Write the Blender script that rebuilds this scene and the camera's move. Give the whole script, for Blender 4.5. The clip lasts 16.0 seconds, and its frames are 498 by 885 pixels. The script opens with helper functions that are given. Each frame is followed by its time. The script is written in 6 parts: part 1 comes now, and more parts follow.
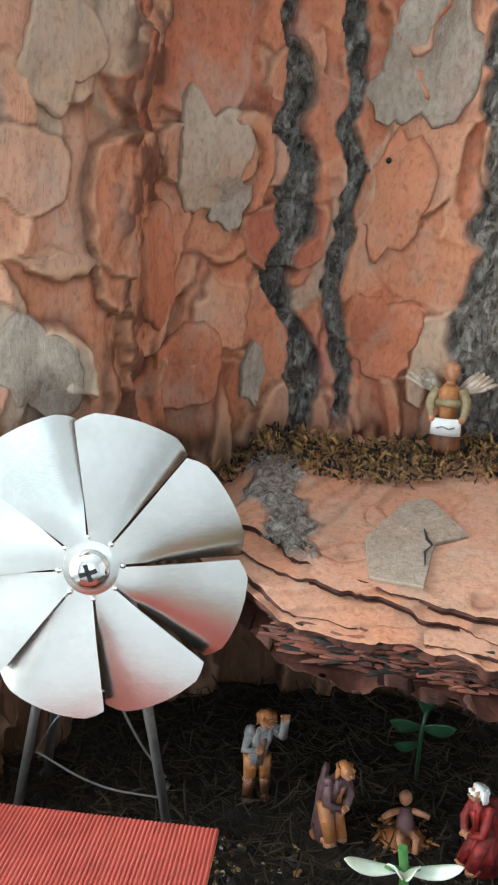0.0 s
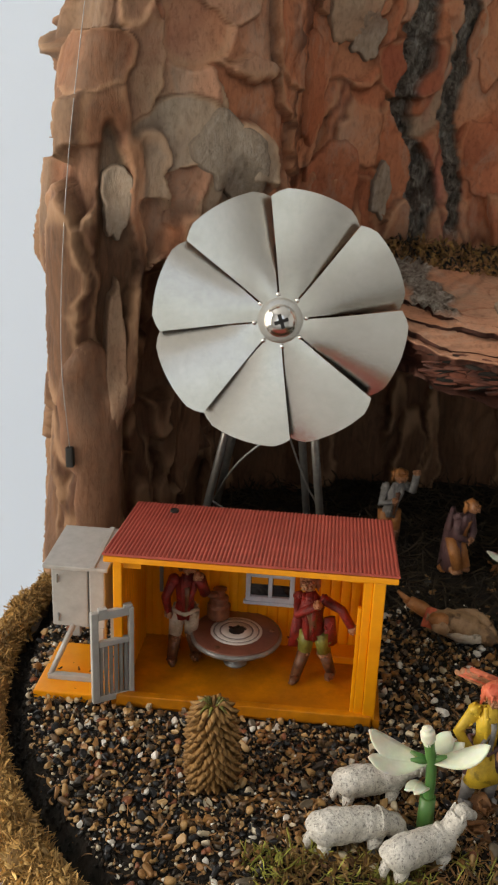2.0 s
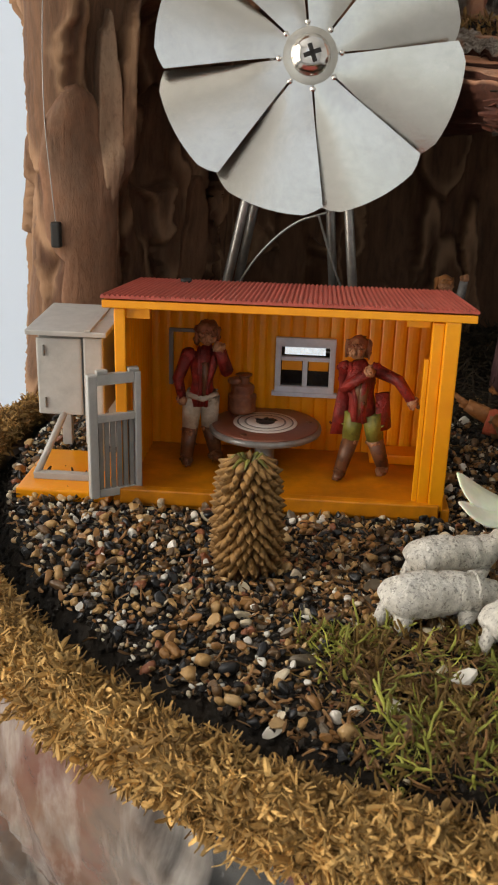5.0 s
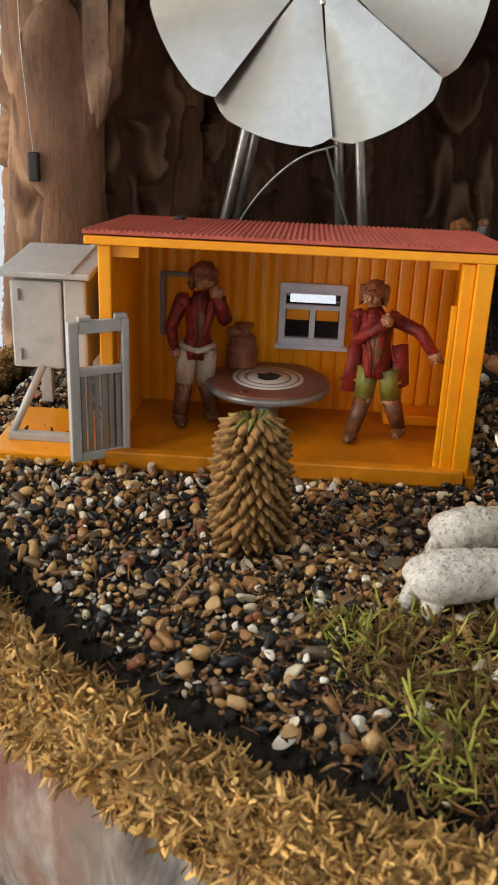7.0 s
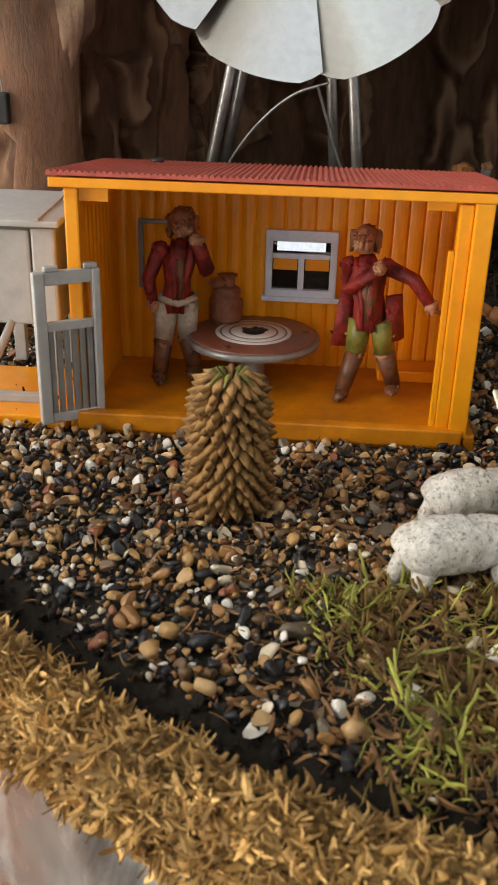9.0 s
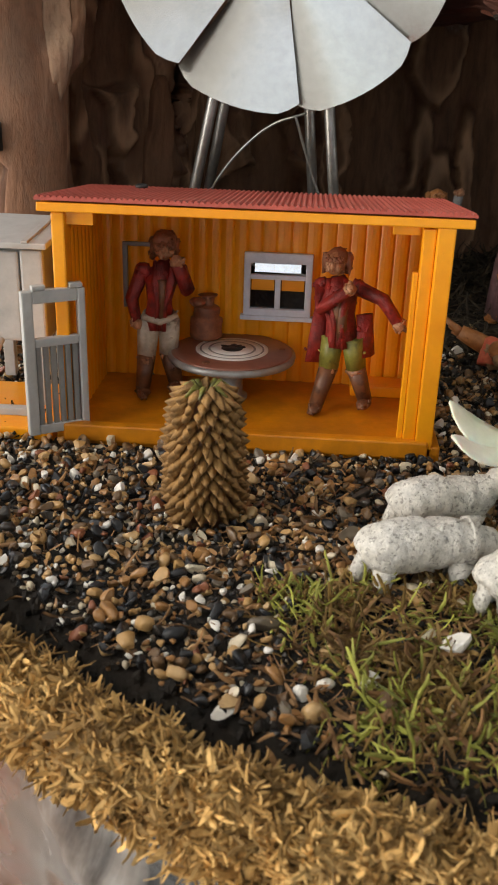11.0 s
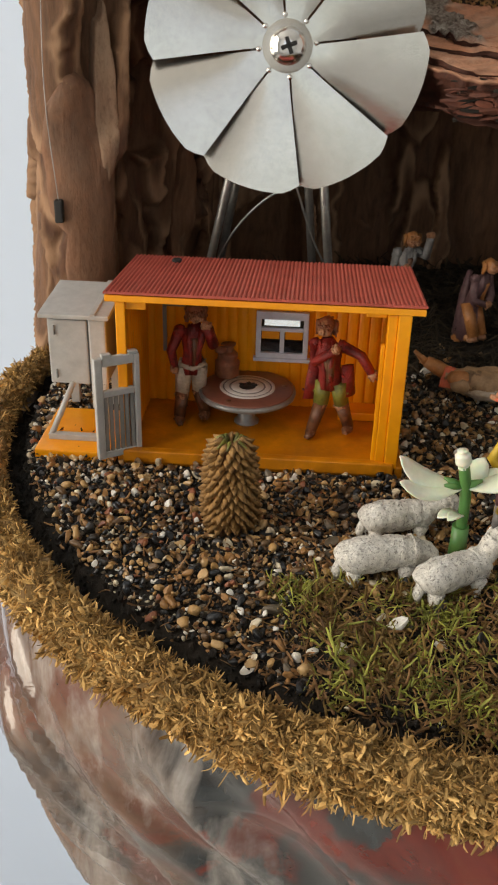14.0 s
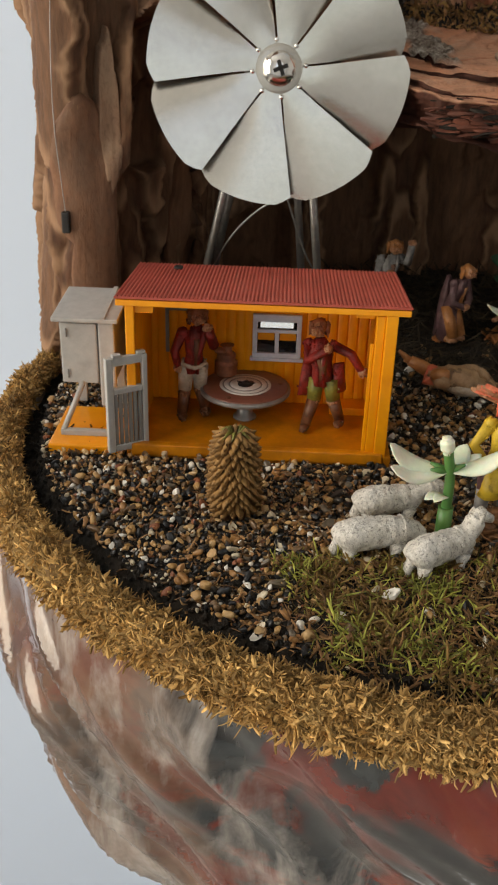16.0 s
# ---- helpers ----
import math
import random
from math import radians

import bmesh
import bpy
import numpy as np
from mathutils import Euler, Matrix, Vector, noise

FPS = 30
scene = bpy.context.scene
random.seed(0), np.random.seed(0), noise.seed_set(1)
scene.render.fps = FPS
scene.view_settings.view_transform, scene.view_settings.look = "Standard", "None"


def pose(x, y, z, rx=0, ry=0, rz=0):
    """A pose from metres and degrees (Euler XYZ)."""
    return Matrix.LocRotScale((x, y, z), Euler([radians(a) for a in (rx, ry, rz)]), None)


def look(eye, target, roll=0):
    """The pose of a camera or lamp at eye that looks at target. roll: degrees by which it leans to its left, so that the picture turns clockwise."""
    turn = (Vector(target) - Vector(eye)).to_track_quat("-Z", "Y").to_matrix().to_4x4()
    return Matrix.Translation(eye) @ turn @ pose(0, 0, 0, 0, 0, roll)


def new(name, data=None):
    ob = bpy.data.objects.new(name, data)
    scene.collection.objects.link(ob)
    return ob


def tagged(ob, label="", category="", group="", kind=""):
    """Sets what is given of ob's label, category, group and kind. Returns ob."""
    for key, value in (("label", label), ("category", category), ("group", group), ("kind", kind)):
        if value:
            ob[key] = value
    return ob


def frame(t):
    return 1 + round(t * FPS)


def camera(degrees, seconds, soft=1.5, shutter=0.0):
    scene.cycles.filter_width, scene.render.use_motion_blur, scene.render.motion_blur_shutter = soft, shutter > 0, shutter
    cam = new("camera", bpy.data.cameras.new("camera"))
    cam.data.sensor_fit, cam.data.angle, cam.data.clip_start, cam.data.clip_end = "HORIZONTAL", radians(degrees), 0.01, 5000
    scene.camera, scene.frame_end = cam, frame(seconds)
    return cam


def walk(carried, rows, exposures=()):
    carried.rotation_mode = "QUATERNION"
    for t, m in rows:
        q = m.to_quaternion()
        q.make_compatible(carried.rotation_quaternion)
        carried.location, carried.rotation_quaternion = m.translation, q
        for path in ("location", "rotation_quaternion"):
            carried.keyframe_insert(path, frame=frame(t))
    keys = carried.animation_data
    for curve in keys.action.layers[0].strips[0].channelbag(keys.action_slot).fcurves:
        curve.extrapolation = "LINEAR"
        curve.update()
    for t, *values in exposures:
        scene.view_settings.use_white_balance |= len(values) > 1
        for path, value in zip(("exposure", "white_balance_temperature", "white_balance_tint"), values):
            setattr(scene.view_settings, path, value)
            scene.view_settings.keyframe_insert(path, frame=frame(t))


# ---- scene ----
U = 0.0375  # metres in one plan unit; everything below is laid out in plan units

# camera path: seconds, eye (plan units), yaw, pitch, roll
LENS = 30.00
PATH = [  # seconds, eye x y z, yaw, pitch, roll
    (0.0, 1.4450, -3.3861, 4.7709, 5.66, -17.33, 2.76),
    (0.5, 1.0946, -4.0560, 4.6781, 5.93, -17.86, 2.39),
    (1.0, 0.7650, -4.5719, 4.3906, 5.30, -18.41, 2.79),
    (1.5, 0.5956, -5.0080, 4.0902, 5.27, -19.29, 2.63),
    (2.0, 0.4451, -5.1935, 3.8153, 5.23, -19.85, 2.14),
    (2.5, 0.3676, -5.2856, 3.5655, 4.84, -20.15, 2.12),
    (3.0, 0.4420, -5.2982, 3.3293, 4.76, -20.05, 2.05),
    (3.5, 0.3058, -5.2212, 2.9783, 4.43, -19.60, 2.07),
    (4.0, 0.2470, -4.9802, 2.5782, 4.40, -19.74, 1.89),
    (4.2, 0.2320, -4.9089, 2.4107, 4.56, -19.10, 1.60),
    (6.3, 0.0603, -4.0831, 1.8977, 3.32, -22.38, 2.18),
    (6.5, 0.0716, -4.0759, 1.8640, 3.45, -22.16, 2.17),
    (7.0, 0.0552, -4.0419, 1.8456, 3.24, -22.54, 2.24),
    (7.5, 0.1096, -3.8527, 1.7959, 3.70, -24.88, 1.78),
    (8.0, 0.0858, -3.7692, 1.7676, 3.02, -25.41, 2.04),
    (8.5, 0.0886, -3.7968, 1.7727, 2.99, -25.31, 1.93),
    (9.0, 0.1560, -3.7698, 1.7267, 3.74, -24.93, 1.60),
    (9.2, 0.2032, -3.7785, 1.7005, 3.83, -24.61, 1.35),
    (11.5, 0.2708, -4.1417, 1.8015, 3.20, -23.50, 1.93),
    (12.0, 0.3133, -4.3707, 1.8714, 3.15, -23.52, 1.85),
    (12.5, 0.2628, -4.6195, 2.0563, 3.13, -23.67, 1.82),
    (13.0, 0.1808, -4.7771, 2.1596, 3.10, -23.89, 1.84),
    (13.5, 0.2323, -4.8256, 2.3076, 3.56, -26.78, 1.58),
    (14.0, 0.2503, -5.1039, 2.9201, 3.53, -28.20, 1.55),
    (14.5, 0.1440, -5.3778, 3.1112, 2.32, -28.29, 1.98),
    (15.0, 0.1232, -5.4660, 3.0385, 2.03, -27.98, 1.82),
    (15.5, 0.1438, -5.5107, 3.0287, 2.12, -27.78, 1.69),
    (16.0, 0.1329, -5.5637, 3.0429, 2.00, -27.66, 1.65),
]
EXPO = [(0.0, 1.34, 5750, 2), (0.5, 0.22, 6450, 10), (1.0, -0.12, 7200, 10), (1.5, 0.0, 7300, 10), (4.2, 0.1, 7300, 10), (6.3, 0.24, 7050, 10), (9.0, 0.4, 7000, 10), (11.5, 0.38, 6950, 10), (14.0, 0.14, 7300, 10), (16.0, 0.04, 7400, 10)]


cam = camera(LENS, 16.0, soft=1.9)
cam.data.dof.use_dof = True
cam.data.dof.focus_distance, cam.data.dof.aperture_fstop = 4.6 * U, 130


def aimed(x, y, z, yaw, pitch, roll):
    a, b = radians(yaw), radians(pitch)
    eye = Vector((x, y, z)) * U
    return look(eye, eye + Vector((-math.sin(a) * math.cos(b), math.cos(a) * math.cos(b), math.sin(b))), roll)


walk(cam, [(t, aimed(*row)) for t, *row in PATH], exposures=EXPO)

# ---- daylight ----
world = bpy.data.worlds.new("world")
scene.world = world
world.use_nodes = True
sky = world.node_tree.nodes.new("ShaderNodeTexSky")
sky.sky_type, sky.sun_disc = "NISHITA", False
sky.sun_elevation, sky.sun_rotation = radians(38), radians(250)
back = world.node_tree.nodes["Background"]
back.inputs["Strength"].default_value = 0.12
world.node_tree.links.new(sky.outputs["Color"], back.inputs["Color"])


def window_light(name, where, aim, w, h, watts, colour):
    lamp = bpy.data.lights.new(name, "AREA")
    lamp.shape, lamp.size, lamp.size_y, lamp.energy, lamp.color = "RECTANGLE", w, h, watts, colour
    ob = new(name, lamp)
    ob.matrix_world = look(where, aim)
    return ob


# skylight in the two window openings of the room
window_light("window_daylight", (-1.47, -0.75, 0.45), (1.0, -0.75, 0.45), 1.5, 1.9, 35, (1.0, 0.95, 0.88))
window_light("window_daylight", (0.35, -2.37, 0.85), (0.35, 1.0, 0.85), 1.3, 1.2, 2.1, (1.0, 0.95, 0.88))


# ---- mesh helpers ----
def link_mesh(name, verts, faces, mats, parent=None, smooth=True, idx=None, attrs=None, label=""):
    me = bpy.data.meshes.new(name)
    me.from_pydata([tuple(v) for v in np.asarray(verts) * U], [], faces)
    for m in mats if isinstance(mats, (list, tuple)) else [mats]:
        me.materials.append(m)
    if idx is not None:
        me.polygons.foreach_set("material_index", np.asarray(idx, dtype=np.int32))
    me.polygons.foreach_set("use_smooth", np.full(len(me.polygons), bool(smooth)))
    for key, values in (attrs or {}).items():
        at = me.attributes.new(key, "FLOAT", "POINT")
        at.data.foreach_set("value", np.asarray(values, dtype=np.float32))
    me.update()
    ob = new(name, me)
    if parent is not None:
        ob.parent = parent
    return tagged(ob, label)


def part(name, bm, material, parent, label="", smooth=False, keep=False):
    """One mesh object from a bmesh drawn in plan units, under a thing or a part."""
    bmesh.ops.recalc_face_normals(bm, faces=bm.faces)
    bmesh.ops.scale(bm, vec=(U, U, U), verts=bm.verts)
    me = bpy.data.meshes.new(name)
    bm.to_mesh(me)
    bm.free()
    for m in material if isinstance(material, (list, tuple)) else [material]:
        me.materials.append(m)
    if smooth:
        me.polygons.foreach_set("use_smooth", np.full(len(me.polygons), True))
    ob = new(name, me)
    if parent is not None:
        ob.parent = parent
    return tagged(ob, label)


def thing(name, x, y, z, rz=0, label="", category="", group="", kind="", rx=0, ry=0):
    ob = new(name)
    ob.empty_display_size = 0.005
    ob.matrix_world = pose(x * U, y * U, z * U, rx, ry, rz)
    return tagged(ob, label, category, group, kind)


def box(bm, x0, x1, y0, y1, z0, z1, bev=0.0, turn=None, mat=0):
    m = Matrix.LocRotScale(((x0 + x1) / 2, (y0 + y1) / 2, (z0 + z1) / 2), None, (x1 - x0, y1 - y0, z1 - z0))
    if turn is not None:
        m = turn @ m
    made = bmesh.ops.create_cube(bm, size=1.0, matrix=m)
    faces = list({f for v in made["verts"] for f in v.link_faces})
    for f in faces:
        f.material_index = mat
    if bev:
        edges = list({e for v in made["verts"] for e in v.link_edges})
        bmesh.ops.bevel(bm, geom=edges, offset=bev, segments=2, affect="EDGES", profile=0.6)
    return bm


def tube(bm, pts, radii, seg=10, mat=0, cap=True, squash=1.0):
    """A round rod through points, with a radius at each."""
    pts = [Vector(p) for p in pts]
    rad = list(radii) if isinstance(radii, (list, tuple)) else [radii] * len(pts)
    if len(rad) != len(pts):
        rad = np.interp(np.linspace(0, 1, len(pts)), np.linspace(0, 1, len(rad)), rad).tolist()
    rings, side = [], None
    for i, p in enumerate(pts):
        d = (pts[min(i + 1, len(pts) - 1)] - pts[max(i - 1, 0)]).normalized()
        if side is None:
            side = d.orthogonal().normalized()
        side = (side - d * side.dot(d)).normalized()
        up = d.cross(side)
        rings.append([bm.verts.new(p + rad[i] * (math.cos(2 * math.pi * k / seg) * side + squash * math.sin(2 * math.pi * k / seg) * up)) for k in range(seg)])
    for a, b in zip(rings, rings[1:]):
        for k in range(seg):
            f = bm.faces.new((a[k], a[(k + 1) % seg], b[(k + 1) % seg], b[k]))
            f.material_index, f.smooth = mat, True
    if cap:
        for ring in (rings[0][::-1], rings[-1]):
            f = bm.faces.new(ring)
            f.material_index = mat
    return bm


def lathe(bm, profile, seg=32, centre=(0, 0, 0), mat=0, turn=None):
    """Revolves (radius, z) pairs about z."""
    rings = []
    for r, z in profile:
        ring = []
        for k in range(seg):
            v = Vector((r * math.cos(2 * math.pi * k / seg), r * math.sin(2 * math.pi * k / seg), z))
            v = turn @ v if turn is not None else v
            ring.append(bm.verts.new(v + Vector(centre)))
        rings.append(ring)
    for a, b in zip(rings, rings[1:]):
        for k in range(seg):
            f = bm.faces.new((a[k], a[(k + 1) % seg], b[(k + 1) % seg], b[k]))
            f.material_index, f.smooth = mat, True
    for ring in (rings[0][::-1], rings[-1]):
        f = bm.faces.new(ring)
        f.material_index = mat
    return bm


def blob(bm, c, r, mat=0, rough=0.0, turn=(0, 0, 0), sub=2, freq=8.0):
    m = Matrix.LocRotScale(c, Euler([radians(a) for a in turn]), r if isinstance(r, (list, tuple)) else (r, r, r))
    made = bmesh.ops.create_icosphere(bm, subdivisions=sub, radius=1.0, matrix=m)
    for v in made["verts"]:
        if rough:
            v.co += (v.co - Vector(c)).normalized() * rough * noise.noise(v.co * freq)
        for f in v.link_faces:
            f.material_index, f.smooth = mat, True
    return bm


def slab(bm, outline, z0, z1, mat=0, top=None):
    """A plate from a closed outline of (x, y), from z0 up to z1."""
    lo = [bm.verts.new((x, y, z0)) for x, y in outline]
    hi = [bm.verts.new((x, y, z1)) for x, y in (top or outline)]
    n = len(lo)
    fs = [bm.faces.new(lo[::-1]), bm.faces.new(hi)] + [bm.faces.new((lo[i], lo[(i + 1) % n], hi[(i + 1) % n], hi[i])) for i in range(n)]
    for f in fs:
        f.material_index = mat
    return bm


# smooth lattice noise on arrays
LATTICE = np.random.RandomState(7).rand(256, 256)


def lattice(x, y, seed=0):
    x, y = np.asarray(x, float) + seed * 17.31, np.asarray(y, float) + seed * 9.77
    i, j = np.floor(x).astype(int), np.floor(y).astype(int)
    u, v = x - i, y - j
    u, v = u * u * u * (u * (6 * u - 15) + 10), v * v * v * (v * (6 * v - 15) + 10)
    g = lambda a, b: LATTICE[a % 256, b % 256]
    return (g(i, j) * (1 - u) + g(i + 1, j) * u) * (1 - v) + (g(i, j + 1) * (1 - u) + g(i + 1, j + 1) * u) * v


def fbm(x, y, seed=0, octaves=4, gain=0.5):
    total, amp, norm = 0, 1.0, 0.0
    for k in range(octaves):
        total = total + amp * lattice(x * 2**k, y * 2**k, seed + 3 * k)
        norm += amp
        amp *= gain
    return total / norm


def ease(a, b, x):
    t = np.clip((x - a) / (b - a), 0, 1)
    return t * t * (3 - 2 * t)


# ---- materials ----
def material(name, base, rough=0.6, metal=0.0, second=None, scale=30.0, stretch=(1, 1, 1), bump=0.0, bump_scale=None, fine=None, island=0.0, coat=0.0, spec=0.5, amount=1.0, sub=0.0, cracks=0.0):
    """A surface with colour varied at two scales and a fine relief. Scales are per plan unit."""
    m = bpy.data.materials.new(name)
    m.use_nodes = True
    n, l = m.node_tree.nodes, m.node_tree.links
    b = n["Principled BSDF"]
    b.inputs["Roughness"].default_value, b.inputs["Metallic"].default_value = rough, metal
    b.inputs["Coat Weight"].default_value, b.inputs["Specular IOR Level"].default_value = coat, spec
    if sub:
        b.inputs["Subsurface Weight"].default_value = sub
        b.inputs["Subsurface Scale"].default_value = 0.002
    co = n.new("ShaderNodeTexCoord")
    mp = n.new("ShaderNodeMapping")
    mp.inputs["Scale"].default_value = tuple(s / U for s in stretch)
    l.new(co.outputs["Object"], mp.inputs["Vector"])

    def noisy(s, detail=4.0, rgh=0.6):
        t = n.new("ShaderNodeTexNoise")
        t.inputs["Scale"].default_value, t.inputs["Detail"].default_value, t.inputs["Roughness"].default_value = s, detail, rgh
        l.new(mp.outputs["Vector"], t.inputs["Vector"])
        return t.outputs["Fac"]

    def ramp(fac, lo, hi, a=0.35, c=0.65):
        r = n.new("ShaderNodeValToRGB")
        r.color_ramp.elements[0].position, r.color_ramp.elements[1].position = a, c
        r.color_ramp.elements[0].color, r.color_ramp.elements[1].color = (*lo, 1), (*hi, 1)
        l.new(fac, r.inputs["Fac"])
        return r.outputs["Color"]

    colour = ramp(noisy(scale), base, second or tuple(min(1, c * 1.15) for c in base))
    if fine is not None:
        mix = n.new("ShaderNodeMix")
        mix.data_type, mix.blend_type = "RGBA", "MULTIPLY"
        mix.inputs["Factor"].default_value = amount
        l.new(colour, mix.inputs["A"])
        l.new(ramp(noisy(fine, 6.0, 0.7), (0.55, 0.55, 0.55), (1.1, 1.1, 1.1), 0.3, 0.7), mix.inputs["B"])
        colour = mix.outputs["Result"]
    if cracks:
        mix = n.new("ShaderNodeMix")
        mix.data_type, mix.blend_type = "RGBA", "MULTIPLY"
        mix.inputs["Factor"].default_value = 0.55
        l.new(colour, mix.inputs["A"])
        l.new(ramp(noisy(cracks, 3.0, 0.6), (0.16, 0.15, 0.13), (1, 1, 1), 0.38, 0.43), mix.inputs["B"])
        colour = mix.outputs["Result"]
    if island:
        geo, hsv = n.new("ShaderNodeNewGeometry"), n.new("ShaderNodeHueSaturation")
        rng = n.new("ShaderNodeMapRange")
        rng.inputs["To Min"].default_value, rng.inputs["To Max"].default_value = 1 - island, 1 + island
        l.new(geo.outputs["Random Per Island"], rng.inputs["Value"])
        l.new(rng.outputs["Result"], hsv.inputs["Value"])
        l.new(colour, hsv.inputs["Color"])
        colour = hsv.outputs["Color"]
    l.new(colour, b.inputs["Base Color"])
    if bump:
        bp = n.new("ShaderNodeBump")
        bp.inputs["Strength"].default_value, bp.inputs["Distance"].default_value = bump, 0.02 * U
        l.new(noisy(bump_scale or scale * 3, 6.0, 0.65), bp.inputs["Height"])
        l.new(bp.outputs["Normal"], b.inputs["Normal"])
    return m


def pebble_material(name, by_object):
    """Wet-looking aquarium gravel: each stone takes its colour by chance."""
    m = bpy.data.materials.new(name)
    m.use_nodes = True
    n, l = m.node_tree.nodes, m.node_tree.links
    b = n["Principled BSDF"]
    b.inputs["Roughness"].default_value = 0.34
    pick = n.new("ShaderNodeObjectInfo").outputs["Random"] if by_object else n.new("ShaderNodeNewGeometry").outputs["Random Per Island"]
    r = n.new("ShaderNodeValToRGB")
    r.color_ramp.interpolation = "CONSTANT"
    tones = [(0.0, (0.014, 0.015, 0.017)), (0.24, (0.04, 0.034, 0.028)), (0.31, (0.13, 0.075, 0.035)), (0.42, (0.3, 0.15, 0.05)), (0.57, (0.42, 0.25, 0.095)),
             (0.7, (0.15, 0.12, 0.085)), (0.76, (0.48, 0.31, 0.14)), (0.83, (0.58, 0.5, 0.36)), (0.9, (0.78, 0.75, 0.68)), (0.97, (0.24, 0.085, 0.04))]
    while len(r.color_ramp.elements) < len(tones):
        r.color_ramp.elements.new(0.5)
    for e, (p, c) in zip(r.color_ramp.elements, tones):
        e.position, e.color = p, (*c, 1)
    l.new(pick, r.inputs["Fac"])
    co, t = n.new("ShaderNodeTexCoord"), n.new("ShaderNodeTexNoise")
    t.inputs["Scale"].default_value, t.inputs["Detail"].default_value = 28 / U, 5
    l.new(co.outputs["Object"], t.inputs["Vector"])
    mix = n.new("ShaderNodeMix")
    mix.data_type, mix.blend_type = "RGBA", "OVERLAY"
    mix.inputs["Factor"].default_value = 0.5
    l.new(r.outputs["Color"], mix.inputs["A"])
    l.new(t.outputs["Fac"], mix.inputs["B"])
    l.new(mix.outputs["Result"], b.inputs["Base Color"])
    bp = n.new("ShaderNodeBump")
    bp.inputs["Strength"].default_value, bp.inputs["Distance"].default_value = 0.3, 0.01 * U
    l.new(t.outputs["Fac"], bp.inputs["Height"])
    l.new(bp.outputs["Normal"], b.inputs["Normal"])
    return m


def bark_material():
    """Flaking pine bark: the tone of each flake and the furrows come with the mesh; grain and stains are added here."""
    m = bpy.data.materials.new("pine_bark")
    m.use_nodes = True
    n, l = m.node_tree.nodes, m.node_tree.links
    b = n["Principled BSDF"]
    b.inputs["Roughness"].default_value = 0.72
    b.inputs["Specular IOR Level"].default_value = 0.3

    def attr(key):
        a = n.new("ShaderNodeAttribute")
        a.attribute_name = key
        return a.outputs["Fac"]

    co = n.new("ShaderNodeTexCoord")

    def noisy(s, stretch, detail=5.0, rgh=0.6, warp=0.0):
        mp, t = n.new("ShaderNodeMapping"), n.new("ShaderNodeTexNoise")
        mp.inputs["Scale"].default_value = tuple(q / U for q in stretch)
        l.new(co.outputs["Object"], mp.inputs["Vector"])
        l.new(mp.outputs["Vector"], t.inputs["Vector"])
        t.inputs["Scale"].default_value, t.inputs["Detail"].default_value, t.inputs["Roughness"].default_value = s, detail, rgh
        t.inputs["Distortion"].default_value = warp
        return t.outputs["Fac"]

    def maths(op, a, c):
        q = n.new("ShaderNodeMath")
        q.operation = op
        for i, v in enumerate((a, c)):
            if isinstance(v, (int, float)):
                q.inputs[i].default_value = v
            else:
                l.new(v, q.inputs[i])
        return q.outputs[0]

    def mixed(kind, fac, a, c):
        q = n.new("ShaderNodeMix")
        q.data_type, q.blend_type = "RGBA", kind
        if isinstance(fac, (int, float)):
            q.inputs["Factor"].default_value = fac
        else:
            l.new(fac, q.inputs["Factor"])
        for key, v in (("A", a), ("B", c)):
            if isinstance(v, tuple):
                q.inputs[key].default_value = (*v, 1)
            else:
                l.new(v, q.inputs[key])
        return q.outputs["Result"]

    def ramp(fac, stops):
        r = n.new("ShaderNodeValToRGB")
        while len(r.color_ramp.elements) < len(stops):
            r.color_ramp.elements.new(0.5)
        for e, (p, c) in zip(r.color_ramp.elements, stops):
            e.position, e.color = p, (*c, 1)
        l.new(fac, r.inputs["Fac"])
        return r.outputs["Color"]

    tone = maths("ADD", attr("tone"), maths("MULTIPLY", maths("SUBTRACT", noisy(1.6, (1, 1, 0.6), 4), 0.5), 0.55))
    flake = ramp(tone, [(0.0, (0.38, 0.12, 0.065)), (0.2, (0.5, 0.18, 0.09)), (0.45, (0.54, 0.24, 0.13)), (0.66, (0.52, 0.285, 0.185)), (0.83, (0.48, 0.325, 0.215)), (1.0, (0.42, 0.34, 0.26))])
    grain = noisy(9, (1.6, 1.6, 0.32), 6, 0.7, 0.4)
    flake = mixed("MULTIPLY", 0.3, flake, ramp(grain, [(0.3, (0.6, 0.56, 0.54)), (0.6, (1.05, 1.05, 1.05))]))
    specks = noisy(34, (1, 1, 0.6), 3, 0.6)
    flake = mixed("MULTIPLY", 0.28, flake, ramp(specks, [(0.36, (0.35, 0.3, 0.28)), (0.46, (1, 1, 1))]))
    stain = noisy(1.1, (1, 1, 1), 5, 0.6, 0.8)
    flake = mixed("MIX", maths("MULTIPLY", ramp(stain, [(0.56, (0, 0, 0)), (0.68, (1, 1, 1))]), 0.35), flake, (0.34, 0.1, 0.07))
    # grey weathering, pitted dirt and a resin-stained pink streak
    flake = mixed("MIX", maths("MULTIPLY", ramp(noisy(2.6, (1, 1, 0.55), 7, 0.7, 0.6), [(0.5, (0, 0, 0)), (0.66, (1, 1, 1))]), 0.5), flake, (0.42, 0.34, 0.27))
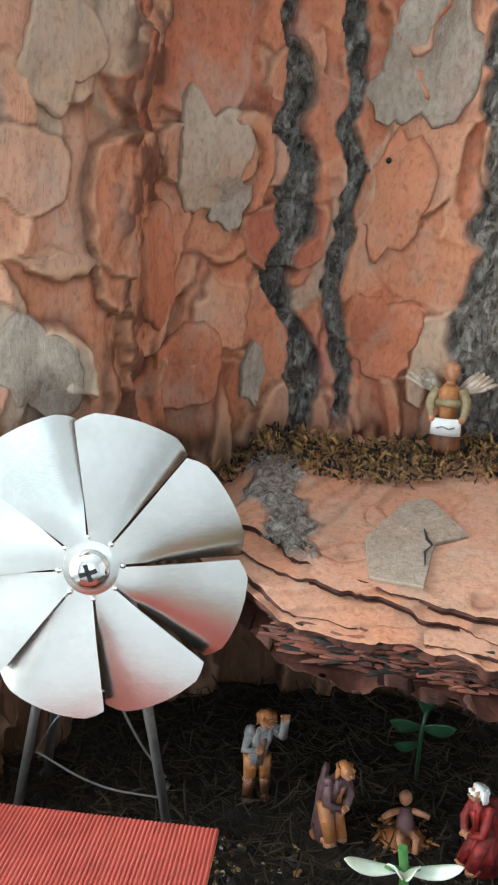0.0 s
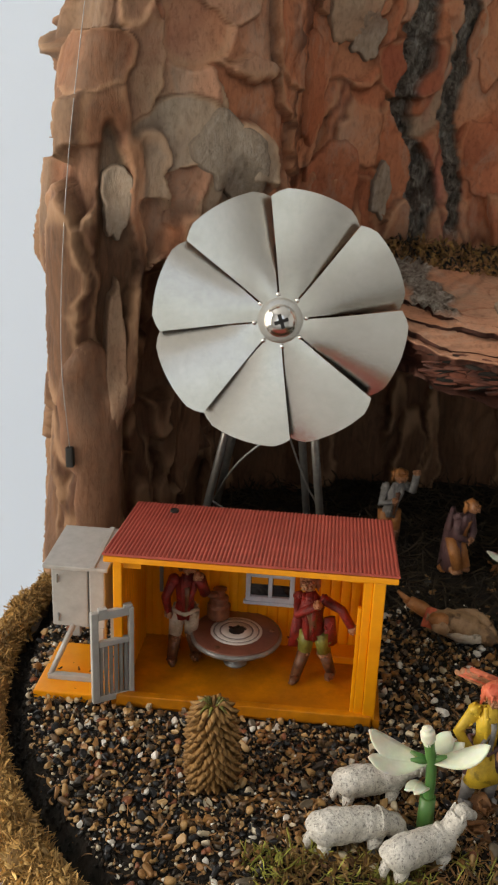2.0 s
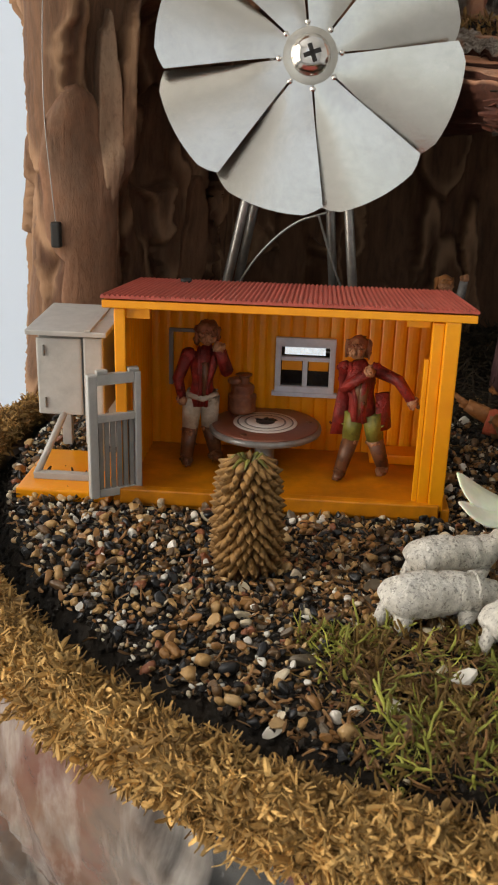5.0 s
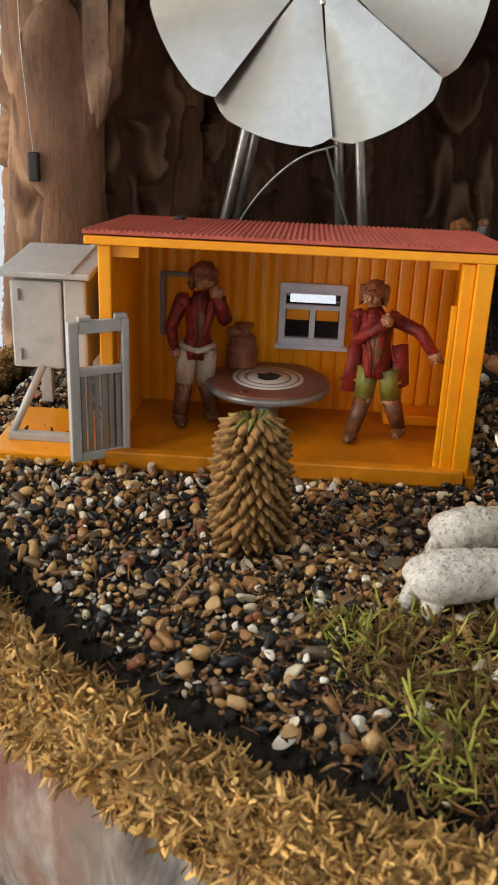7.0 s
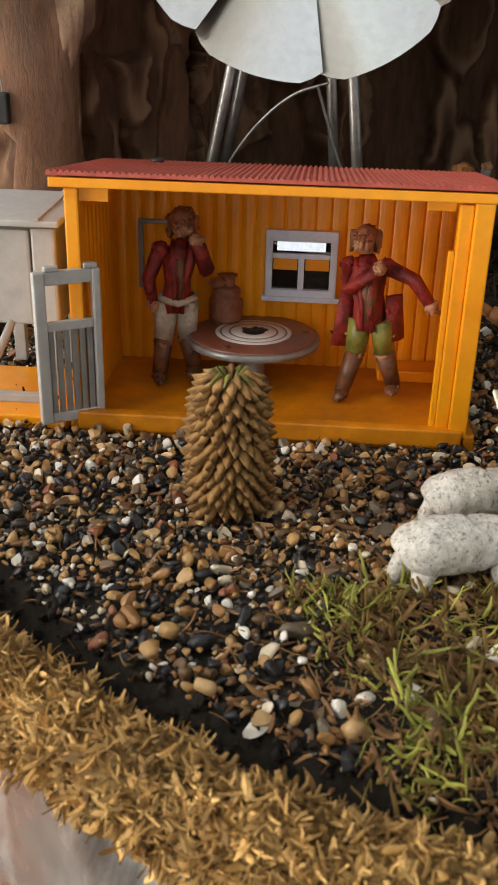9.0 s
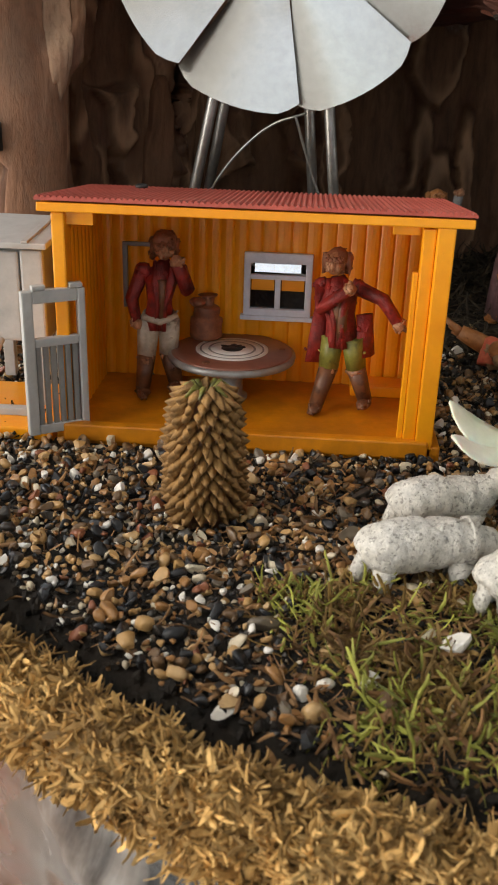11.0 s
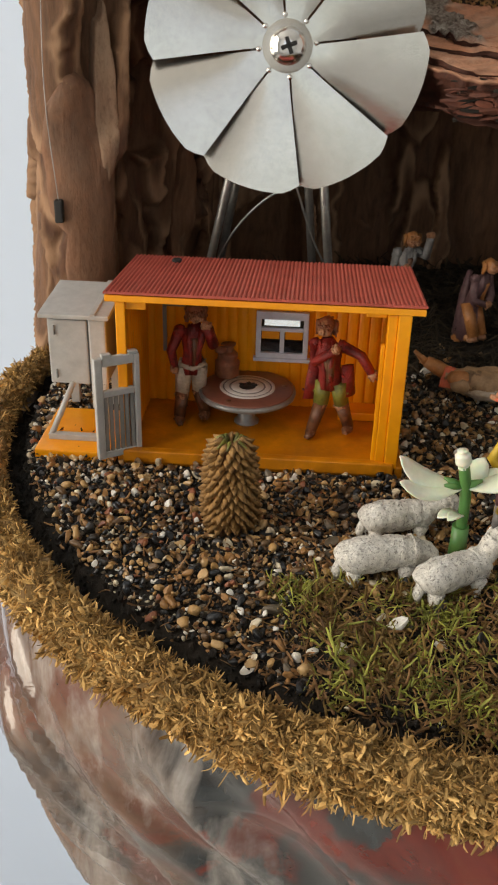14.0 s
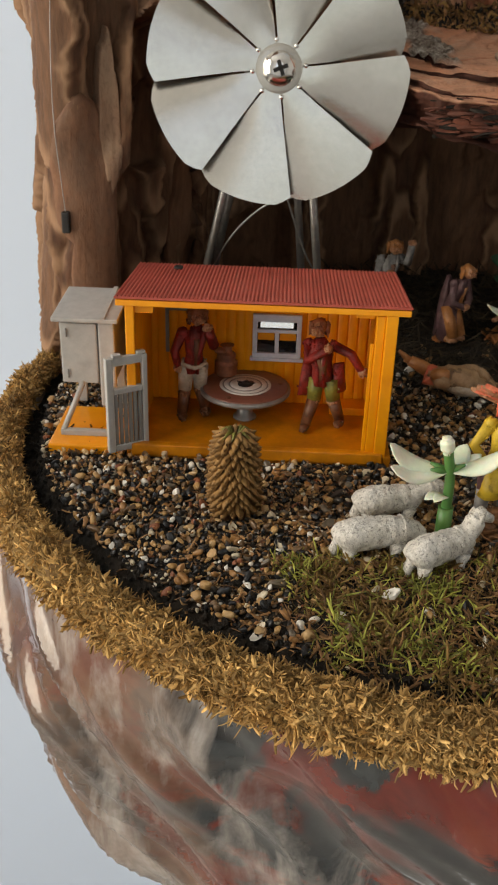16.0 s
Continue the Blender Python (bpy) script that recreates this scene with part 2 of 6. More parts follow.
    flake = mixed("MULTIPLY", 0.36, flake, ramp(noisy(17, (1, 1, 0.6), 7, 0.75, 0.5), [(0.34, (0.42, 0.38, 0.36)), (0.52, (1, 1, 1)), (0.75, (1.12, 1.1, 1.08))]))
    flake = mixed("MIX", maths("MULTIPLY", attr("resin"), 0.6), flake, (0.42, 0.13, 0.12))
    # lower stem: browner, weathered wood-like layers; the same mix paints shade into hollow and recess
    flake = mixed("MIX", attr("old_shaded"), flake, mixed("MULTIPLY", 0.75, (0.135, 0.07, 0.039), ramp(grain, [(0.3, (0.38, 0.36, 0.34)), (0.65, (1.35, 1.28, 1.2))])))
    flake = mixed("MIX", maths("MULTIPLY", attr("lip"), 0.4), flake, (0.56, 0.34, 0.2))
    cork = ramp(noisy(13, (1, 1, 0.45), 8, 0.8, 1.0), [(0.36, (0.025, 0.02, 0.017)), (0.45, (0.16, 0.13, 0.105)), (0.55, (0.34, 0.31, 0.27)), (0.68, (0.6, 0.58, 0.53))])
    col = mixed("MIX", attr("furrow"), flake, cork)
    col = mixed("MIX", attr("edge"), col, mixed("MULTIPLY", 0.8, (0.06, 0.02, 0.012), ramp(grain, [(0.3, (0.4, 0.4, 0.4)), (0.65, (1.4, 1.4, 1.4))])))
    l.new(col, b.inputs["Base Color"])
    height = maths("ADD", maths("MULTIPLY", grain, 0.35), maths("ADD", maths("MULTIPLY", noisy(12, (1, 1, 0.6), 7, 0.75, 1.0), maths("ADD", maths("MULTIPLY", attr("furrow"), 2.2), 0.12)), maths("MULTIPLY", specks, 0.1)))
    bp = n.new("ShaderNodeBump")
    bp.inputs["Strength"].default_value, bp.inputs["Distance"].default_value = 0.8, 0.035 * U
    l.new(height, bp.inputs["Height"])
    l.new(bp.outputs["Normal"], b.inputs["Normal"])
    return m


BARK = bark_material()
WALL = material("white_wall_paint", (0.66, 0.77, 0.93), 0.8, second=(0.68, 0.79, 0.95), scale=0.15, bump=0.1, bump_scale=8)
MATT = material("white_matt_paint", (0.74, 0.75, 0.76), 0.85, second=(0.78, 0.79, 0.8), scale=0.15, bump=0.1, bump_scale=8)
TABLE = material("pale_laminate", (0.68, 0.73, 0.76), 0.6, second=(0.71, 0.76, 0.79), scale=0.2)
CEIL = material("ceiling_paint", (0.78, 0.78, 0.78), 0.9, scale=0.1)
FLOORM = material("floor_tile", (0.3, 0.29, 0.27), 0.4, second=(0.36, 0.35, 0.33), scale=0.3, stretch=(1, 0.1, 1))
SOIL = material("dark_soil", (0.006, 0.005, 0.004), 0.95, second=(0.03, 0.022, 0.015), scale=9, bump=0.9, bump_scale=22, fine=40)
YELLOW = material("yellow_moulded_plastic", (0.86, 0.3, 0.006), 0.33, second=(0.92, 0.37, 0.01), scale=2.5, bump=0.12, bump_scale=14, fine=7, amount=0.25, sub=0.0)
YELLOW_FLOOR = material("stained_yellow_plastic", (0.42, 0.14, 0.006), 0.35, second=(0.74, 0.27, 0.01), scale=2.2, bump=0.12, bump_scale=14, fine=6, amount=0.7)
RED_ROOF = material("red_roof_plastic", (0.46, 0.085, 0.06), 0.5, second=(0.54, 0.11, 0.078), scale=3, bump=0.15, bump_scale=40, fine=11, amount=0.5)
GREY = material("grey_plastic", (0.4, 0.4, 0.39), 0.38, second=(0.46, 0.46, 0.45), scale=4, bump=0.1, bump_scale=30, fine=14, amount=0.35)
GREYD = material("dark_grey_plastic", (0.2, 0.2, 0.195), 0.36, second=(0.26, 0.26, 0.25), scale=4, fine=14, amount=0.35)
STEEL = material("brushed_aluminium", (0.66, 0.64, 0.585), 0.23, 1.0, second=(0.73, 0.71, 0.66), scale=3, bump=0.06, bump_scale=60, fine=24, amount=0.18)
CHROME = material("screw_steel", (0.75, 0.74, 0.72), 0.14, 1.0)
LEG = material("dull_zinc_rod", (0.35, 0.35, 0.34), 0.4, 0.85, second=(0.45, 0.45, 0.44), scale=5, fine=20, amount=0.4)
DARKGLASS = material("dark_pane", (0.01, 0.01, 0.012), 0.08, coat=0.5)
PALE = material("pale_window_plastic", (0.62, 0.68, 0.8), 0.3, second=(0.7, 0.75, 0.85), scale=5, fine=20, amount=0.3)
GLOW_MIRROR = material("glow_mirror", (0.9, 0.9, 0.88), 0.22, 1.0, bump=0.05, bump_scale=30)
PEWTER_WIRE = material("dull_wire", (0.3, 0.3, 0.3), 0.35, 0.9)
BLACK = material("black_recess", (0.012, 0.012, 0.012), 0.6)


# ---- the room ----
def plain_box(name, x0, x1, y0, y1, z0, z1, mat, label, category):
    """A wall or slab in metres."""
    bm = bmesh.new()
    box(bm, x0 / U, x1 / U, y0 / U, y1 / U, z0 / U, z1 / U)
    return tagged(part(name, bm, mat, None), label, category, kind="structure")


ZT = -4.2 * U  # table top
plain_box("floor", -1.5, 2.4, -2.4, 0.8, ZT - 0.78, ZT - 0.75, FLOORM, "grey-brown tiled floor of the room", "floor")
plain_box("ceiling", -1.5, 2.4, -2.4, 0.8, 1.75, 1.8, CEIL, "plain white ceiling", "ceiling")
plain_box("wall_back", -1.5, 2.4, 0.45, 0.55, ZT - 0.75, 1.75, WALL, "pale bluish white painted wall", "wall")
plain_box("wall_right", 2.4, 2.5, -2.4, 0.75, ZT - 0.75, 1.75, MATT, "white painted wall", "wall")
# left wall and front wall, each with a window opening
plain_box("wall_left_below", -1.6, -1.5, -2.4, 0.45, ZT - 0.75, -0.5, MATT, "white painted wall under the window", "wall")
plain_box("wall_left_above", -1.6, -1.5, -2.4, 0.45, 1.4, 1.75, MATT, "white painted wall over the window", "wall")
plain_box("wall_left_near", -1.6, -1.5, -2.4, -1.5, -0.5, 1.4, MATT, "white painted wall beside the window", "wall")
plain_box("wall_left_far", -1.6, -1.5, 0.0, 0.45, -0.5, 1.4, MATT, "white painted wall beside the window", "wall")
plain_box("wall_front_below", -1.5, 2.4, -2.5, -2.4, ZT - 0.75, 0.25, MATT, "white painted wall under the window", "wall")
plain_box("wall_front_above", -1.5, 2.4, -2.5, -2.4, 1.45, 1.75, MATT, "white painted wall over the window", "wall")
plain_box("wall_front_near", -1.5, -0.3, -2.5, -2.4, 0.25, 1.45, MATT, "white painted wall beside the window", "wall")
plain_box("wall_front_far", 1.0, 2.4, -2.5, -2.4, 0.25, 1.45, MATT, "white painted wall beside the window", "wall")

# ---- plant stand and pot ----
def make_stand():
    stand = thing("plant_stand", 1.45, 0.9, -4.2 - 0.75 / U, label="plain pale round plant stand under the pot", category="plant stand")
    top = 0.75 / U
    bm = bmesh.new()
    lathe(bm, [(1.75, top - 0.6), (1.82, top - 0.55), (1.82, top - 0.05), (1.77, top)], 48)
    part("stand_top", bm, TABLE, stand)
    bm = bmesh.new()
    lathe(bm, [(0.6, 0.5), (0.5, 2.0), (0.5, top - 2.0), (0.7, top - 0.6)], 32)
    part("column", bm, TABLE, stand)
    bm = bmesh.new()
    lathe(bm, [(1.9, 0.0), (1.9, 0.35), (0.7, 0.6)], 48)
    part("foot", bm, TABLE, stand)


make_stand()
CX, CY, R = 1.45, 0.9, 3.45


def pot_glaze():
    m = bpy.data.materials.new("mottled_glaze")
    m.use_nodes = True
    n, l = m.node_tree.nodes, m.node_tree.links
    b = n["Principled BSDF"]
    b.inputs["Roughness"].default_value, b.inputs["Coat Weight"].default_value, b.inputs["Coat Roughness"].default_value = 0.2, 1.0, 0.05
    co = n.new("ShaderNodeTexCoord")

    def noisy(s, d=4, w=0.0, r=0.6):
        t = n.new("ShaderNodeTexNoise")
        t.inputs["Scale"].default_value, t.inputs["Detail"].default_value, t.inputs["Distortion"].default_value, t.inputs["Roughness"].default_value = s / U, d, w, r
        l.new(co.outputs["Object"], t.inputs["Vector"])
        return t.outputs["Fac"]

    def ramp(f, stops):
        r = n.new("ShaderNodeValToRGB")
        while len(r.color_ramp.elements) < len(stops):
            r.color_ramp.elements.new(0.5)
        for e, (p, c) in zip(r.color_ramp.elements, stops):
            e.position, e.color = p, (*c, 1)
        l.new(f, r.inputs["Fac"])
        return r.outputs["Color"]

    def mixed(f, a, c):
        q = n.new("ShaderNodeMix")
        q.data_type = "RGBA"
        l.new(f, q.inputs["Factor"])
        for key, v in (("A", a), ("B", c)):
            l.new(v, q.inputs[key])
        return q.outputs["Result"]

    red = ramp(noisy(1.4, 6, 0.8), [(0.3, (0.05, 0.008, 0.006)), (0.5, (0.145, 0.02, 0.013)), (0.7, (0.2, 0.05, 0.028))])
    dark = ramp(noisy(2.2, 7, 0.6, 0.7), [(0.3, (0.008, 0.008, 0.01)), (0.7, (0.05, 0.06, 0.065))])
    blotch = ramp(noisy(1.1, 9, 0.5, 0.62), [(0.485, (0, 0, 0)), (0.525, (1, 1, 1))])
    grey = ramp(noisy(3.5, 6, 0.3), [(0.3, (0.2, 0.17, 0.15)), (0.7, (0.36, 0.32, 0.29))])
    cloud = ramp(noisy(0.75, 5, 1.0), [(0.58, (0, 0, 0)), (0.75, (0.22, 0.22, 0.22))])
    brown = ramp(noisy(2.4, 6, 0.5), [(0.3, (0.06, 0.035, 0.022)), (0.7, (0.22, 0.13, 0.085))])
    # one side of the bowl is browner, the other redder with black blotches
    axis, over = n.new("ShaderNodeSeparateXYZ"), n.new("ShaderNodeMath")
    l.new(co.outputs["Object"], axis.inputs["Vector"])
    over.operation = "MULTIPLY_ADD"
    over.inputs[1].default_value, over.inputs[2].default_value = -0.24 / U, -0.42
    l.new(axis.outputs["X"], over.inputs[0])
    both = n.new("ShaderNodeMath")
    l.new(over.outputs[0], both.inputs[0])
    l.new(noisy(0.8, 4, 0.6), both.inputs[1])
    part_brown = ramp(both.outputs[0], [(0.45, (0, 0, 0)), (0.68, (0.9, 0.9, 0.9))])
    # pale streaks slanting down the bowl: painted window reflections mixed with chalky glaze
    mp, run = n.new("ShaderNodeMapping"), n.new("ShaderNodeTexNoise")
    mp.inputs["Rotation"].default_value = (0, radians(32), 0)
    mp.inputs["Scale"].default_value = (1.5 / U, 1.5 / U, 0.4 / U)
    l.new(co.outputs["Object"], mp.inputs["Vector"])
    l.new(mp.outputs["Vector"], run.inputs["Vector"])
    run.inputs["Scale"].default_value, run.inputs["Detail"].default_value, run.inputs["Roughness"].default_value, run.inputs["Distortion"].default_value = 1.0, 7, 0.6, 0.7
    chalk_glints = ramp(run.outputs["Fac"], [(0.53, (0, 0, 0)), (0.68, (0.8, 0.8, 0.8))])
    pale = ramp(noisy(6, 6, 0.2), [(0.3, (0.34, 0.29, 0.26)), (0.7, (0.64, 0.6, 0.56))])
    col = mixed(chalk_glints, mixed(cloud, mixed(part_brown, mixed(blotch, red, dark), brown), grey), pale)
    l.new(col, b.inputs["Base Color"])
    bp = n.new("ShaderNodeBump")
    bp.inputs["Strength"].default_value, bp.inputs["Distance"].default_value = 0.12, 0.02 * U
    l.new(noisy(14, 4), bp.inputs["Height"])
    l.new(bp.outputs["Normal"], b.inputs["Normal"])
    return m


def make_pot():
    pot = thing("flower_pot", CX, CY, -4.2, label="large glazed pot mottled in red, brown and grey", category="pot")
    prof = [(0.0, 1.7), (0.25, 1.95), (0.8, 2.36), (1.5, 2.73), (2.2, 3.03), (2.9, 3.28), (3.5, 3.45), (3.9, 3.44), (4.06, 3.42), (4.1, 3.36), (4.06, 3.28), (3.7, 3.2)]
    seg = 360
    zz = np.interp(np.linspace(0, len(prof) - 1, 180), range(len(prof)), [p[0] for p in prof])
    rr = np.interp(np.linspace(0, len(prof) - 1, 180), range(len(prof)), [p[1] for p in prof])
    k = np.ones(17) / 17
    rr[9:-16] = np.convolve(rr, k, "same")[9:-16]
    ang = np.linspace(0, 2 * np.pi, seg, endpoint=False)
    A, Z = np.meshgrid(ang, zz)
    Rr = np.repeat(rr[:, None], seg, 1)
    # hand-pressed dents that run down slantwise
    w = fbm(A * 2.6 + Z * 0.5, Z * 0.6 + 3, 3, 2) - 0.5 + 0.4 * (0.5 - np.sqrt(0.02 + (2 * fbm(A * 5.0 + Z * 0.8, Z * 0.7, 5, 1) - 1) ** 2))
    w = w + 0.3 * (0.4 - np.abs(2 * fbm(A * 9 + Z * 2.4, Z * 0.9 + A, 9, 2) - 1))
    Rr = Rr + 0.58 * w * ease(4.15, 3.4, Z) * ease(0.0, 0.7, Z)
    verts = np.stack([Rr * np.cos(A), Rr * np.sin(A), Z], -1).reshape(-1, 3)
    faces = [(i * seg + j, i * seg + (j + 1) % seg, (i + 1) * seg + (j + 1) % seg, (i + 1) * seg + j) for i in range(len(zz) - 1) for j in range(seg)]
    faces.append(tuple(range(seg))[::-1])
    glaze = pot_glaze()
    link_mesh("bowl", verts, faces, glaze, pot)
    bm = bmesh.new()
    lathe(bm, [(1.3, -0.02), (1.6, 0.0), (1.62, 0.14), (1.5, 0.2)], 90)
    part("foot_ring", bm, glaze, pot)


make_pot()

# ---- soil inside the pot ----
def ground_height(x, y):
    h = 0.05 * (fbm(x * 1.3, y * 1.3, 11) - 0.5) - 0.02
    h = h + 0.12 * ease(1.6, 3.2, y)
    return h - 0.17 * ease(3.04, 3.14, np.hypot(x - CX, y - CY)) * ease(1.9, 1.2, y)


def make_ground():
    rad, seg = np.linspace(0, 3.3, 60), 160
    ang = np.linspace(0, 2 * np.pi, seg, endpoint=False)
    verts, faces = [(CX, CY, float(ground_height(CX, CY)))], []
    for r in rad[1:]:
        xs, ys = CX + r * np.cos(ang), CY + r * np.sin(ang)
        verts += list(zip(xs, ys, ground_height(xs, ys) + 0.02 * (fbm(xs * 9, ys * 9, 2) - 0.5)))
    for j in range(seg):
        faces.append((0, 1 + j, 1 + (j + 1) % seg))
    for i in range(len(rad) - 2):
        for j in range(seg):
            a, b = 1 + i * seg, 1 + (i + 1) * seg
            faces.append((a + j, b + j, b + (j + 1) % seg, a + (j + 1) % seg))
    ob = link_mesh("ground", verts, faces, SOIL)
    return tagged(ob, "dark potting soil strewn with gravel inside the pot", "soil", kind="structure")


ground = make_ground()

# ---- pine trunk ----
def smooth_line(pts, n):
    """An even, rounded line through (x, y) points."""
    p = np.array(pts, float)
    for _ in range(3):
        q = np.empty((2 * len(p), 2))
        q[0], q[-1] = p[0], p[-1]
        q[1:-1:2], q[2:-1:2] = 0.75 * p[:-1] + 0.25 * p[1:], 0.25 * p[:-1] + 0.75 * p[1:]
        p = q
    d = np.r_[0, np.cumsum(np.hypot(*np.diff(p, axis=0).T))]
    s = np.linspace(0, d[-1], n)
    return np.stack([np.interp(s, d, p[:, 0]), np.interp(s, d, p[:, 1])], 1), s


# flakes: x, z, half width, half height, tone from orange to grey, cork, wear with painted shade
UPPER_FLAKES = [(0.37, 4.74, 0.27, 0.42, 0.88), (0.28, 3.22, 0.3, 0.34, 0.12), (0.05, 3.98, 0.29, 0.42, 0.22), (1.93, 5.45, 0.38, 0.5, 1.0, 0.25), (-0.45, 4.21, 0.3, 0.55, 0.8),
                (-0.53, 3.43, 0.33, 0.36, 1.0, 0.3), (-0.24, 3.19, 0.15, 0.22, 0.05), (-0.39, 5.26, 0.3, 0.4, 0.85), (1.69, 4.5, 0.3, 0.52, 0.35), (1.74, 3.43, 0.32, 0.32, 0.15)]
SIDE_FLAKES = [(0.74, 3.13, 0.12, 0.23, 1.0, 0.3), (0.55, 4.41, 0.15, 0.2, 1.0, 0.3), (1.63, 5.19, 0.16, 0.17, 1.0, 0.3), (-0.92, 4.12, 0.22, 0.18, 0.12), (-1.05, 3.58, 0.15, 0.28, 0.7),
               (-1.36, 1.2, 0.26, 0.95, 0.6, 0, 0.75, 0.06), (-0.8, 1.24, 0.2, 0.6, 0.5, 0, 0.9)]

LOW_FLAKES = [(-1.3, 0.7, 0.12, 0.6, 0.5, 0, 0.7, 0.05), (-1.22, 1.95, 0.07, 0.6, 0.8, 0, 0.4, 0.08), 
              (-0.95, 1.6, 0.1, 0.5, 0.5, 0, 0.8, 0.05), (-0.55, 0.9, 0.15, 0.5, 0.5, 0, 0.9, 0.05), (-1.2, 3.1, 0.12, 0.24, 0.95, 0.2, 0.0, 0.05)]


def make_trunk():
    trunk = thing("pine_trunk", 0, 0, 0, label="thick pine trunk with flaking orange bark and grey furrows", category="tree trunk")
    line, s = smooth_line([(0.2, 5.6), (-1.15, 4.4), (-1.74, 2.8), (-1.82, 1.8), (-1.56, 1.45), (-1.15, 1.66), (-0.75, 2.05), (-0.4, 2.34), (-0.17, 2.5), (-0.14, 2.85), (-0.05, 3.2), (0.35, 3.38), (0.85, 3.75), (1.4, 3.86), (2.2, 3.84), (3.2, 3.6), (4.3, 2.9), (4.7, 1.9)], 720)
    zs = np.linspace(-0.25, 6.6, 470)
    tang = np.gradient(line, axis=0)
    norm = np.stack([tang[:, 1], -tang[:, 0]], 1) / np.hypot(*tang.T)[:, None]
    S, Z = np.meshgrid(s, zs)
    X0, Y0 = np.repeat(line[:, 0][None], len(zs), 0), np.repeat(line[:, 1][None], len(zs), 0)
    warp = fbm(S * 2.2, Z * 1.4, 21, 4) - 0.5
    wz = fbm(S * 1.8, Z * 1.8, 22, 4) - 0.5
    low = ease(3.1, 2.2, Z + 0.8 * warp)

    # overlapping plates, each laid over its neighbours with a curved lip
    h, tone, lip, crevice = 0.22 * (fbm(S * 0.8, Z * 0.5, 31, 3) - 0.5), np.full_like(S, 0.4), np.zeros_like(S), np.zeros_like(S)
    curvy = 0.22 * warp + 0.1 * (fbm(S * 6, Z * 5, 33, 3) - 0.5)
    curvz = 0.3 * wz + 0.12 * (fbm(S * 5, Z * 5, 34, 3) - 0.5)
    lay = np.random.RandomState(19)

    def plates(count, z0, z1, wide, high, depth, lean):
        for _ in range(count):
            cs, cz = lay.uniform(s[0], s[-1]), lay.uniform(z0, z1)
            hw, hh = lay.uniform(*wide), lay.uniform(*high)
            level, tu, tv, tn = lay.uniform(-depth, depth), lay.normal() * 0.025, lay.normal() * 0.03, lay.normal() * 0.2
            j0, j1 = np.searchsorted(s, (cs - hw - 0.4, cs + hw + 0.4))
            i0, i1 = np.searchsorted(zs, (cz - hh - 0.4, cz + hh + 0.4))
            if j1 - j0 < 3 or i1 - i0 < 3:
                continue
            win = np.s_[i0:i1, j0:j1]
            u = (S[win] + curvy[win] + lean * (Z[win] - cz) - cs) / hw
            v = (Z[win] + curvz[win] - cz) / hh
            d = (np.abs(u) ** 2.5 + np.abs(v) ** 2.5) ** 0.4
            a = ease(1 + 0.012 / hw, 1 - 0.012 / hw, d)
            mid = X0[0, (j0 + j1) // 2]
            base = 0.7 if mid < -0.2 else 0.33
            h[win] = h[win] * (1 - a) + a * (level + tu * u + tv * v + 0.012 * ease(0.8, 0.97, d))
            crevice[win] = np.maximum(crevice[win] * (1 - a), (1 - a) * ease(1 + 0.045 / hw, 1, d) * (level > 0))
            tone[win] = tone[win] * (1 - a) + a * np.clip(base + tn, 0.02, 0.95)
            lip[win] = lip[win] * (1 - a) + a * ease(1 - 0.05 / hw, 1 - 0.015 / hw, d) * (level > -0.02)

    plates(420, 2.3, 6.7, (0.12, 0.42), (0.18, 0.62), 0.085, 0.0)
    plates(300, -0.4, 2.7, (0.07, 0.2), (0.35, 1.0), 0.13, 0.06)
    # torn red edge where the front plate breaks off
    torn = fbm(S * 9, Z * 5, 45, 4)
    edge = 0.75 * ease(0.13, 0.04, np.abs(X0 + 0.13 + 0.1 * warp)) * ease(2.3, 2.6, Z) * ease(0.42, 0.55, torn)
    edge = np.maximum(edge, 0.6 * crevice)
    h = h + 0.12 * ease(0.16, 0.06, np.abs(X0 + 0.15)) * ease(2.3, 2.6, Z) * (torn - 0.5)
    # deep corky furrows that run up the trunk
    furrow = np.zeros_like(S)
    for x0, wide, lean, deep, bottom in ((1.02, 0.11, -0.2, 0.26, 1.9), (1.42, 0.07, -0.16, 0.22, 2.7), (2.75, 0.4, -0.1, 0.16, 0.0), (-1.75, 0.13, 0.0, 0.06, 2.9)):
        s0 = s[np.argmin(np.abs(line[:, 0] - x0) + 10 * ((line[:, 1] < 2.9) if x0 > 2 else (line[:, 1] > 2.6) if x0 < -1 else 0 * s))]
        centre = s0 + lean * (Z - 3.5) + 0.6 * (fbm(Z * 0.9, Z * 0 + x0, 51, 3) - 0.5) + 0.16 * (fbm(Z * 5, Z * 0 + x0, 52, 2) - 0.5)
        w = wide * (0.3 + 1.4 * fbm(Z * 2.4, Z * 0 + x0 * 3, 53, 3)) + 0.5 * wide * warp
        m = ease(w * 1.05, w * 0.9, np.abs(S - centre + 0.12 * warp)) * ease(bottom - 0.1, bottom + 0.15, Z)
        h = h - deep * m + min(1.0, 4 * deep) * 0.3 * m * (0.5 - np.abs(2 * fbm(S * 9, Z * 3.5, 55, 4, 0.6) - 1)) + min(1.0, 4 * deep) * 0.16 * m * (fbm(S * 22, Z * 9, 56, 3) - 0.5)
        furrow = np.maximum(furrow, m)
    s1 = s[np.argmin(np.abs(line[:, 0] - 1.2))]
    resin = ease(0.17, 0.05, np.abs(S - s1 + 0.16 * (Z - 3.5) + 0.3 * warp)) * ease(2.5, 2.9, Z) * ease(4.7, 4.0, Z) * ease(0.35, 0.6, fbm(S * 3, Z * 1.5, 47, 3))
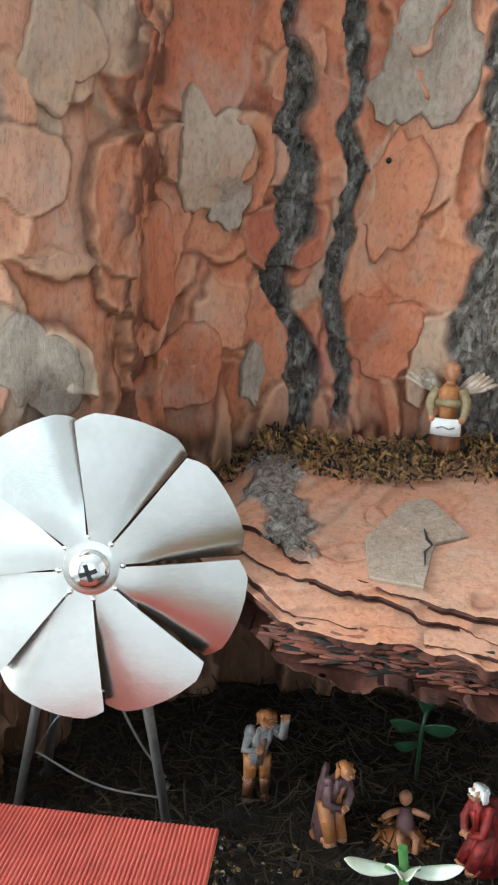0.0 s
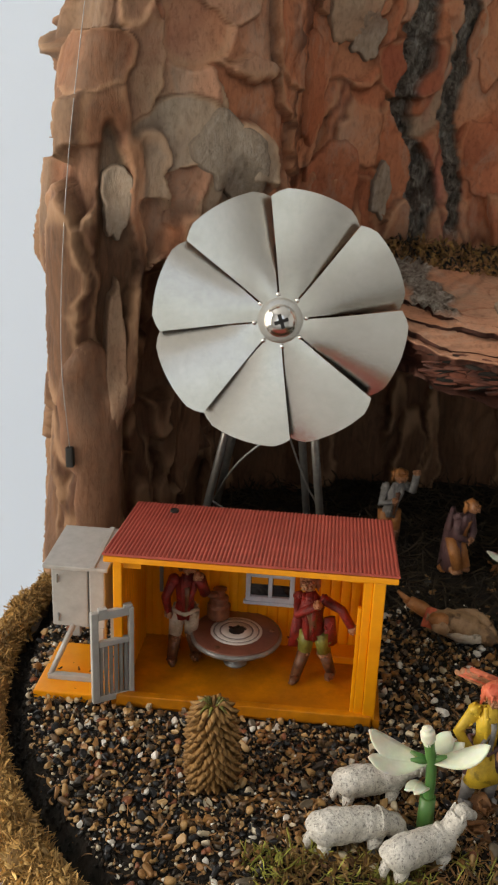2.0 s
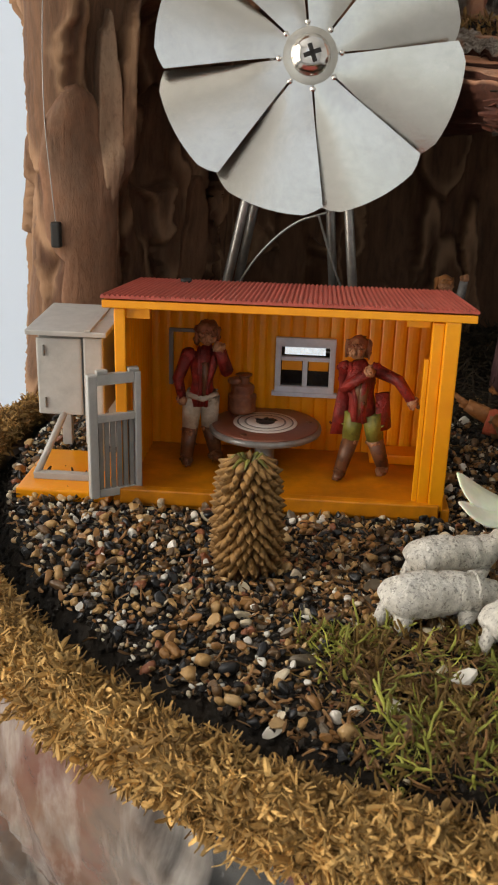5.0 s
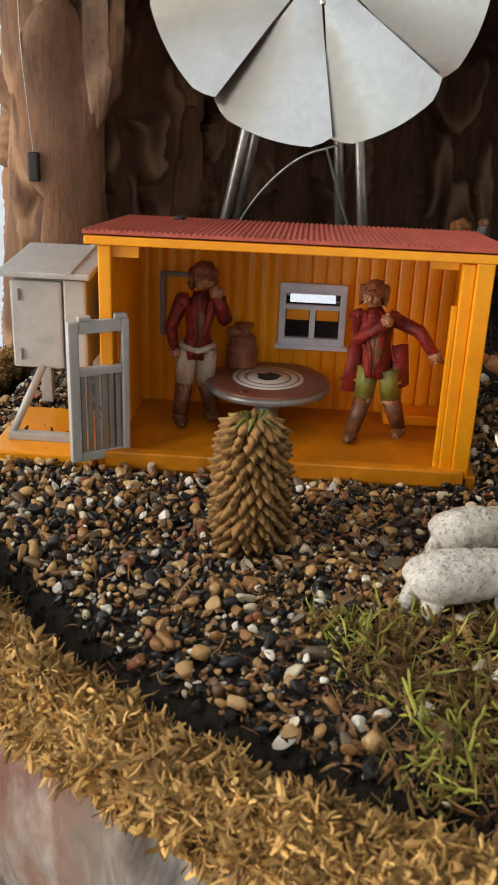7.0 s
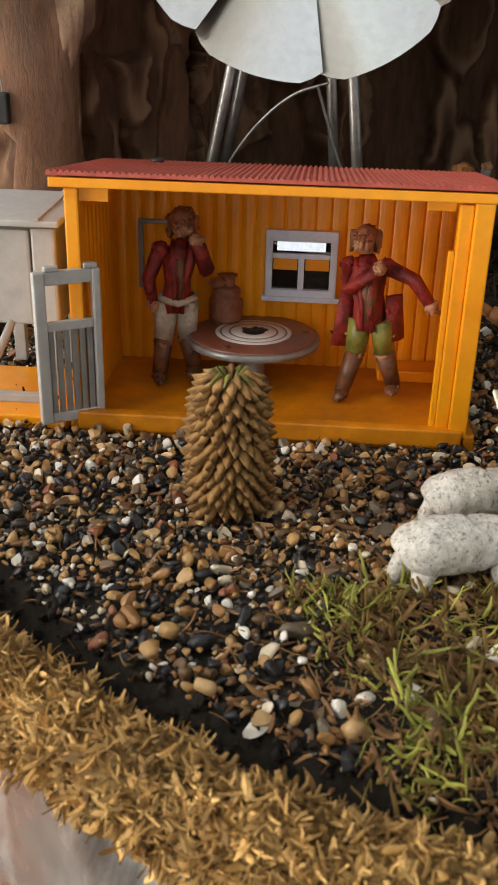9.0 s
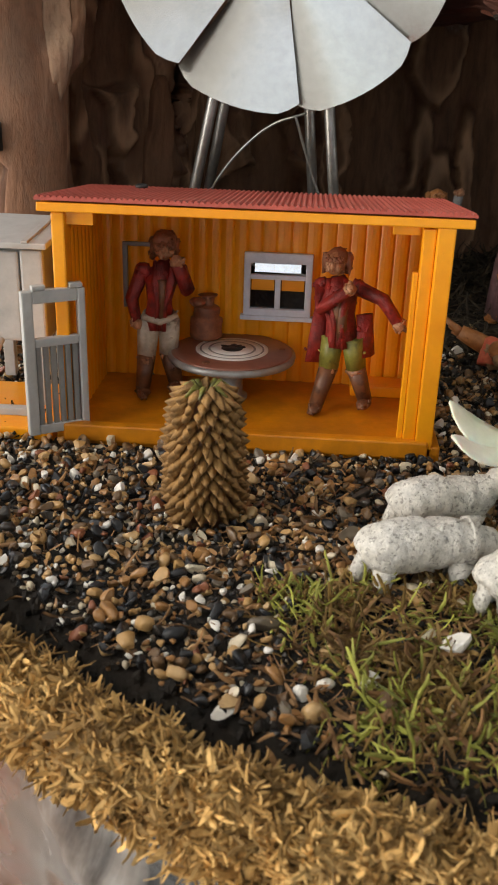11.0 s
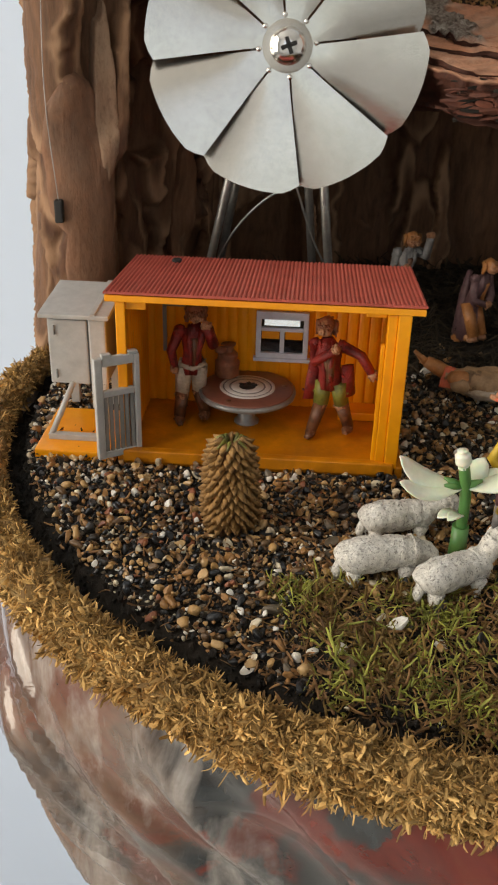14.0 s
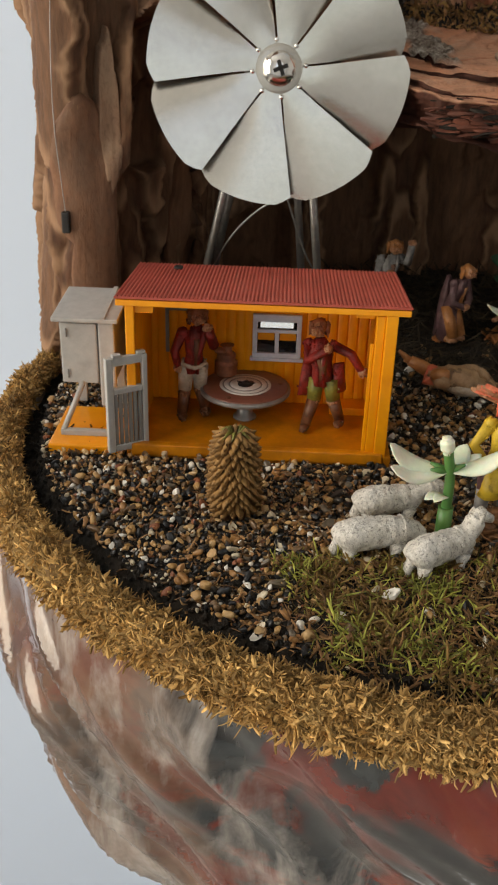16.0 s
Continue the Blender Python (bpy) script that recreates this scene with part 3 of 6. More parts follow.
    # the front plate ends in a broken step
    h = h + 0.17 * ease(0.12, -0.06, X0 + 0.28 + 0.25 * warp + 0.05 * (Z - 3)) * ease(1.7, 2.1, Y0) * ease(2.3, 2.7, Z)
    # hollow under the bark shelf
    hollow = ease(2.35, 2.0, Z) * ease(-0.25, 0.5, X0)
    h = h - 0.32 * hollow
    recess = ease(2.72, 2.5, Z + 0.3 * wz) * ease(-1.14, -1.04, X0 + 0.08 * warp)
    h = h - 0.5 * recess * ease(0.4, -0.2, X0)
    h = h + 0.02 * (fbm(S * 14, Z * 8, 61, 4) - 0.5)
    X = X0 + norm[None, :, 0] * h + 0.05 * (Z - 1.5) + 0.24 * np.clip(Z - 3.9, 0, None) * ease(-0.6, -1.6, X0)
    Y = Y0 + norm[None, :, 1] * h
    verts = np.stack([X, Y, Z], -1).reshape(-1, 3)
    nx, nz = len(s), len(zs)
    ii, jj = np.meshgrid(np.arange(nz - 1), np.arange(nx - 1), indexing="ij")
    a = (ii * nx + jj).ravel()
    faces = np.stack([a, a + 1, a + nx + 1, a + nx], 1).tolist()
    # dark mix: weathered low stem, plus shade painted on hollow, recess and left side
    link_mesh("bark", verts, faces, BARK, trunk, attrs={"tone": tone.ravel(), "edge": edge.ravel(), "lip": lip.ravel(), "resin": np.clip(resin, 0, 1).ravel(), "furrow": np.clip(furrow, 0, 1).ravel(), "old_shaded": np.clip(low * 0.95 + hollow + 0.6 * recess + 0.65 * ease(-1.0, -1.4, X0), 0, 1).ravel()})

    # single flakes that stand off the bark
    def blur(q, r):
        k = np.hanning(2 * r + 1) / np.hanning(2 * r + 1).sum()
        q = np.apply_along_axis(lambda v: np.convolve(np.pad(v, r, "edge"), k, "valid"), 0, q)
        return np.apply_along_axis(lambda v: np.convolve(np.pad(v, r, "edge"), k, "valid"), 1, q)

    soft = blur(h, 11)
    SX, SY = X - norm[None, :, 0] * h, Y - norm[None, :, 1] * h
    rng = np.random.RandomState(5)

    def sample(grid, si, zi):
        i = np.clip(np.interp(zi, zs, range(nz)), 0, nz - 1.001)
        j = np.clip(np.interp(si, s, range(nx)), 0, nx - 1.001)
        i0, j0 = i.astype(int), j.astype(int)
        u, v = i - i0, j - j0
        return (grid[i0, j0] * (1 - u) + grid[i0 + 1, j0] * u) * (1 - v) + (grid[i0, j0 + 1] * (1 - u) + grid[i0 + 1, j0 + 1] * u) * v

    NXG, NYG = np.repeat(norm[None, :, 0], nz, 0), np.repeat(norm[None, :, 1], nz, 0)

    def flake(x, z, hw, hh, tone, cork=0.0, worn=0.0, thick=0.028):
        """A flake of bark centred at x, z on the trunk, half as wide as hw and half as high as hh."""
        front = np.where(line[:, 1] < (2.6 if x < -1.2 else 9), 0, 5) if x < -0.9 else 0
        sc = s[np.argmin(np.abs(line[:, 0] + 0.05 * (z - 1.5) - x) + front)]
        m, seed = 44, rng.randint(1, 200)
        th = np.linspace(0, 2 * np.pi, m, endpoint=False)
        out = 0.45 + 1.1 * (fbm(1.7 + np.cos(th) * 1.25, 1.7 + np.sin(th) * 1.25, seed, 3, 0.5))
        boxy = 1.08 + 0 * th
        rings = [(0.0, 1.0), (0.3, 1.0), (0.55, 1.0), (0.78, 1.0), (0.92, 0.97), (0.97, 0.85), (1.0, 0.45), (1.01, -0.9)]
        V, T, E = [], [], []
        for q, lift in rings:
            for k in range(m if q else 1):
                rr = q * out[k] * boxy[k] * 0.86
                V.append((sc + hw * rr * math.cos(th[k]), z + hh * rr * math.sin(th[k]), lift))
                E.append(0.0 if lift > 0.9 else 0.25)
        V = np.array(V)
        lift = thick * V[:, 2]
        base = sample(soft, V[:, 0], V[:, 1]) + 0.02 + 0.012 * (fbm(V[:, 0] * 7, V[:, 1] * 4, 66, 3) - 0.5)
        gx, gy = sample(NXG, V[:, 0], V[:, 1]), sample(NYG, V[:, 0], V[:, 1])
        px = sample(SX, V[:, 0], V[:, 1]) + gx * (base + lift)
        py = sample(SY, V[:, 0], V[:, 1]) + gy * (base + lift)
        fs = [(0, 1 + k, 1 + (k + 1) % m) for k in range(m)]
        for r in range(len(rings) - 2):
            a, b = 1 + r * m, 1 + (r + 1) * m
            fs += [(a + k, b + k, b + (k + 1) % m, a + (k + 1) % m) for k in range(m)]
        nv = len(V)
        link_mesh("bark_flake", np.column_stack([px, py, V[:, 1]]), fs, BARK, trunk,
                  attrs={"tone": np.full(nv, tone), "edge": np.array(E), "furrow": np.full(nv, cork), "old_shaded": np.full(nv, worn)})

    for x, y, z in ((0.37, 3.36, 3.2), (1.66, 3.74, 4.76), (0.1, 3.28, 5.1)):
        bm = bmesh.new()
        blob(bm, (x, y, z), (0.024, 0.05, 0.026), sub=1)
        part("borehole", bm, BLACK, trunk, "small dark beetle hole")
    for row in UPPER_FLAKES:
        flake(*row)
    for row in LOW_FLAKES:
        flake(*row)
    for row in SIDE_FLAKES:
        flake(*row)
    return trunk


make_trunk()


def make_wire():
    wire = thing("thin_wire", 0, 0, 0, label="thin pale wire hanging down the edge of the trunk", category="wire")
    bm = bmesh.new()
    pts = WIRE
    for _ in range(3):
        q = [pts[0]]
        for a, b in zip(pts, pts[1:]):
            q += [tuple(0.75 * i + 0.25 * j for i, j in zip(a, b)), tuple(0.25 * i + 0.75 * j for i, j in zip(a, b))]
        pts = q + [pts[-1]]
    tube(bm, pts, 0.0035, 6)
    part("strand", bm, PEWTER_WIRE, wire)
    bm = bmesh.new()
    box(bm, WIRE[-1][0] - 0.03, WIRE[-1][0] + 0.03, WIRE[-1][1] - 0.03, WIRE[-1][1] + 0.05, WIRE[-1][2] - 0.16, WIRE[-1][2], 0.012)
    part("clip", bm, BLACK, wire, "small black clip")


WIRE = [(-1.36, 1.46, 4.5), (-1.5, 1.42, 3.5), (-1.57, 1.38, 2.6), (-1.59, 1.36, 1.96), (-1.55, 1.34, 1.5), (-1.54, 1.36, 1.3)]
make_wire()


# ---- shelf of bark that juts from the trunk ----
GREY_FLAKE = [(1.67, 2.25), (1.95, 2.79), (2.12, 2.88), (2.35, 2.4), (2.12, 2.26), (2.02, 1.73), (1.7, 1.79)]


def make_shelf():
    shelf = thing("bark_shelf", 0, 0, 0, label="jutting shelf of layered pine bark with a broken red edge", category="bark ledge")

    def layer(name, front, thick, drop, seed, tone, label="", curl=0.04):
        """One layer of bark: an uneven front line, flat top that rises to the back, ragged lower edge."""
        nx, ny = 150, 70
        x = np.linspace(0.55, 3.9, nx)
        f = np.interp(x, [p[0] for p in front], [p[1] for p in front]) + 0.16 * (fbm(x * 4, x * 0, seed, 5, 0.6) - 0.5)
        t = np.linspace(0, 1, ny)
        X, T = np.meshgrid(x, t)
        F = np.repeat(f[None], ny, 0)
        Y = F + (4.3 - F) * T**1.5
        top = 2.36 + 0.125 * (Y - 1.8) - drop
        lev = fbm(X * 1.1, Y * 1.1, seed + 2, 3, 0.4) * 6
        fl = np.floor(lev)
        ed = lev - fl
        top = top + 0.022 * (fl - 3 + ease(0.8, 1, ed)) + 0.012 * (fbm(X * 8, Y * 8, seed + 4) - 0.5)
        top = top - 0.25 * ease(0.95, 0.55, X)
        grey = ease(0.2, 0.15, np.abs(X - 1.08 + 0.12 * (Y - 2.5) + 0.35 * (fbm(X * 3, Y * 3, 71) - 0.5))) * ease(1.9, 2.05, Y) * (tone < 2)
        top = top - 0.02 * grey + 0.14 * grey * (0.5 - np.abs(2 * fbm(X * 9, Y * 6, 72, 4, 0.6) - 1))
        bot = top - thick * (0.75 + 0.5 * fbm(X * 2.5, Y * 1.5, seed + 5, 3))
        verts = np.concatenate([np.stack([X, Y, top], -1).reshape(-1, 3)])
        # rim: strata down the front
        rows, strata = 10, []
        for k in range(1, rows + 1):
            q = k / rows
            rag = (0.05 + 0.25 * curl) * (fbm(x * 8, x * 0 + k * 0.9, seed + 9, 4) - 0.5) + curl * q**1.3
            strata.append(np.stack([x, f + rag + (0.012 + 0.08 * curl) * (k % 2), top[0] * (1 - q) + bot[0] * q], -1))
        under = np.stack([X, Y, bot], -1)[1:].reshape(-1, 3)
        verts = np.concatenate([verts, np.concatenate(strata), under])
        faces = []
        for i in range(ny - 1):
            for j in range(nx - 1):
                faces.append((i * nx + j, i * nx + j + 1, (i + 1) * nx + j + 1, (i + 1) * nx + j))
        prev = 0
        for k in range(rows):
            cur = nx * ny + k * nx
            faces += [(cur + j, cur + j + 1, prev + j + 1, prev + j) for j in range(nx - 1)]
            prev = cur
        for i in range(ny - 1):
            cur = nx * ny + rows * nx + i * nx
            faces += [(cur + j, cur + j + 1, prev + j + 1, prev + j) for j in range(nx - 1)]
            prev = cur
        count = len(verts)
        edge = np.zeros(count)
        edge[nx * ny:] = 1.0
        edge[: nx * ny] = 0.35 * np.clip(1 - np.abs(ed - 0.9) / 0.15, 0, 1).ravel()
        tn = np.full(count, 0.5)
        tn[: nx * ny] = (0.5 + 0.22 * LATTICE[(fl * 7 + seed).astype(int) % 256, 3]).ravel()
        fur = np.zeros(count)
        fur[: nx * ny] = grey.ravel()
        link_mesh(name, verts, faces, BARK, shelf, attrs={"tone": tn, "edge": edge, "furrow": fur, "old_shaded": np.zeros(count)}, label=label)

    layer("upper_layer", [(0.5, 2.7), (0.95, 2.25), (1.2, 1.95), (1.5, 1.86), (1.9, 1.66), (2.3, 1.5), (3.9, 1.4)], 0.045, 0.0, 81, 1)
    layer("second_layer", [(0.5, 2.6), (0.95, 2.0), (1.2, 1.8), (1.5, 1.7), (1.9, 1.58), (2.3, 1.4), (3.9, 1.3)], 0.04, 0.05, 87, 2)
    layer("third_layer", [(0.5, 2.5), (0.95, 1.85), (1.2, 1.56), (1.5, 1.46), (1.9, 1.4), (2.3, 1.3), (3.9, 1.2)], 0.05, 0.1, 91, 2)
    layer("lower_layer", [(0.5, 2.45), (0.95, 1.78), (1.2, 1.48), (1.5, 1.36), (1.9, 1.32), (2.3, 1.26), (3.9, 1.15)], 0.3, 0.16, 101, 2, curl=0.34)

    def plate(x, y, hw, hd, tone, cork, seed, z):
        m = 30
        th = np.linspace(0, 2 * np.pi, m, endpoint=False)
        out = 0.75 + 0.45 * fbm(2 + np.cos(th) * 1.4, 2 + np.sin(th) * 1.4, seed, 3)
        V, E = [], []
        for q, lift in ((0, 0.004), (0.5, 0.004), (0.96, 0.004), (1.0, -0.002), (1.01, -0.06)):
            for k in range(m if q else 1):
                px, py = x + hw * q * out[k] * math.cos(th[k]), y + hd * q * out[k] * math.sin(th[k])
                V.append((px, py, z + 0.125 * (py - y) + lift))
                E.append(float(lift < 0.0))
        fs = [(0, 1 + k, 1 + (k + 1) % m) for k in range(m)]
        for r in range(3):
            a, b = 1 + r * m, 1 + (r + 1) * m
            fs += [(a + k, b + k, b + (k + 1) % m, a + (k + 1) % m) for k in range(m)]
        n = len(V)
        link_mesh("bark_flake", V, fs, BARK, shelf, attrs={"tone": np.full(n, tone), "edge": E, "furrow": np.full(n, cork), "old_shaded": np.zeros(n)})

    # grey flake, cracked across
    bm = bmesh.new()
    slab(bm, GREY_FLAKE, 2.345, 2.39, top=[(x, y) for x, y in GREY_FLAKE])
    for v in bm.verts:
        v.co.z += 0.125 * (v.co.y - 2.0) + 0.004 * noise.noise(v.co * 9)
    ob = part("bark_flake", bm, BARK, shelf, "weathered grey flake")
    count = len(ob.data.vertices)
    for key, value in (("tone", 1.0), ("edge", 0.0), ("furrow", 0.25), ("old_shaded", 0.0)):
        ob.data.attributes.new(key, "FLOAT", "POINT").data.foreach_set("value", np.full(count, value, dtype=np.float32) if key != "edge" else np.array([float(i < count // 2) for i in range(count)], dtype=np.float32))
    bm = bmesh.new()
    tube(bm, [(2.06, 2.42, 2.452), (2.07, 2.28, 2.437), (2.1, 2.2, 2.429), (2.05, 2.12, 2.417), (2.04, 1.95, 2.394)], [0.004, 0.012, 0.008, 0.012, 0.004], 6, squash=0.5)
    part("crack", bm, BLACK, shelf, "dark crack in the flake")
    return shelf


make_shelf()


# ---- hut ----
def ribbed(bm, length, height, thick, pitch, depth, mat=0, m=None):
    """An upright board with flat grooved planking on its front, length along x, thickness along +y."""
    n = max(1, round(length / pitch))
    xs, ys = [], []
    for i in range(n):
        a = i * length / n
        w = length / n
        xs += [a, a + 0.25 * w, a + 0.5 * w, a + 0.72 * w, a + 0.88 * w]
        ys += [0.6 * depth, 0.1 * depth, 0, 0.2 * depth, depth]
    xs.append(length)
    ys.append(0.6 * depth)
    m = m or Matrix()
    lo = [bm.verts.new(m @ Vector((x, y, 0))) for x, y in zip(xs, ys)]
    hi = [bm.verts.new(m @ Vector((x, y, height))) for x, y in zip(xs, ys)]
    blo = [bm.verts.new(m @ Vector((x, thick, 0))) for x in (0, length)]
    bhi = [bm.verts.new(m @ Vector((x, thick, height))) for x in (0, length)]
    for i in range(len(xs) - 1):
        bm.faces.new((lo[i], lo[i + 1], hi[i + 1], hi[i]))
    bm.faces.new((blo[1], blo[0], bhi[0], bhi[1]))
    bm.faces.new((lo[0], hi[0], bhi[0], blo[0]))
    bm.faces.new((lo[-1], blo[1], bhi[1], hi[-1]))
    bm.faces.new(hi + [bhi[1], bhi[0]])
    bm.faces.new(lo[::-1] + [blo[0], blo[1]])
    return bm


def make_hut():
    hut = thing("toy_hut", 0, 0, 0, label="open yellow plastic toy hut with a red corrugated roof", category="toy hut")
    bm = bmesh.new()
    box(bm, -0.9, 0.9, 0.0, 0.9, -0.06, 0.06, 0.012)
    box(bm, -0.86, 0.84, -0.02, 0.04, 0.0, 0.085, 0.01)
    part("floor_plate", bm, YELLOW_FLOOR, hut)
    # back wall with its window opening (x -0.075..0.26, z 0.43..0.76)
    wx0, wx1, wz0, wz1 = -0.06, 0.245, 0.45, 0.735
    back_wall = thing("back_wall", 0, 0, 0)
    back_wall.parent = hut
    for x0, x1, z0, z1 in ((-0.84, wx0, 0.06, 0.975), (wx1, 0.84, 0.06, 0.975), (wx0, wx1, 0.06, wz0), (wx0, wx1, wz1, 0.975)):
        bm = bmesh.new()
        ribbed(bm, x1 - x0, z1 - z0, 0.05, 0.074, 0.012, m=Matrix.Translation((x0, 0.8, z0)))
        part("wall_panel", bm, YELLOW, back_wall)
    # side walls
    bm = bmesh.new()
    ribbed(bm, 0.72, 0.915, 0.045, 0.074, 0.01, m=Matrix.Translation((-0.82, 0.08, 0.06)) @ Matrix.Rotation(radians(90), 4, "Z"))
    part("side_wall", bm, YELLOW, hut)
    bm = bmesh.new()
    ribbed(bm, 0.72, 0.915, 0.045, 0.074, 0.01, m=Matrix.Translation((0.82, 0.8, 0.06)) @ Matrix.Rotation(radians(-90), 4, "Z"))
    part("side_wall", bm, YELLOW, hut)
    # corner posts
    bm = bmesh.new()
    box(bm, -0.88, -0.82, 0.02, 0.1, 0.0, 1.055, 0.008)
    part("corner_post", bm, YELLOW, hut)
    bm = bmesh.new()
    box(bm, 0.782, 0.86, 0.0, 0.1, 0.0, 1.06, 0.008)
    part("corner_post", bm, YELLOW, hut)
    bm = bmesh.new()
    box(bm, 0.724, 0.781, 0.02, 0.07, 0.0, 1.05, 0.008)
    part("post_rib", bm, YELLOW, hut)
    bm = bmesh.new()
    box(bm, 0.698, 0.723, 0.03, 0.06, 0.0, 0.86, 0.006)
    part("post_rib", bm, YELLOW, hut)
    # short bracket under the eave
    bm = bmesh.new()
    box(bm, 0.6, 0.72, 0.08, 0.1, 1.01, 1.06, 0.006)
    part("bracket", bm, YELLOW, hut)
    bm = bmesh.new()
    slab(bm, [(-0.82, 0.05), (-0.82, 0.09), (-0.7, 0.09), (-0.7, 0.05)], 1.0, 1.06)
    part("bracket", bm, YELLOW, hut)
    # low bench along the right wall
    bm = bmesh.new()
    box(bm, 0.5, 0.815, 0.62, 0.79, 0.06, 0.12, 0.01)
    part("bench", bm, YELLOW, hut)
    # dark-framed board on the back wall, left
    bm = bmesh.new()
    for x0, x1, z0, z1 in ((-0.72, -0.695, 0.44, 0.78), (-0.72, -0.52, 0.765, 0.785)):
        box(bm, x0, x1, 0.775, 0.8, z0, z1, 0.004)
    part("door_frame", bm, GREYD, hut, "dark grey frame edge")
    # roof: sheet with ribs along the slope, yellow edge
    roof = thing("roof", 0, 0, 0)
    roof.parent = hut
    y0, z0, y1, z1 = 0.0, 1.12, 1.055, 1.02
    nrib = 74
    xs, dz = [], []
    for i in range(nrib):
        w = 1.88 / nrib
        for q, hgt in ((0.0, 0.0), (0.3, 0.009), (0.6, 0.009), (0.9, 0.0)):
            xs.append(-0.94 + (i + q) * w)
            dz.append(hgt)
    xs.append(0.94)
    dz.append(0.0)
    n = len(xs)
    verts = [(x, y0 - 0.004, z0 + d) for x, d in zip(xs, dz)] + [(x, y1, z1 + d) for x, d in zip(xs, dz)]
    verts += [(x, y0 - 0.004, z0 - 0.012) for x in xs] + [(x, y1, z1 - 0.012) for x in xs]
    faces = []
    for i in range(n - 1):
        faces += [(i, i + 1, n + i + 1, n + i), (2 * n + i + 1, 2 * n + i, 3 * n + i, 3 * n + i + 1), (2 * n + i, 2 * n + i + 1, i + 1, i), (n + i, n + i + 1, 3 * n + i + 1, 3 * n + i)]
    faces += [(0, n, 3 * n, 2 * n), (n - 1, 3 * n - 1, 4 * n - 1, 2 * n - 1)]
    link_mesh("corrugated_sheet", verts, faces, RED_ROOF, roof, smooth=False)
    slope = Matrix.Translation((0, 0.0, 1.1)) @ Matrix.Rotation(math.atan2(z1 - z0, y1 - y0), 4, "X")
    bm = bmesh.new()
    box(bm, -0.935, 0.935, 0.0, 1.05, -0.04, 0.0, 0.006, slope)
    part("roof_board", bm, YELLOW, roof, "yellow plastic edge of the roof")
    for x0, x1 in ((-0.862, -0.824), (0.824, 0.862)):
        bm = bmesh.new()
        box(bm, x0, x1, 0.1, 0.78, -0.13, -0.042, 0.004, slope)
        part("wall_plate", bm, YELLOW, roof)
    bm = bmesh.new()
    lathe(bm, [(0.014, -0.004), (0.032, -0.004), (0.034, 0.012), (0.026, 0.018), (0.02, 0.01), (0.012, 0.01)], 14, (-0.632, 0.88, 1.045))
    part("peg_hole", bm, BLACK, roof, "dark peg hole")
    # window
    window = thing("window", 0, 0, 0)
    window.parent = hut
    bm = bmesh.new()
    for x0, x1, z0_, z1_ in ((-0.085, 0.27, 0.705, 0.76), (-0.085, 0.27, 0.425, 0.465), (-0.085, -0.05, 0.46, 0.71), (0.235, 0.27, 0.46, 0.71)):
        box(bm, x0, x1, 0.772, 0.805, z0_, z1_, 0.006)
    part("window_frame", bm, PALE, window, "pale grey window frame")
    bm = bmesh.new()
    box(bm, 0.078, 0.108, 0.776, 0.806, 0.465, 0.63, 0.004)
    box(bm, -0.05, 0.235, 0.778, 0.806, 0.62, 0.645, 0.004)
    part("glazing_bar", bm, PALE, window)
    # dark panes below, an added mirror imitating glow above, yellow sash strips between
    for x0, x1 in ((-0.05, 0.078), (0.108, 0.235)):
        bm = bmesh.new()
        box(bm, x0, x1, 0.8, 0.81, 0.465, 0.62)
        part("pane", bm, DARKGLASS, window, "dark glossy pane")
        bm = bmesh.new()
        box(bm, x0 + 0.004, x1 - 0.004, 0.792, 0.8, 0.56, 0.622, 0.003)
        part("sash_strip", bm, YELLOW, window, "yellow sash strip")
    # reflector added and tilted to catch window light, in place of the glow
    bm = bmesh.new()
    tilt = Matrix.Translation((0.09, 0.8, 0.675)) @ Matrix.Rotation(radians(-13), 4, "X")
    box(bm, -0.12, 0.12, -0.004, 0.004, -0.02, 0.028, turn=tilt)
    part("glow_mirror_strip", bm, GLOW_MIRROR, window, "added mirror strip imitating the glow in the upper light")
    bm = bmesh.new()
    box(bm, -0.1, 0.29, 0.76, 0.81, 0.405, 0.43, 0.005)
    part("window_sill", bm, PALE, window)
    # swung-open door, hinged on the front left post
    door = thing("door", -0.992, -0.105, 0.045, rz=32)
    door.parent = hut
    w, hh = 0.29, 0.68
    bm = bmesh.new()
    box(bm, 0, 0.05, 0, 0.045, 0, hh, 0.008)
    box(bm, w - 0.035, w, 0, 0.045, 0, hh, 0.008)
    box(bm, 0.05, w - 0.035, 0.005, 0.04, 0, 0.045, 0.006)
    box(bm, 0.05, w - 0.035, 0.005, 0.04, 0.42, 0.46, 0.006)
    box(bm, 0.05, w - 0.035, 0.005, 0.04, hh - 0.06, hh, 0.006)
    part("door_frame", bm, GREY, door, "grey plastic half-open stable door")
    for k in range(6):
        bm = bmesh.new()
        x = 0.05 + k * (w - 0.085) / 6
        box(bm, x + 0.003, x + (w - 0.085) / 6 - 0.006, 0.012, 0.034, 0.04, 0.425, 0.004)
        part("board", bm, GREYD, door)
    for x in (0.05, 0.22):
        bm = bmesh.new()
        box(bm, x, x + 0.06, 0.0, 0.04, hh, hh + 0.022, 0.006)
        part("hinge", bm, GREY, door)
    return hut


make_hut()


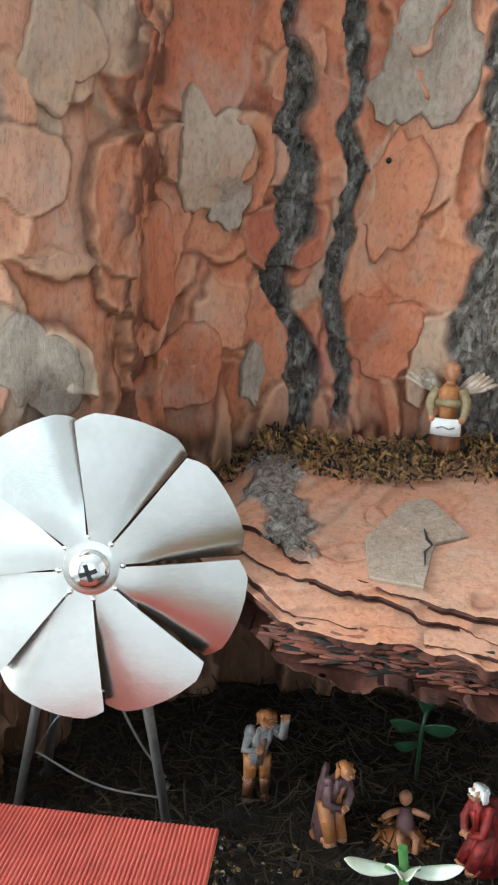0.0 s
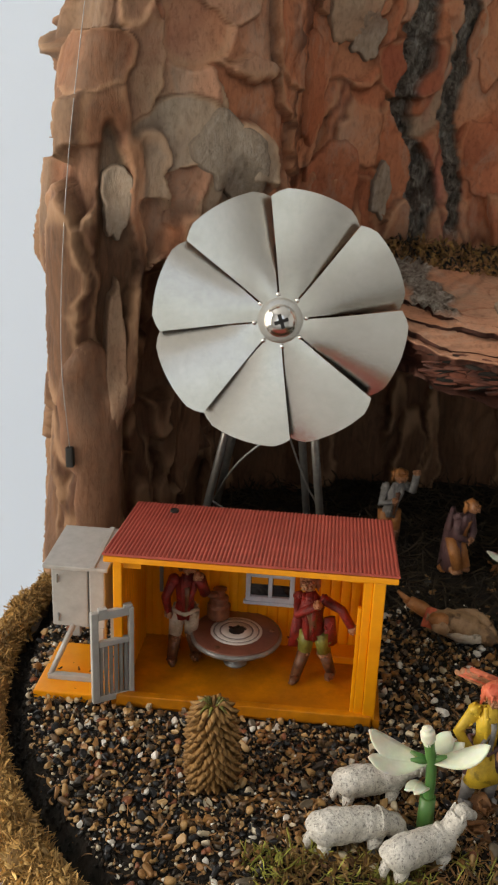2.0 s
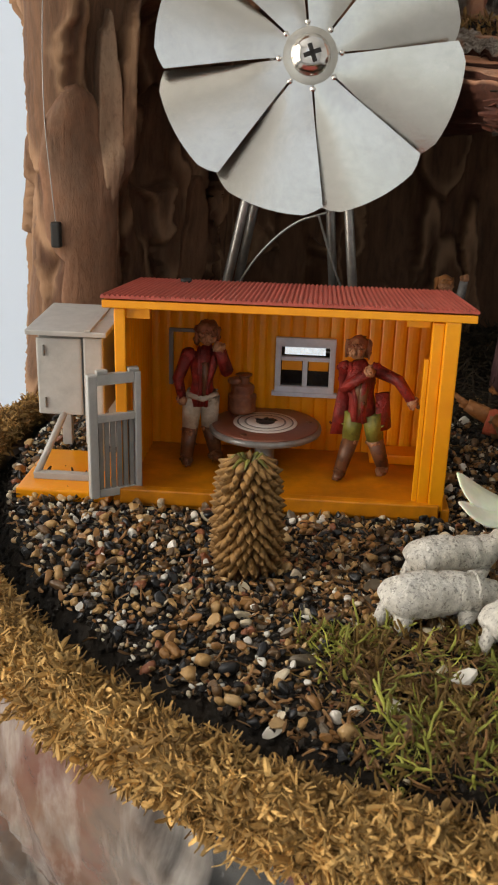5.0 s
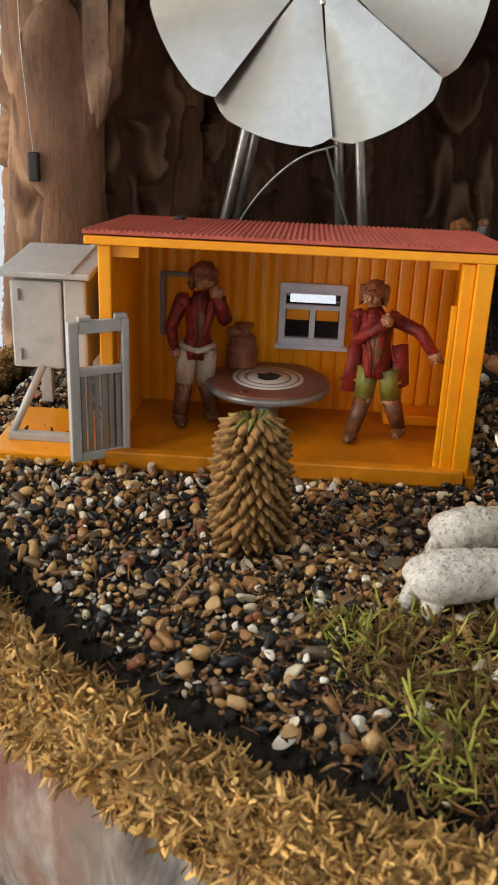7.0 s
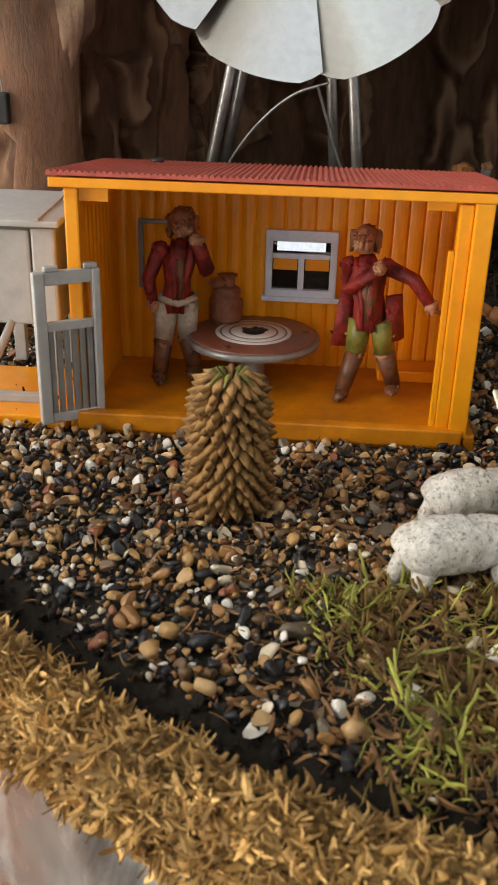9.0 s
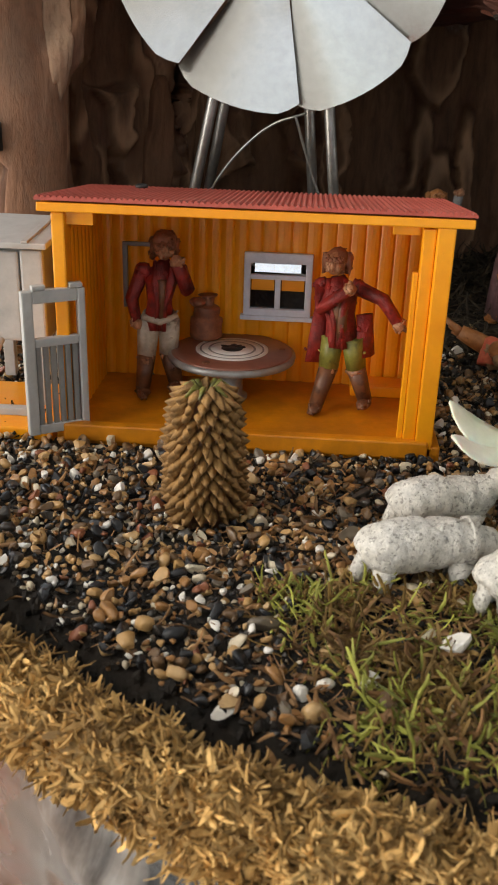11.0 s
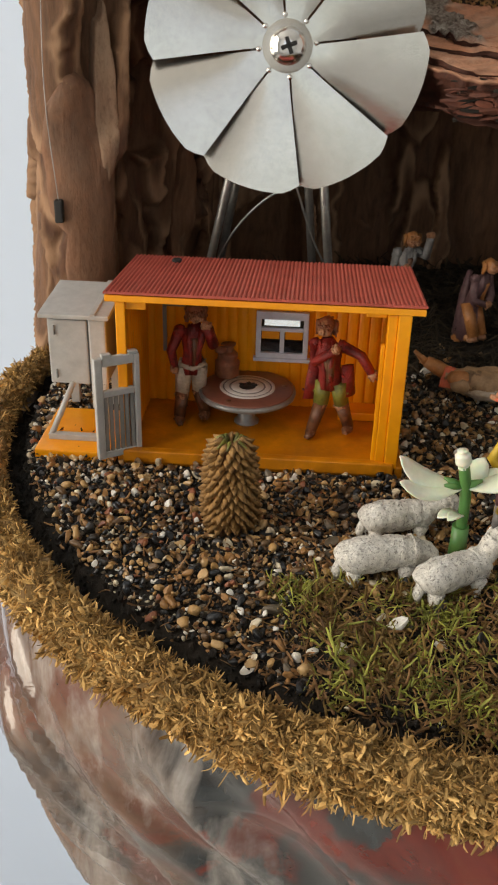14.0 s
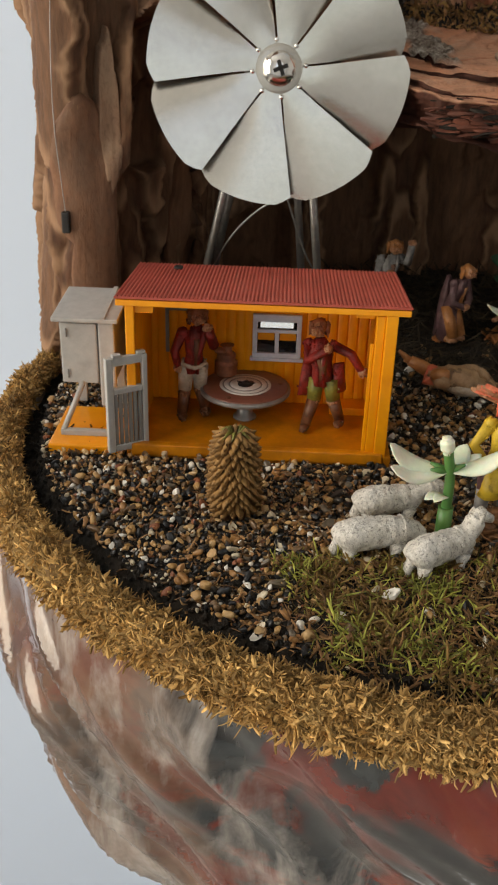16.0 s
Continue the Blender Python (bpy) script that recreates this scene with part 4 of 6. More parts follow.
# ---- outhouse on legs ----
def make_shed():
    shed = thing("toy_outhouse", 0, 0, 0, label="grey plastic toy outhouse on legs over a yellow base", category="toy shed")
    bm = bmesh.new()
    box(bm, -1.44, -0.92, 0.0, 0.62, -0.05, 0.045, 0.012)
    part("base_plate", bm, YELLOW, shed, "yellow base plate")
    bm = bmesh.new()
    box(bm, -1.38, -1.02, 0.34, 0.78, 0.36, 0.82, 0.012)
    part("body", bm, GREYD, shed)
    door = thing("door", 0, 0, 0)
    door.parent = shed
    bm = bmesh.new()
    box(bm, -1.385, -1.13, 0.315, 0.34, 0.37, 0.81, 0.012)
    part("door_leaf", bm, GREY, door, "pale grey door panel")
    for z in (0.44, 0.74):
        bm = bmesh.new()
        box(bm, -1.345, -1.335, 0.303, 0.318, z - 0.03, z + 0.03, 0.003)
        part("hinge", bm, GREYD, door)
    bm = bmesh.new()
    box(bm, -1.12, -1.01, 0.31, 0.35, 0.2, 0.82, 0.012)
    part("front_post", bm, GREY, shed)
    bm = bmesh.new()
    slope = Matrix.Translation((-1.2, 0.28, 0.835)) @ Matrix.Rotation(radians(3), 4, "X")
    box(bm, -0.225, 0.225, -0.02, 0.56, 0, 0.03, 0.008, slope)
    part("roof", bm, GREY, shed, "weathered grey flat roof")
    bm = bmesh.new()
    box(bm, 0.105, 0.14, -0.022, 0.56, 0.03, 0.042, 0.004, slope)
    part("roof_ridge", bm, GREY, shed)
    for x, y in ((-1.05, 0.33), (-1.05, 0.74), (-1.34, 0.74)):
        bm = bmesh.new()
        box(bm, x - 0.03, x + 0.03, y - 0.025, y + 0.025, 0.04, 0.38, 0.006)
        part("leg", bm, GREY, shed)
    bm = bmesh.new()
    tube(bm, [(-1.37, 0.16, 0.06), (-1.24, 0.33, 0.38)], 0.02, 8)
    part("brace", bm, GREY, shed)
    bm = bmesh.new()
    box(bm, -1.38, -1.02, 0.14, 0.19, 0.045, 0.085, 0.006)
    part("foot_rail", bm, GREY, shed)
    return shed


make_shed()


# ---- windmill ----
def make_windmill():
    HX, HY, HZ, RAD = 0.022, 1.63, 2.325, 0.953
    mill = thing("toy_windmill", HX, HY + 0.1, 0.05, label="toy wind wheel of bright sheet aluminium on thin grey legs", category="windmill")
    hub = Vector((0, -0.1, HZ - 0.05))
    wheel = thing("wheel", 0, 0, 0)
    wheel.parent = mill
    aim = Matrix.Translation(hub) @ Matrix.Rotation(radians(7), 4, "Z") @ Matrix.Rotation(radians(90 - 8), 4, "X")
    # eight pitched blades, cut from one sheet
    for k in range(8):
        a0 = 2 * math.pi * k / 8 + radians(29)
        verts, faces = [], []
        pitch = 0.045 + 0.012 * math.cos(a0 * 3 + 0.5)
        nr, na = 10, 12
        for i in range(nr + 1):
            for j in range(na + 1):
                q, p = i / nr, j / na
                r = 0.17 + q * (RAD - 0.17)
                half = math.pi / 8 * (1.005 - 0.1 * (1 - q) ** 2)
                a = (p * 2 - 1) * half
                if i == nr:
                    r -= 0.05 * max(0.0, abs(p * 2 - 1) - 0.72) / 0.28
                lift = pitch * q ** 0.6 * (p * 2 - 1) * min(1.0, q * 3) + 0.022 * math.cos((p * 2 - 1) * math.pi / 2) * q - 0.02 * q * max(0.0, -0.45 - (p * 2 - 1)) / 0.55
                v = Vector((r * math.cos(a0 + a), r * math.sin(a0 + a), lift))
                verts.append(v)
        top = [aim @ v for v in verts]
        low = [aim @ (v - Vector((0, 0, 0.012))) for v in verts]
        w = na + 1
        N = len(top)
        for i in range(nr):
            for j in range(na):
                a, b, c, d = i * w + j, i * w + j + 1, (i + 1) * w + j + 1, (i + 1) * w + j
                faces += [(a, d, c, b), (N + a, N + b, N + c, N + d)]
        ring = [j for j in range(w)] + [i * w + na for i in range(1, nr + 1)] + [nr * w + j for j in range(na - 1, -1, -1)] + [i * w for i in range(nr - 1, 0, -1)]
        edge_verts = [top[j] for j in ring] + [low[j] for j in ring]
        m = len(ring)
        for i in range(m):
            j = (i + 1) % m
            faces.append((2 * N + i, 2 * N + j, 2 * N + m + j, 2 * N + m + i))
        link_mesh("blade", np.array([tuple(v) for v in top + low + edge_verts]), faces, STEEL, wheel)
    bm = bmesh.new()
    lathe(bm, [(0.01, -0.04), (0.185, -0.04), (0.2, -0.02), (0.196, -0.01), (0.18, -0.004), (0.15, 0.006), (0.05, 0.018)], 48, turn=aim.to_3x3(), centre=hub)
    part("hub_plate", bm, STEEL, wheel, smooth=True)
    for k in range(8):
        bm = bmesh.new()
        a = 2 * math.pi * k / 8 + radians(29 + 22.5)
        blob(bm, aim @ Vector((0.195 * math.cos(a), 0.195 * math.sin(a), 0.0)), (0.018, 0.014, 0.018))
        part("rivet", bm, CHROME, wheel, "bright pressed rivet", smooth=True)
    bm = bmesh.new()
    lathe(bm, [(0.122, 0.008), (0.122, 0.045), (0.108, 0.075), (0.075, 0.098), (0.035, 0.108), (0.001, 0.11)], 32, turn=aim.to_3x3(), centre=hub)
    part("screw_head", bm, CHROME, wheel, "domed cross-head screw", smooth=True)
    bm = bmesh.new()
    for ang in (20, 110):
        m = aim @ Matrix.Rotation(radians(ang), 4, "Z")
        box(bm, -0.055, 0.055, -0.014, 0.014, 0.09, 0.1125, 0.003, m)
    part("screw_slot", bm, BLACK, wheel, "dark cross slot")
    # tripod legs and braces
    tops = [(-0.22, 0.02), (-0.18, 0.16), (0.2, 0.02), (0.1, 0.18)]
    feet = [(-0.71, 0.35), (-0.64, 0.85), (0.46, 0.3), (0.3, 0.85)]
    for (tx, ty), (fx, fy) in zip(tops, feet):
        bm = bmesh.new()
        tube(bm, [(fx, fy, -0.05), (tx, ty, HZ - 0.15)], 0.033, 10)
        part("leg", bm, LEG, mill)
        bm = bmesh.new()
        blob(bm, (fx, fy, 0.03), (0.05, 0.05, 0.035))
        part("foot", bm, LEG, mill)
    bm = bmesh.new()
    tube(bm, [(tops[0][0], 0, HZ - 0.2), (tops[0][0], -0.02, HZ - 0.05), (0.02, -0.06, HZ - 0.05)], 0.05, 10)
    tube(bm, [(0.02, 0.2, HZ - 0.05), (0.02, -0.09, HZ - 0.05)], 0.05, 12)
    part("axle", bm, LEG, mill)
    for pts in ([(-0.52, 0.3, 0.62), (-0.36, 0.26, 0.95), (-0.08, 0.18, 1.24), (0.16, 0.1, 1.32)], [(0.1, 0.1, 1.3), (0.25, 0.2, 0.85), (0.42, 0.28, 0.55)], [(-0.55, 0.4, 0.55), (-0.1, 0.4, 0.3), (0.35, 0.4, 0.28)]):
        bm = bmesh.new()
        tube(bm, smooth3(pts), 0.0085, 6)
        part("brace_wire", bm, LEG, mill)
    return mill


def smooth3(pts, rounds=3):
    p = [Vector(q) for q in pts]
    for _ in range(rounds):
        q = [p[0]]
        for a, b in zip(p, p[1:]):
            q += [a.lerp(b, 0.25), a.lerp(b, 0.75)]
        q.append(p[-1])
        p = q
    return p


make_windmill()


# ---- paints for the small things ----
RED = material("red_paint", (0.11, 0.008, 0.007), 0.5, second=(0.36, 0.022, 0.015), scale=13, bump=0.6, bump_scale=30, fine=18, amount=0.8, cracks=11)
OFFWHITE = material("ivory_paint", (0.4, 0.3, 0.2), 0.5, second=(0.66, 0.58, 0.48), scale=9, bump=0.2, bump_scale=30, fine=20, amount=0.8, cracks=11)
OLIVE = material("olive_paint", (0.13, 0.13, 0.02), 0.45, second=(0.28, 0.26, 0.05), scale=9, fine=18, amount=0.8, cracks=11)
SKIN = material("flesh_paint", (0.36, 0.15, 0.07), 0.45, second=(0.56, 0.28, 0.15), scale=16, bump=0.5, bump_scale=26, fine=24, amount=0.8)
BROWN = material("brown_paint", (0.13, 0.05, 0.025), 0.45, second=(0.2, 0.08, 0.035), scale=9, fine=18, amount=0.8, cracks=11)
RUST = material("rust_paint", (0.2, 0.06, 0.025), 0.5, second=(0.36, 0.13, 0.06), scale=12, bump=0.4, bump_scale=28, fine=18, amount=0.8)
ORANGE = material("ochre_paint", (0.4, 0.15, 0.04), 0.45, second=(0.5, 0.21, 0.07), scale=8, bump=0.2, bump_scale=25, fine=16, amount=0.8)
LEMON = material("yellow_paint", (0.6, 0.38, 0.02), 0.45, second=(0.72, 0.5, 0.05), scale=9, fine=16, amount=0.8, cracks=11)
CORAL = material("coral_red_paint", (0.6, 0.1, 0.05), 0.5, second=(0.7, 0.2, 0.1), scale=14, bump=0.4, bump_scale=30, fine=16, amount=0.6)
TAN = material("tan_paint", (0.34, 0.19, 0.09), 0.5, second=(0.46, 0.29, 0.16), scale=9, bump=0.3, bump_scale=28, fine=15, amount=0.9, cracks=9)
SLATE = material("slate_paint", (0.2, 0.19, 0.19), 0.5, second=(0.32, 0.31, 0.3), scale=8, fine=16, amount=0.8)
PLUM = material("plum_paint", (0.12, 0.06, 0.07), 0.5, second=(0.17, 0.09, 0.09), scale=8, fine=16)
WHITE = material("white_paint", (0.75, 0.74, 0.7), 0.5, second=(0.82, 0.81, 0.78), scale=8, fine=20, amount=0.3)
WOOL = material("painted_wool", (0.74, 0.71, 0.64), 0.6, second=(0.86, 0.84, 0.79), scale=6, bump=1.0, bump_scale=26, fine=34, amount=0.9, cracks=60)
CONE = material("cone_scale_brown", (0.16, 0.077, 0.02), 0.75, second=(0.4, 0.22, 0.07), scale=14, bump=0.4, bump_scale=40, fine=26, island=0.3, amount=0.8)
STEM = material("green_stem", (0.07, 0.2, 0.05), 0.35, second=(0.12, 0.28, 0.08), scale=4, stretch=(1, 1, 0.2), fine=10, amount=0.4, sub=0.2)
LEAFD = material("dark_green_leaf", (0.01, 0.045, 0.018), 0.4, second=(0.02, 0.065, 0.026), scale=6, fine=12)
PETAL = material("greenish_white_petal", (0.7, 0.74, 0.55), 0.4, second=(0.84, 0.85, 0.74), scale=3, fine=18, amount=0.25, sub=0.25)
DISC = material("brown_table_plastic", (0.2, 0.075, 0.05), 0.32, second=(0.25, 0.1, 0.07), scale=6, fine=20, amount=0.5)
SACK = material("russet_sack_paint", (0.22, 0.07, 0.035), 0.5, second=(0.34, 0.13, 0.06), scale=9, bump=0.3, bump_scale=30, fine=18, amount=0.8)
PEWTER = material("pewter_plastic", (0.22, 0.22, 0.22), 0.3, 0.3, second=(0.3, 0.3, 0.3), scale=8, fine=16, amount=0.4)


# ---- round table in the hut ----
def make_table():
    tab = thing("round_table", -0.118, 0.53, 0.06, label="round brown plastic table on one grey post", category="table")
    bm = bmesh.new()
    lathe(bm, [(0.3, 0.205), (0.322, 0.21), (0.326, 0.225), (0.322, 0.24), (0.3, 0.243)], 56)
    part("table_rim", bm, PEWTER, tab, "grey metal-like rim", smooth=False)
    bm = bmesh.new()
    lathe(bm, [(0.05, 0.24), (0.308, 0.24), (0.31, 0.247), (0.3, 0.252), (0.05, 0.252)], 56)
    part("tabletop", bm, DISC, tab)
    plate = thing("inlay", 0, 0, 0)
    plate.parent = tab
    for r0, r1, m, z in ((0.0, 0.055, BLACK, 0.259), (0.055, 0.11, WHITE, 0.2585), (0.11, 0.122, SLATE, 0.258), (0.122, 0.155, WHITE, 0.2575), (0.155, 0.165, SLATE, 0.257), (0.165, 0.185, WHITE, 0.2565)):
        bm = bmesh.new()
        lathe(bm, [(max(r0, 0.001), 0.252), (r1, 0.252), (r1, z), (max(r0, 0.001), z)], 40)
        part("ring", bm, m, plate)
    rnd = random.Random(4)
    for k in range(5):
        bm = bmesh.new()
        a = rnd.uniform(0, 6.28)
        blob(bm, (0.05 * math.cos(a), 0.05 * math.sin(a), 0.258), (0.03, 0.018, 0.006), sub=1, turn=(0, 0, math.degrees(a)))
        part("dark_fleck", bm, BLACK, plate)
    for a in (-115, 10, 130):
        bm = bmesh.new()
        lathe(bm, [(0.001, 0.25), (0.018, 0.25), (0.018, 0.256), (0.001, 0.256)], 14, (0.255 * math.cos(radians(a)), 0.255 * math.sin(radians(a)), 0))
        part("peg", bm, BROWN, tab, "dark peg hole")
    bm = bmesh.new()
    lathe(bm, [(0.085, 0.0), (0.085, 0.012), (0.06, 0.02), (0.055, 0.2), (0.075, 0.208)], 28)
    part("post", bm, PEWTER, tab)
    return tab


make_table()


def wrinkle(bm, seed, count, size):
    """Folds, curls and worn relief of a small moulded piece."""
    rnd = random.Random(seed)
    bm.faces.ensure_lookup_table()
    spots = [(f.calc_center_median(), f.material_index) for f in rnd.choices(list(bm.faces), k=count)]
    for c, mi in spots:
        s = size * rnd.uniform(0.5, 1.1)
        blob(bm, c, (0.013 * s, 0.013 * s, 0.024 * s), mi, turn=(rnd.uniform(-60, 60), rnd.uniform(-60, 60), 0), sub=1)
    for v in bm.verts:
        v.co += 0.018 * size * Vector((noise.noise(v.co * 21), noise.noise(v.co * 21 + Vector((5, 0, 0))), 0.6 * noise.noise(v.co * 21 + Vector((0, 7, 0)))))


# ---- figurines, each one painted piece ----
def figurine(name, x, y, z, rz, height, label, paints, legs, arms, lean=(0, 0), extra=None, hat=None, skirt=0.0, category="figurine"):
    """Head, body, limbs and clothes worked into one mesh. paints: coat, trousers, skin, hair, boots. Drawn 1 high, then scaled."""
    bm = bmesh.new()
    coat, trousers, skin, hair, boots = range(5)
    lx, ly = lean
    hip, chest, neck = Vector((0, 0, 0.47)), Vector((lx * 0.6, ly * 0.6, 0.72)), Vector((lx, ly, 0.84))
    tube(bm, [hip + Vector((0, 0, -0.05)), hip, hip.lerp(chest, 0.5), chest, neck], [0.1, 0.105, 0.092, 0.12, 0.045], 14, coat, squash=0.72)
    for sx in (-1, 1):  # open edges and collar of the coat
        tube(bm, [(sx * 0.03, -0.083, 0.42), (lx * 0.3 + sx * 0.022, ly * 0.3 - 0.078, 0.58), (lx * 0.6 + sx * 0.05, ly * 0.6 - 0.08, 0.72), (lx * 0.9 + sx * 0.05, ly * 0.9 - 0.02, 0.83)], [0.012, 0.016, 0.022, 0.018], 7, coat)
    tube(bm, [(lx * 0.3, ly * 0.3 - 0.068, 0.46), (lx * 0.45, ly * 0.45 - 0.074, 0.62), (lx * 0.6, ly * 0.6 - 0.08, 0.74)], [0.022, 0.024, 0.034], 8, boots)
    if skirt:
        tube(bm, [hip, (0.01, 0, 0.3), (0.02, 0, 0.3 - skirt)], [0.11, 0.14, 0.17], 14, coat, squash=0.8)
    for (kx, ky, kz), (fx, fy, fz) in legs:
        s = 0.06 if fx > 0 else -0.06
        tube(bm, [hip + Vector((s, 0, 0)), Vector((kx, ky, kz))], [0.075, 0.058], 10, trousers)
        tube(bm, [Vector((kx, ky, kz)), Vector((fx, fy, fz + 0.04))], [0.058, 0.042], 10, boots if len(legs) > 1 else trousers)
        blob(bm, (fx, fy - 0.03, fz + 0.03), (0.045, 0.085, 0.035), boots)
        blob(bm, (kx, ky, kz - 0.02), (0.058, 0.058, 0.04), skin if trousers != boots else trousers)
    for sx, (ex, ey, ez), (hx, hy, hz) in arms:
        sh = chest + Vector((sx * 0.11, 0, 0.06))
        tube(bm, [sh, Vector((ex, ey, ez)), Vector((hx, hy, hz))], [0.046, 0.042, 0.034], 10, coat)
        blob(bm, (hx, hy, hz), 0.038, skin)
        blob(bm, sh, 0.05, coat)
    head = neck + Vector((lx * 0.15, ly * 0.2, 0.08))
    blob(bm, head, (0.062, 0.07, 0.078), skin)
    blob(bm, head + Vector((0, 0.016, 0.018)), (0.07, 0.072, 0.074), hair, rough=0.012, freq=30)
    blob(bm, head + Vector((0, -0.07, -0.005)), (0.014, 0.018, 0.018), skin)
    for k in range(14):  # locks of hair
        a = math.pi * (k / 13) - 0.1
        c = head + Vector((0.07 * math.cos(a), 0.02 + 0.06 * math.sin(a), 0.0))
        tube(bm, [c + Vector((0, 0, 0.05)), c, c + Vector((0.01 * math.cos(a), 0.008, -0.075))], [0.02, 0.022, 0.008], 6, hair)
    for sx in (-1, 1):  # brow and cheeks
        blob(bm, head + Vector((sx * 0.026, -0.058, -0.02)), (0.022, 0.02, 0.024), skin)
        blob(bm, head + Vector((sx * 0.026, -0.058, 0.026)), (0.026, 0.016, 0.01), hair)
    if hat:
        blob(bm, head + Vector((0, 0.015, 0.035)), (0.08, 0.084, 0.062), hair, rough=0.02, freq=22)
    if extra:
        extra(bm)
    wrinkle(bm, round(100 * x) + 7, 300, 0.9)
    bmesh.ops.scale(bm, vec=(height,) * 3, verts=bm.verts)
    ob = part(name, bm, paints, None, smooth=True)
    ob.matrix_world = pose(x * U, y * U, z * U, 0, 0, rz)
    return tagged(ob, label, category)


STAND = [((-0.07, -0.02, 0.26), (-0.085, 0.0, 0.0)), ((0.07, -0.02, 0.26), (0.085, 0.02, 0.0))]


def sash(bm):
    tube(bm, [(-0.1, -0.05, 0.5), (0, -0.1, 0.48), (0.1, -0.05, 0.5), (0.09, 0.06, 0.5), (-0.09, 0.06, 0.5), (-0.1, -0.05, 0.5)], 0.022, 8, 1)
    tube(bm, [(0.0, 0.03, 0.72), (0.08, 0.0, 0.76), (0.0, -0.06, 0.78), (-0.08, 0.0, 0.76)], 0.03, 8, 0)


def coat_tails(bm):
    tube(bm, [(-0.13, 0.02, 0.62), (-0.15, 0.0, 0.45), (-0.16, 0.0, 0.3)], [0.06, 0.07, 0.075], 10, 0, squash=0.5)
    tube(bm, [(0.12, 0.02, 0.62), (0.14, 0.02, 0.46), (0.15, 0.03, 0.36)], [0.05, 0.06, 0.06], 10, 0, squash=0.5)
    blob(bm, (0.0, -0.06, 0.6), (0.035, 0.04, 0.13), 4, rough=0.02)
    tube(bm, [(0.34, -0.06, 0.6), (0.41, -0.08, 0.57)], [0.02, 0.012], 6, 4)


figurine("pirate_figurine", -0.49, 0.52, 0.07, 12, 0.82, "painted figurine in a red jacket and pale breeches inside the hut", [RED, OFFWHITE, SKIN, RUST, BROWN],
         [((-0.08, -0.03, 0.25), (-0.11, -0.06, 0.0)), ((0.06, 0.0, 0.26), (0.1, -0.02, 0.02))],
         [(-1, (-0.17, 0.0, 0.6), (-0.14, -0.05, 0.46)), (1, (0.17, -0.07, 0.67), (0.1, -0.12, 0.85))], lean=(0.03, -0.03), extra=sash, hat=True)
figurine("pirate_figurine", 0.43, 0.4, 0.07, -14, 0.8, "painted figurine in a long red coat and green breeches", [RED, OLIVE, SKIN, RUST, BROWN],
         [((-0.07, -0.02, 0.27), (-0.12, -0.08, 0.0)), ((0.1, 0.02, 0.28), (0.16, 0.06, 0.02))],
         [(-1, (-0.12, -0.1, 0.66), (0.05, -0.14, 0.81)), (1, (0.23, -0.02, 0.73), (0.35, -0.06, 0.6))], lean=(-0.06, 0.0), extra=coat_tails)


def make_sack():
    bm = bmesh.new()
    tube(bm, smooth3([(0, 0, 0), (0, 0, 0.09), (0.0, 0, 0.18), (0.01, 0, 0.24), (0.01, 0, 0.3)]), [0.085] * 4 + [0.1] * 10 + [0.08] * 8 + [0.04] * 8 + [0.06] * 3, 14)
    blob(bm, (-0.05, -0.05, 0.26), (0.05, 0.04, 0.03), 0, rough=0.01)
    wrinkle(bm, 3, 60, 0.3)
    bmesh.ops.scale(bm, vec=(0.85, 0.85, 0.78), verts=bm.verts)
    ob = part("sack_figurine", bm, SACK, None, smooth=True)
    ob.matrix_world = pose(-0.27 * U, 0.7 * U, 0.312 * U)
    return tagged(ob, "small russet painted sack on the round table", "sack")


make_sack()


def cloak(bm):
    tube(bm, [(0, 0.07, 0.8), (0.02, 0.12, 0.55), (0.03, 0.14, 0.25), (0.03, 0.14, 0.02)], [0.06, 0.11, 0.14, 0.17], 12, 0, squash=0.5)


def firewood(bm):
    sash(bm)
    rnd = random.Random(6)
    for k in range(9):  # bundle of sticks over the shoulder
        x, z = rnd.uniform(-0.06, 0.06), rnd.uniform(-0.05, 0.05)
        tube(bm, [(-0.16 + x, 0.1, 0.96 + z), (0.05 + x, 0.12, 0.86 + z), (0.22 + x, 0.12, 0.76 + z)], [0.018, 0.024, 0.02], 6, 3 if k % 4 == 0 else 2)
    tube(bm, [(0.1, -0.1, 0.82), (0.02, -0.13, 0.7), (-0.06, -0.12, 0.56)], 0.012, 6, 4)


figurine("yellow_figurine", 1.45, -0.62, 0.0, 8, 0.86, "painted figurine in a yellow coat and coral cap carrying sticks", [LEMON, PLUM, SKIN, CORAL, SLATE], STAND,
         [(-1, (-0.2, -0.04, 0.62), (-0.12, -0.14, 0.5)), (1, (0.2, -0.08, 0.62), (0.06, -0.18, 0.52))], lean=(0.0, -0.08), extra=firewood, hat=True, skirt=0.06)
figurine("standing_figurine", 1.03, 2.6, 0.05, 15, 0.82, "small standing figurine in a grey shirt beside the trunk", [SLATE, ORANGE, SKIN, ORANGE, BROWN], STAND,
         [(-1, (-0.14, -0.1, 0.6), (-0.02, -0.2, 0.66)), (1, (0.2, -0.12, 0.74), (0.2, -0.2, 0.98))], lean=(0.04, -0.1))
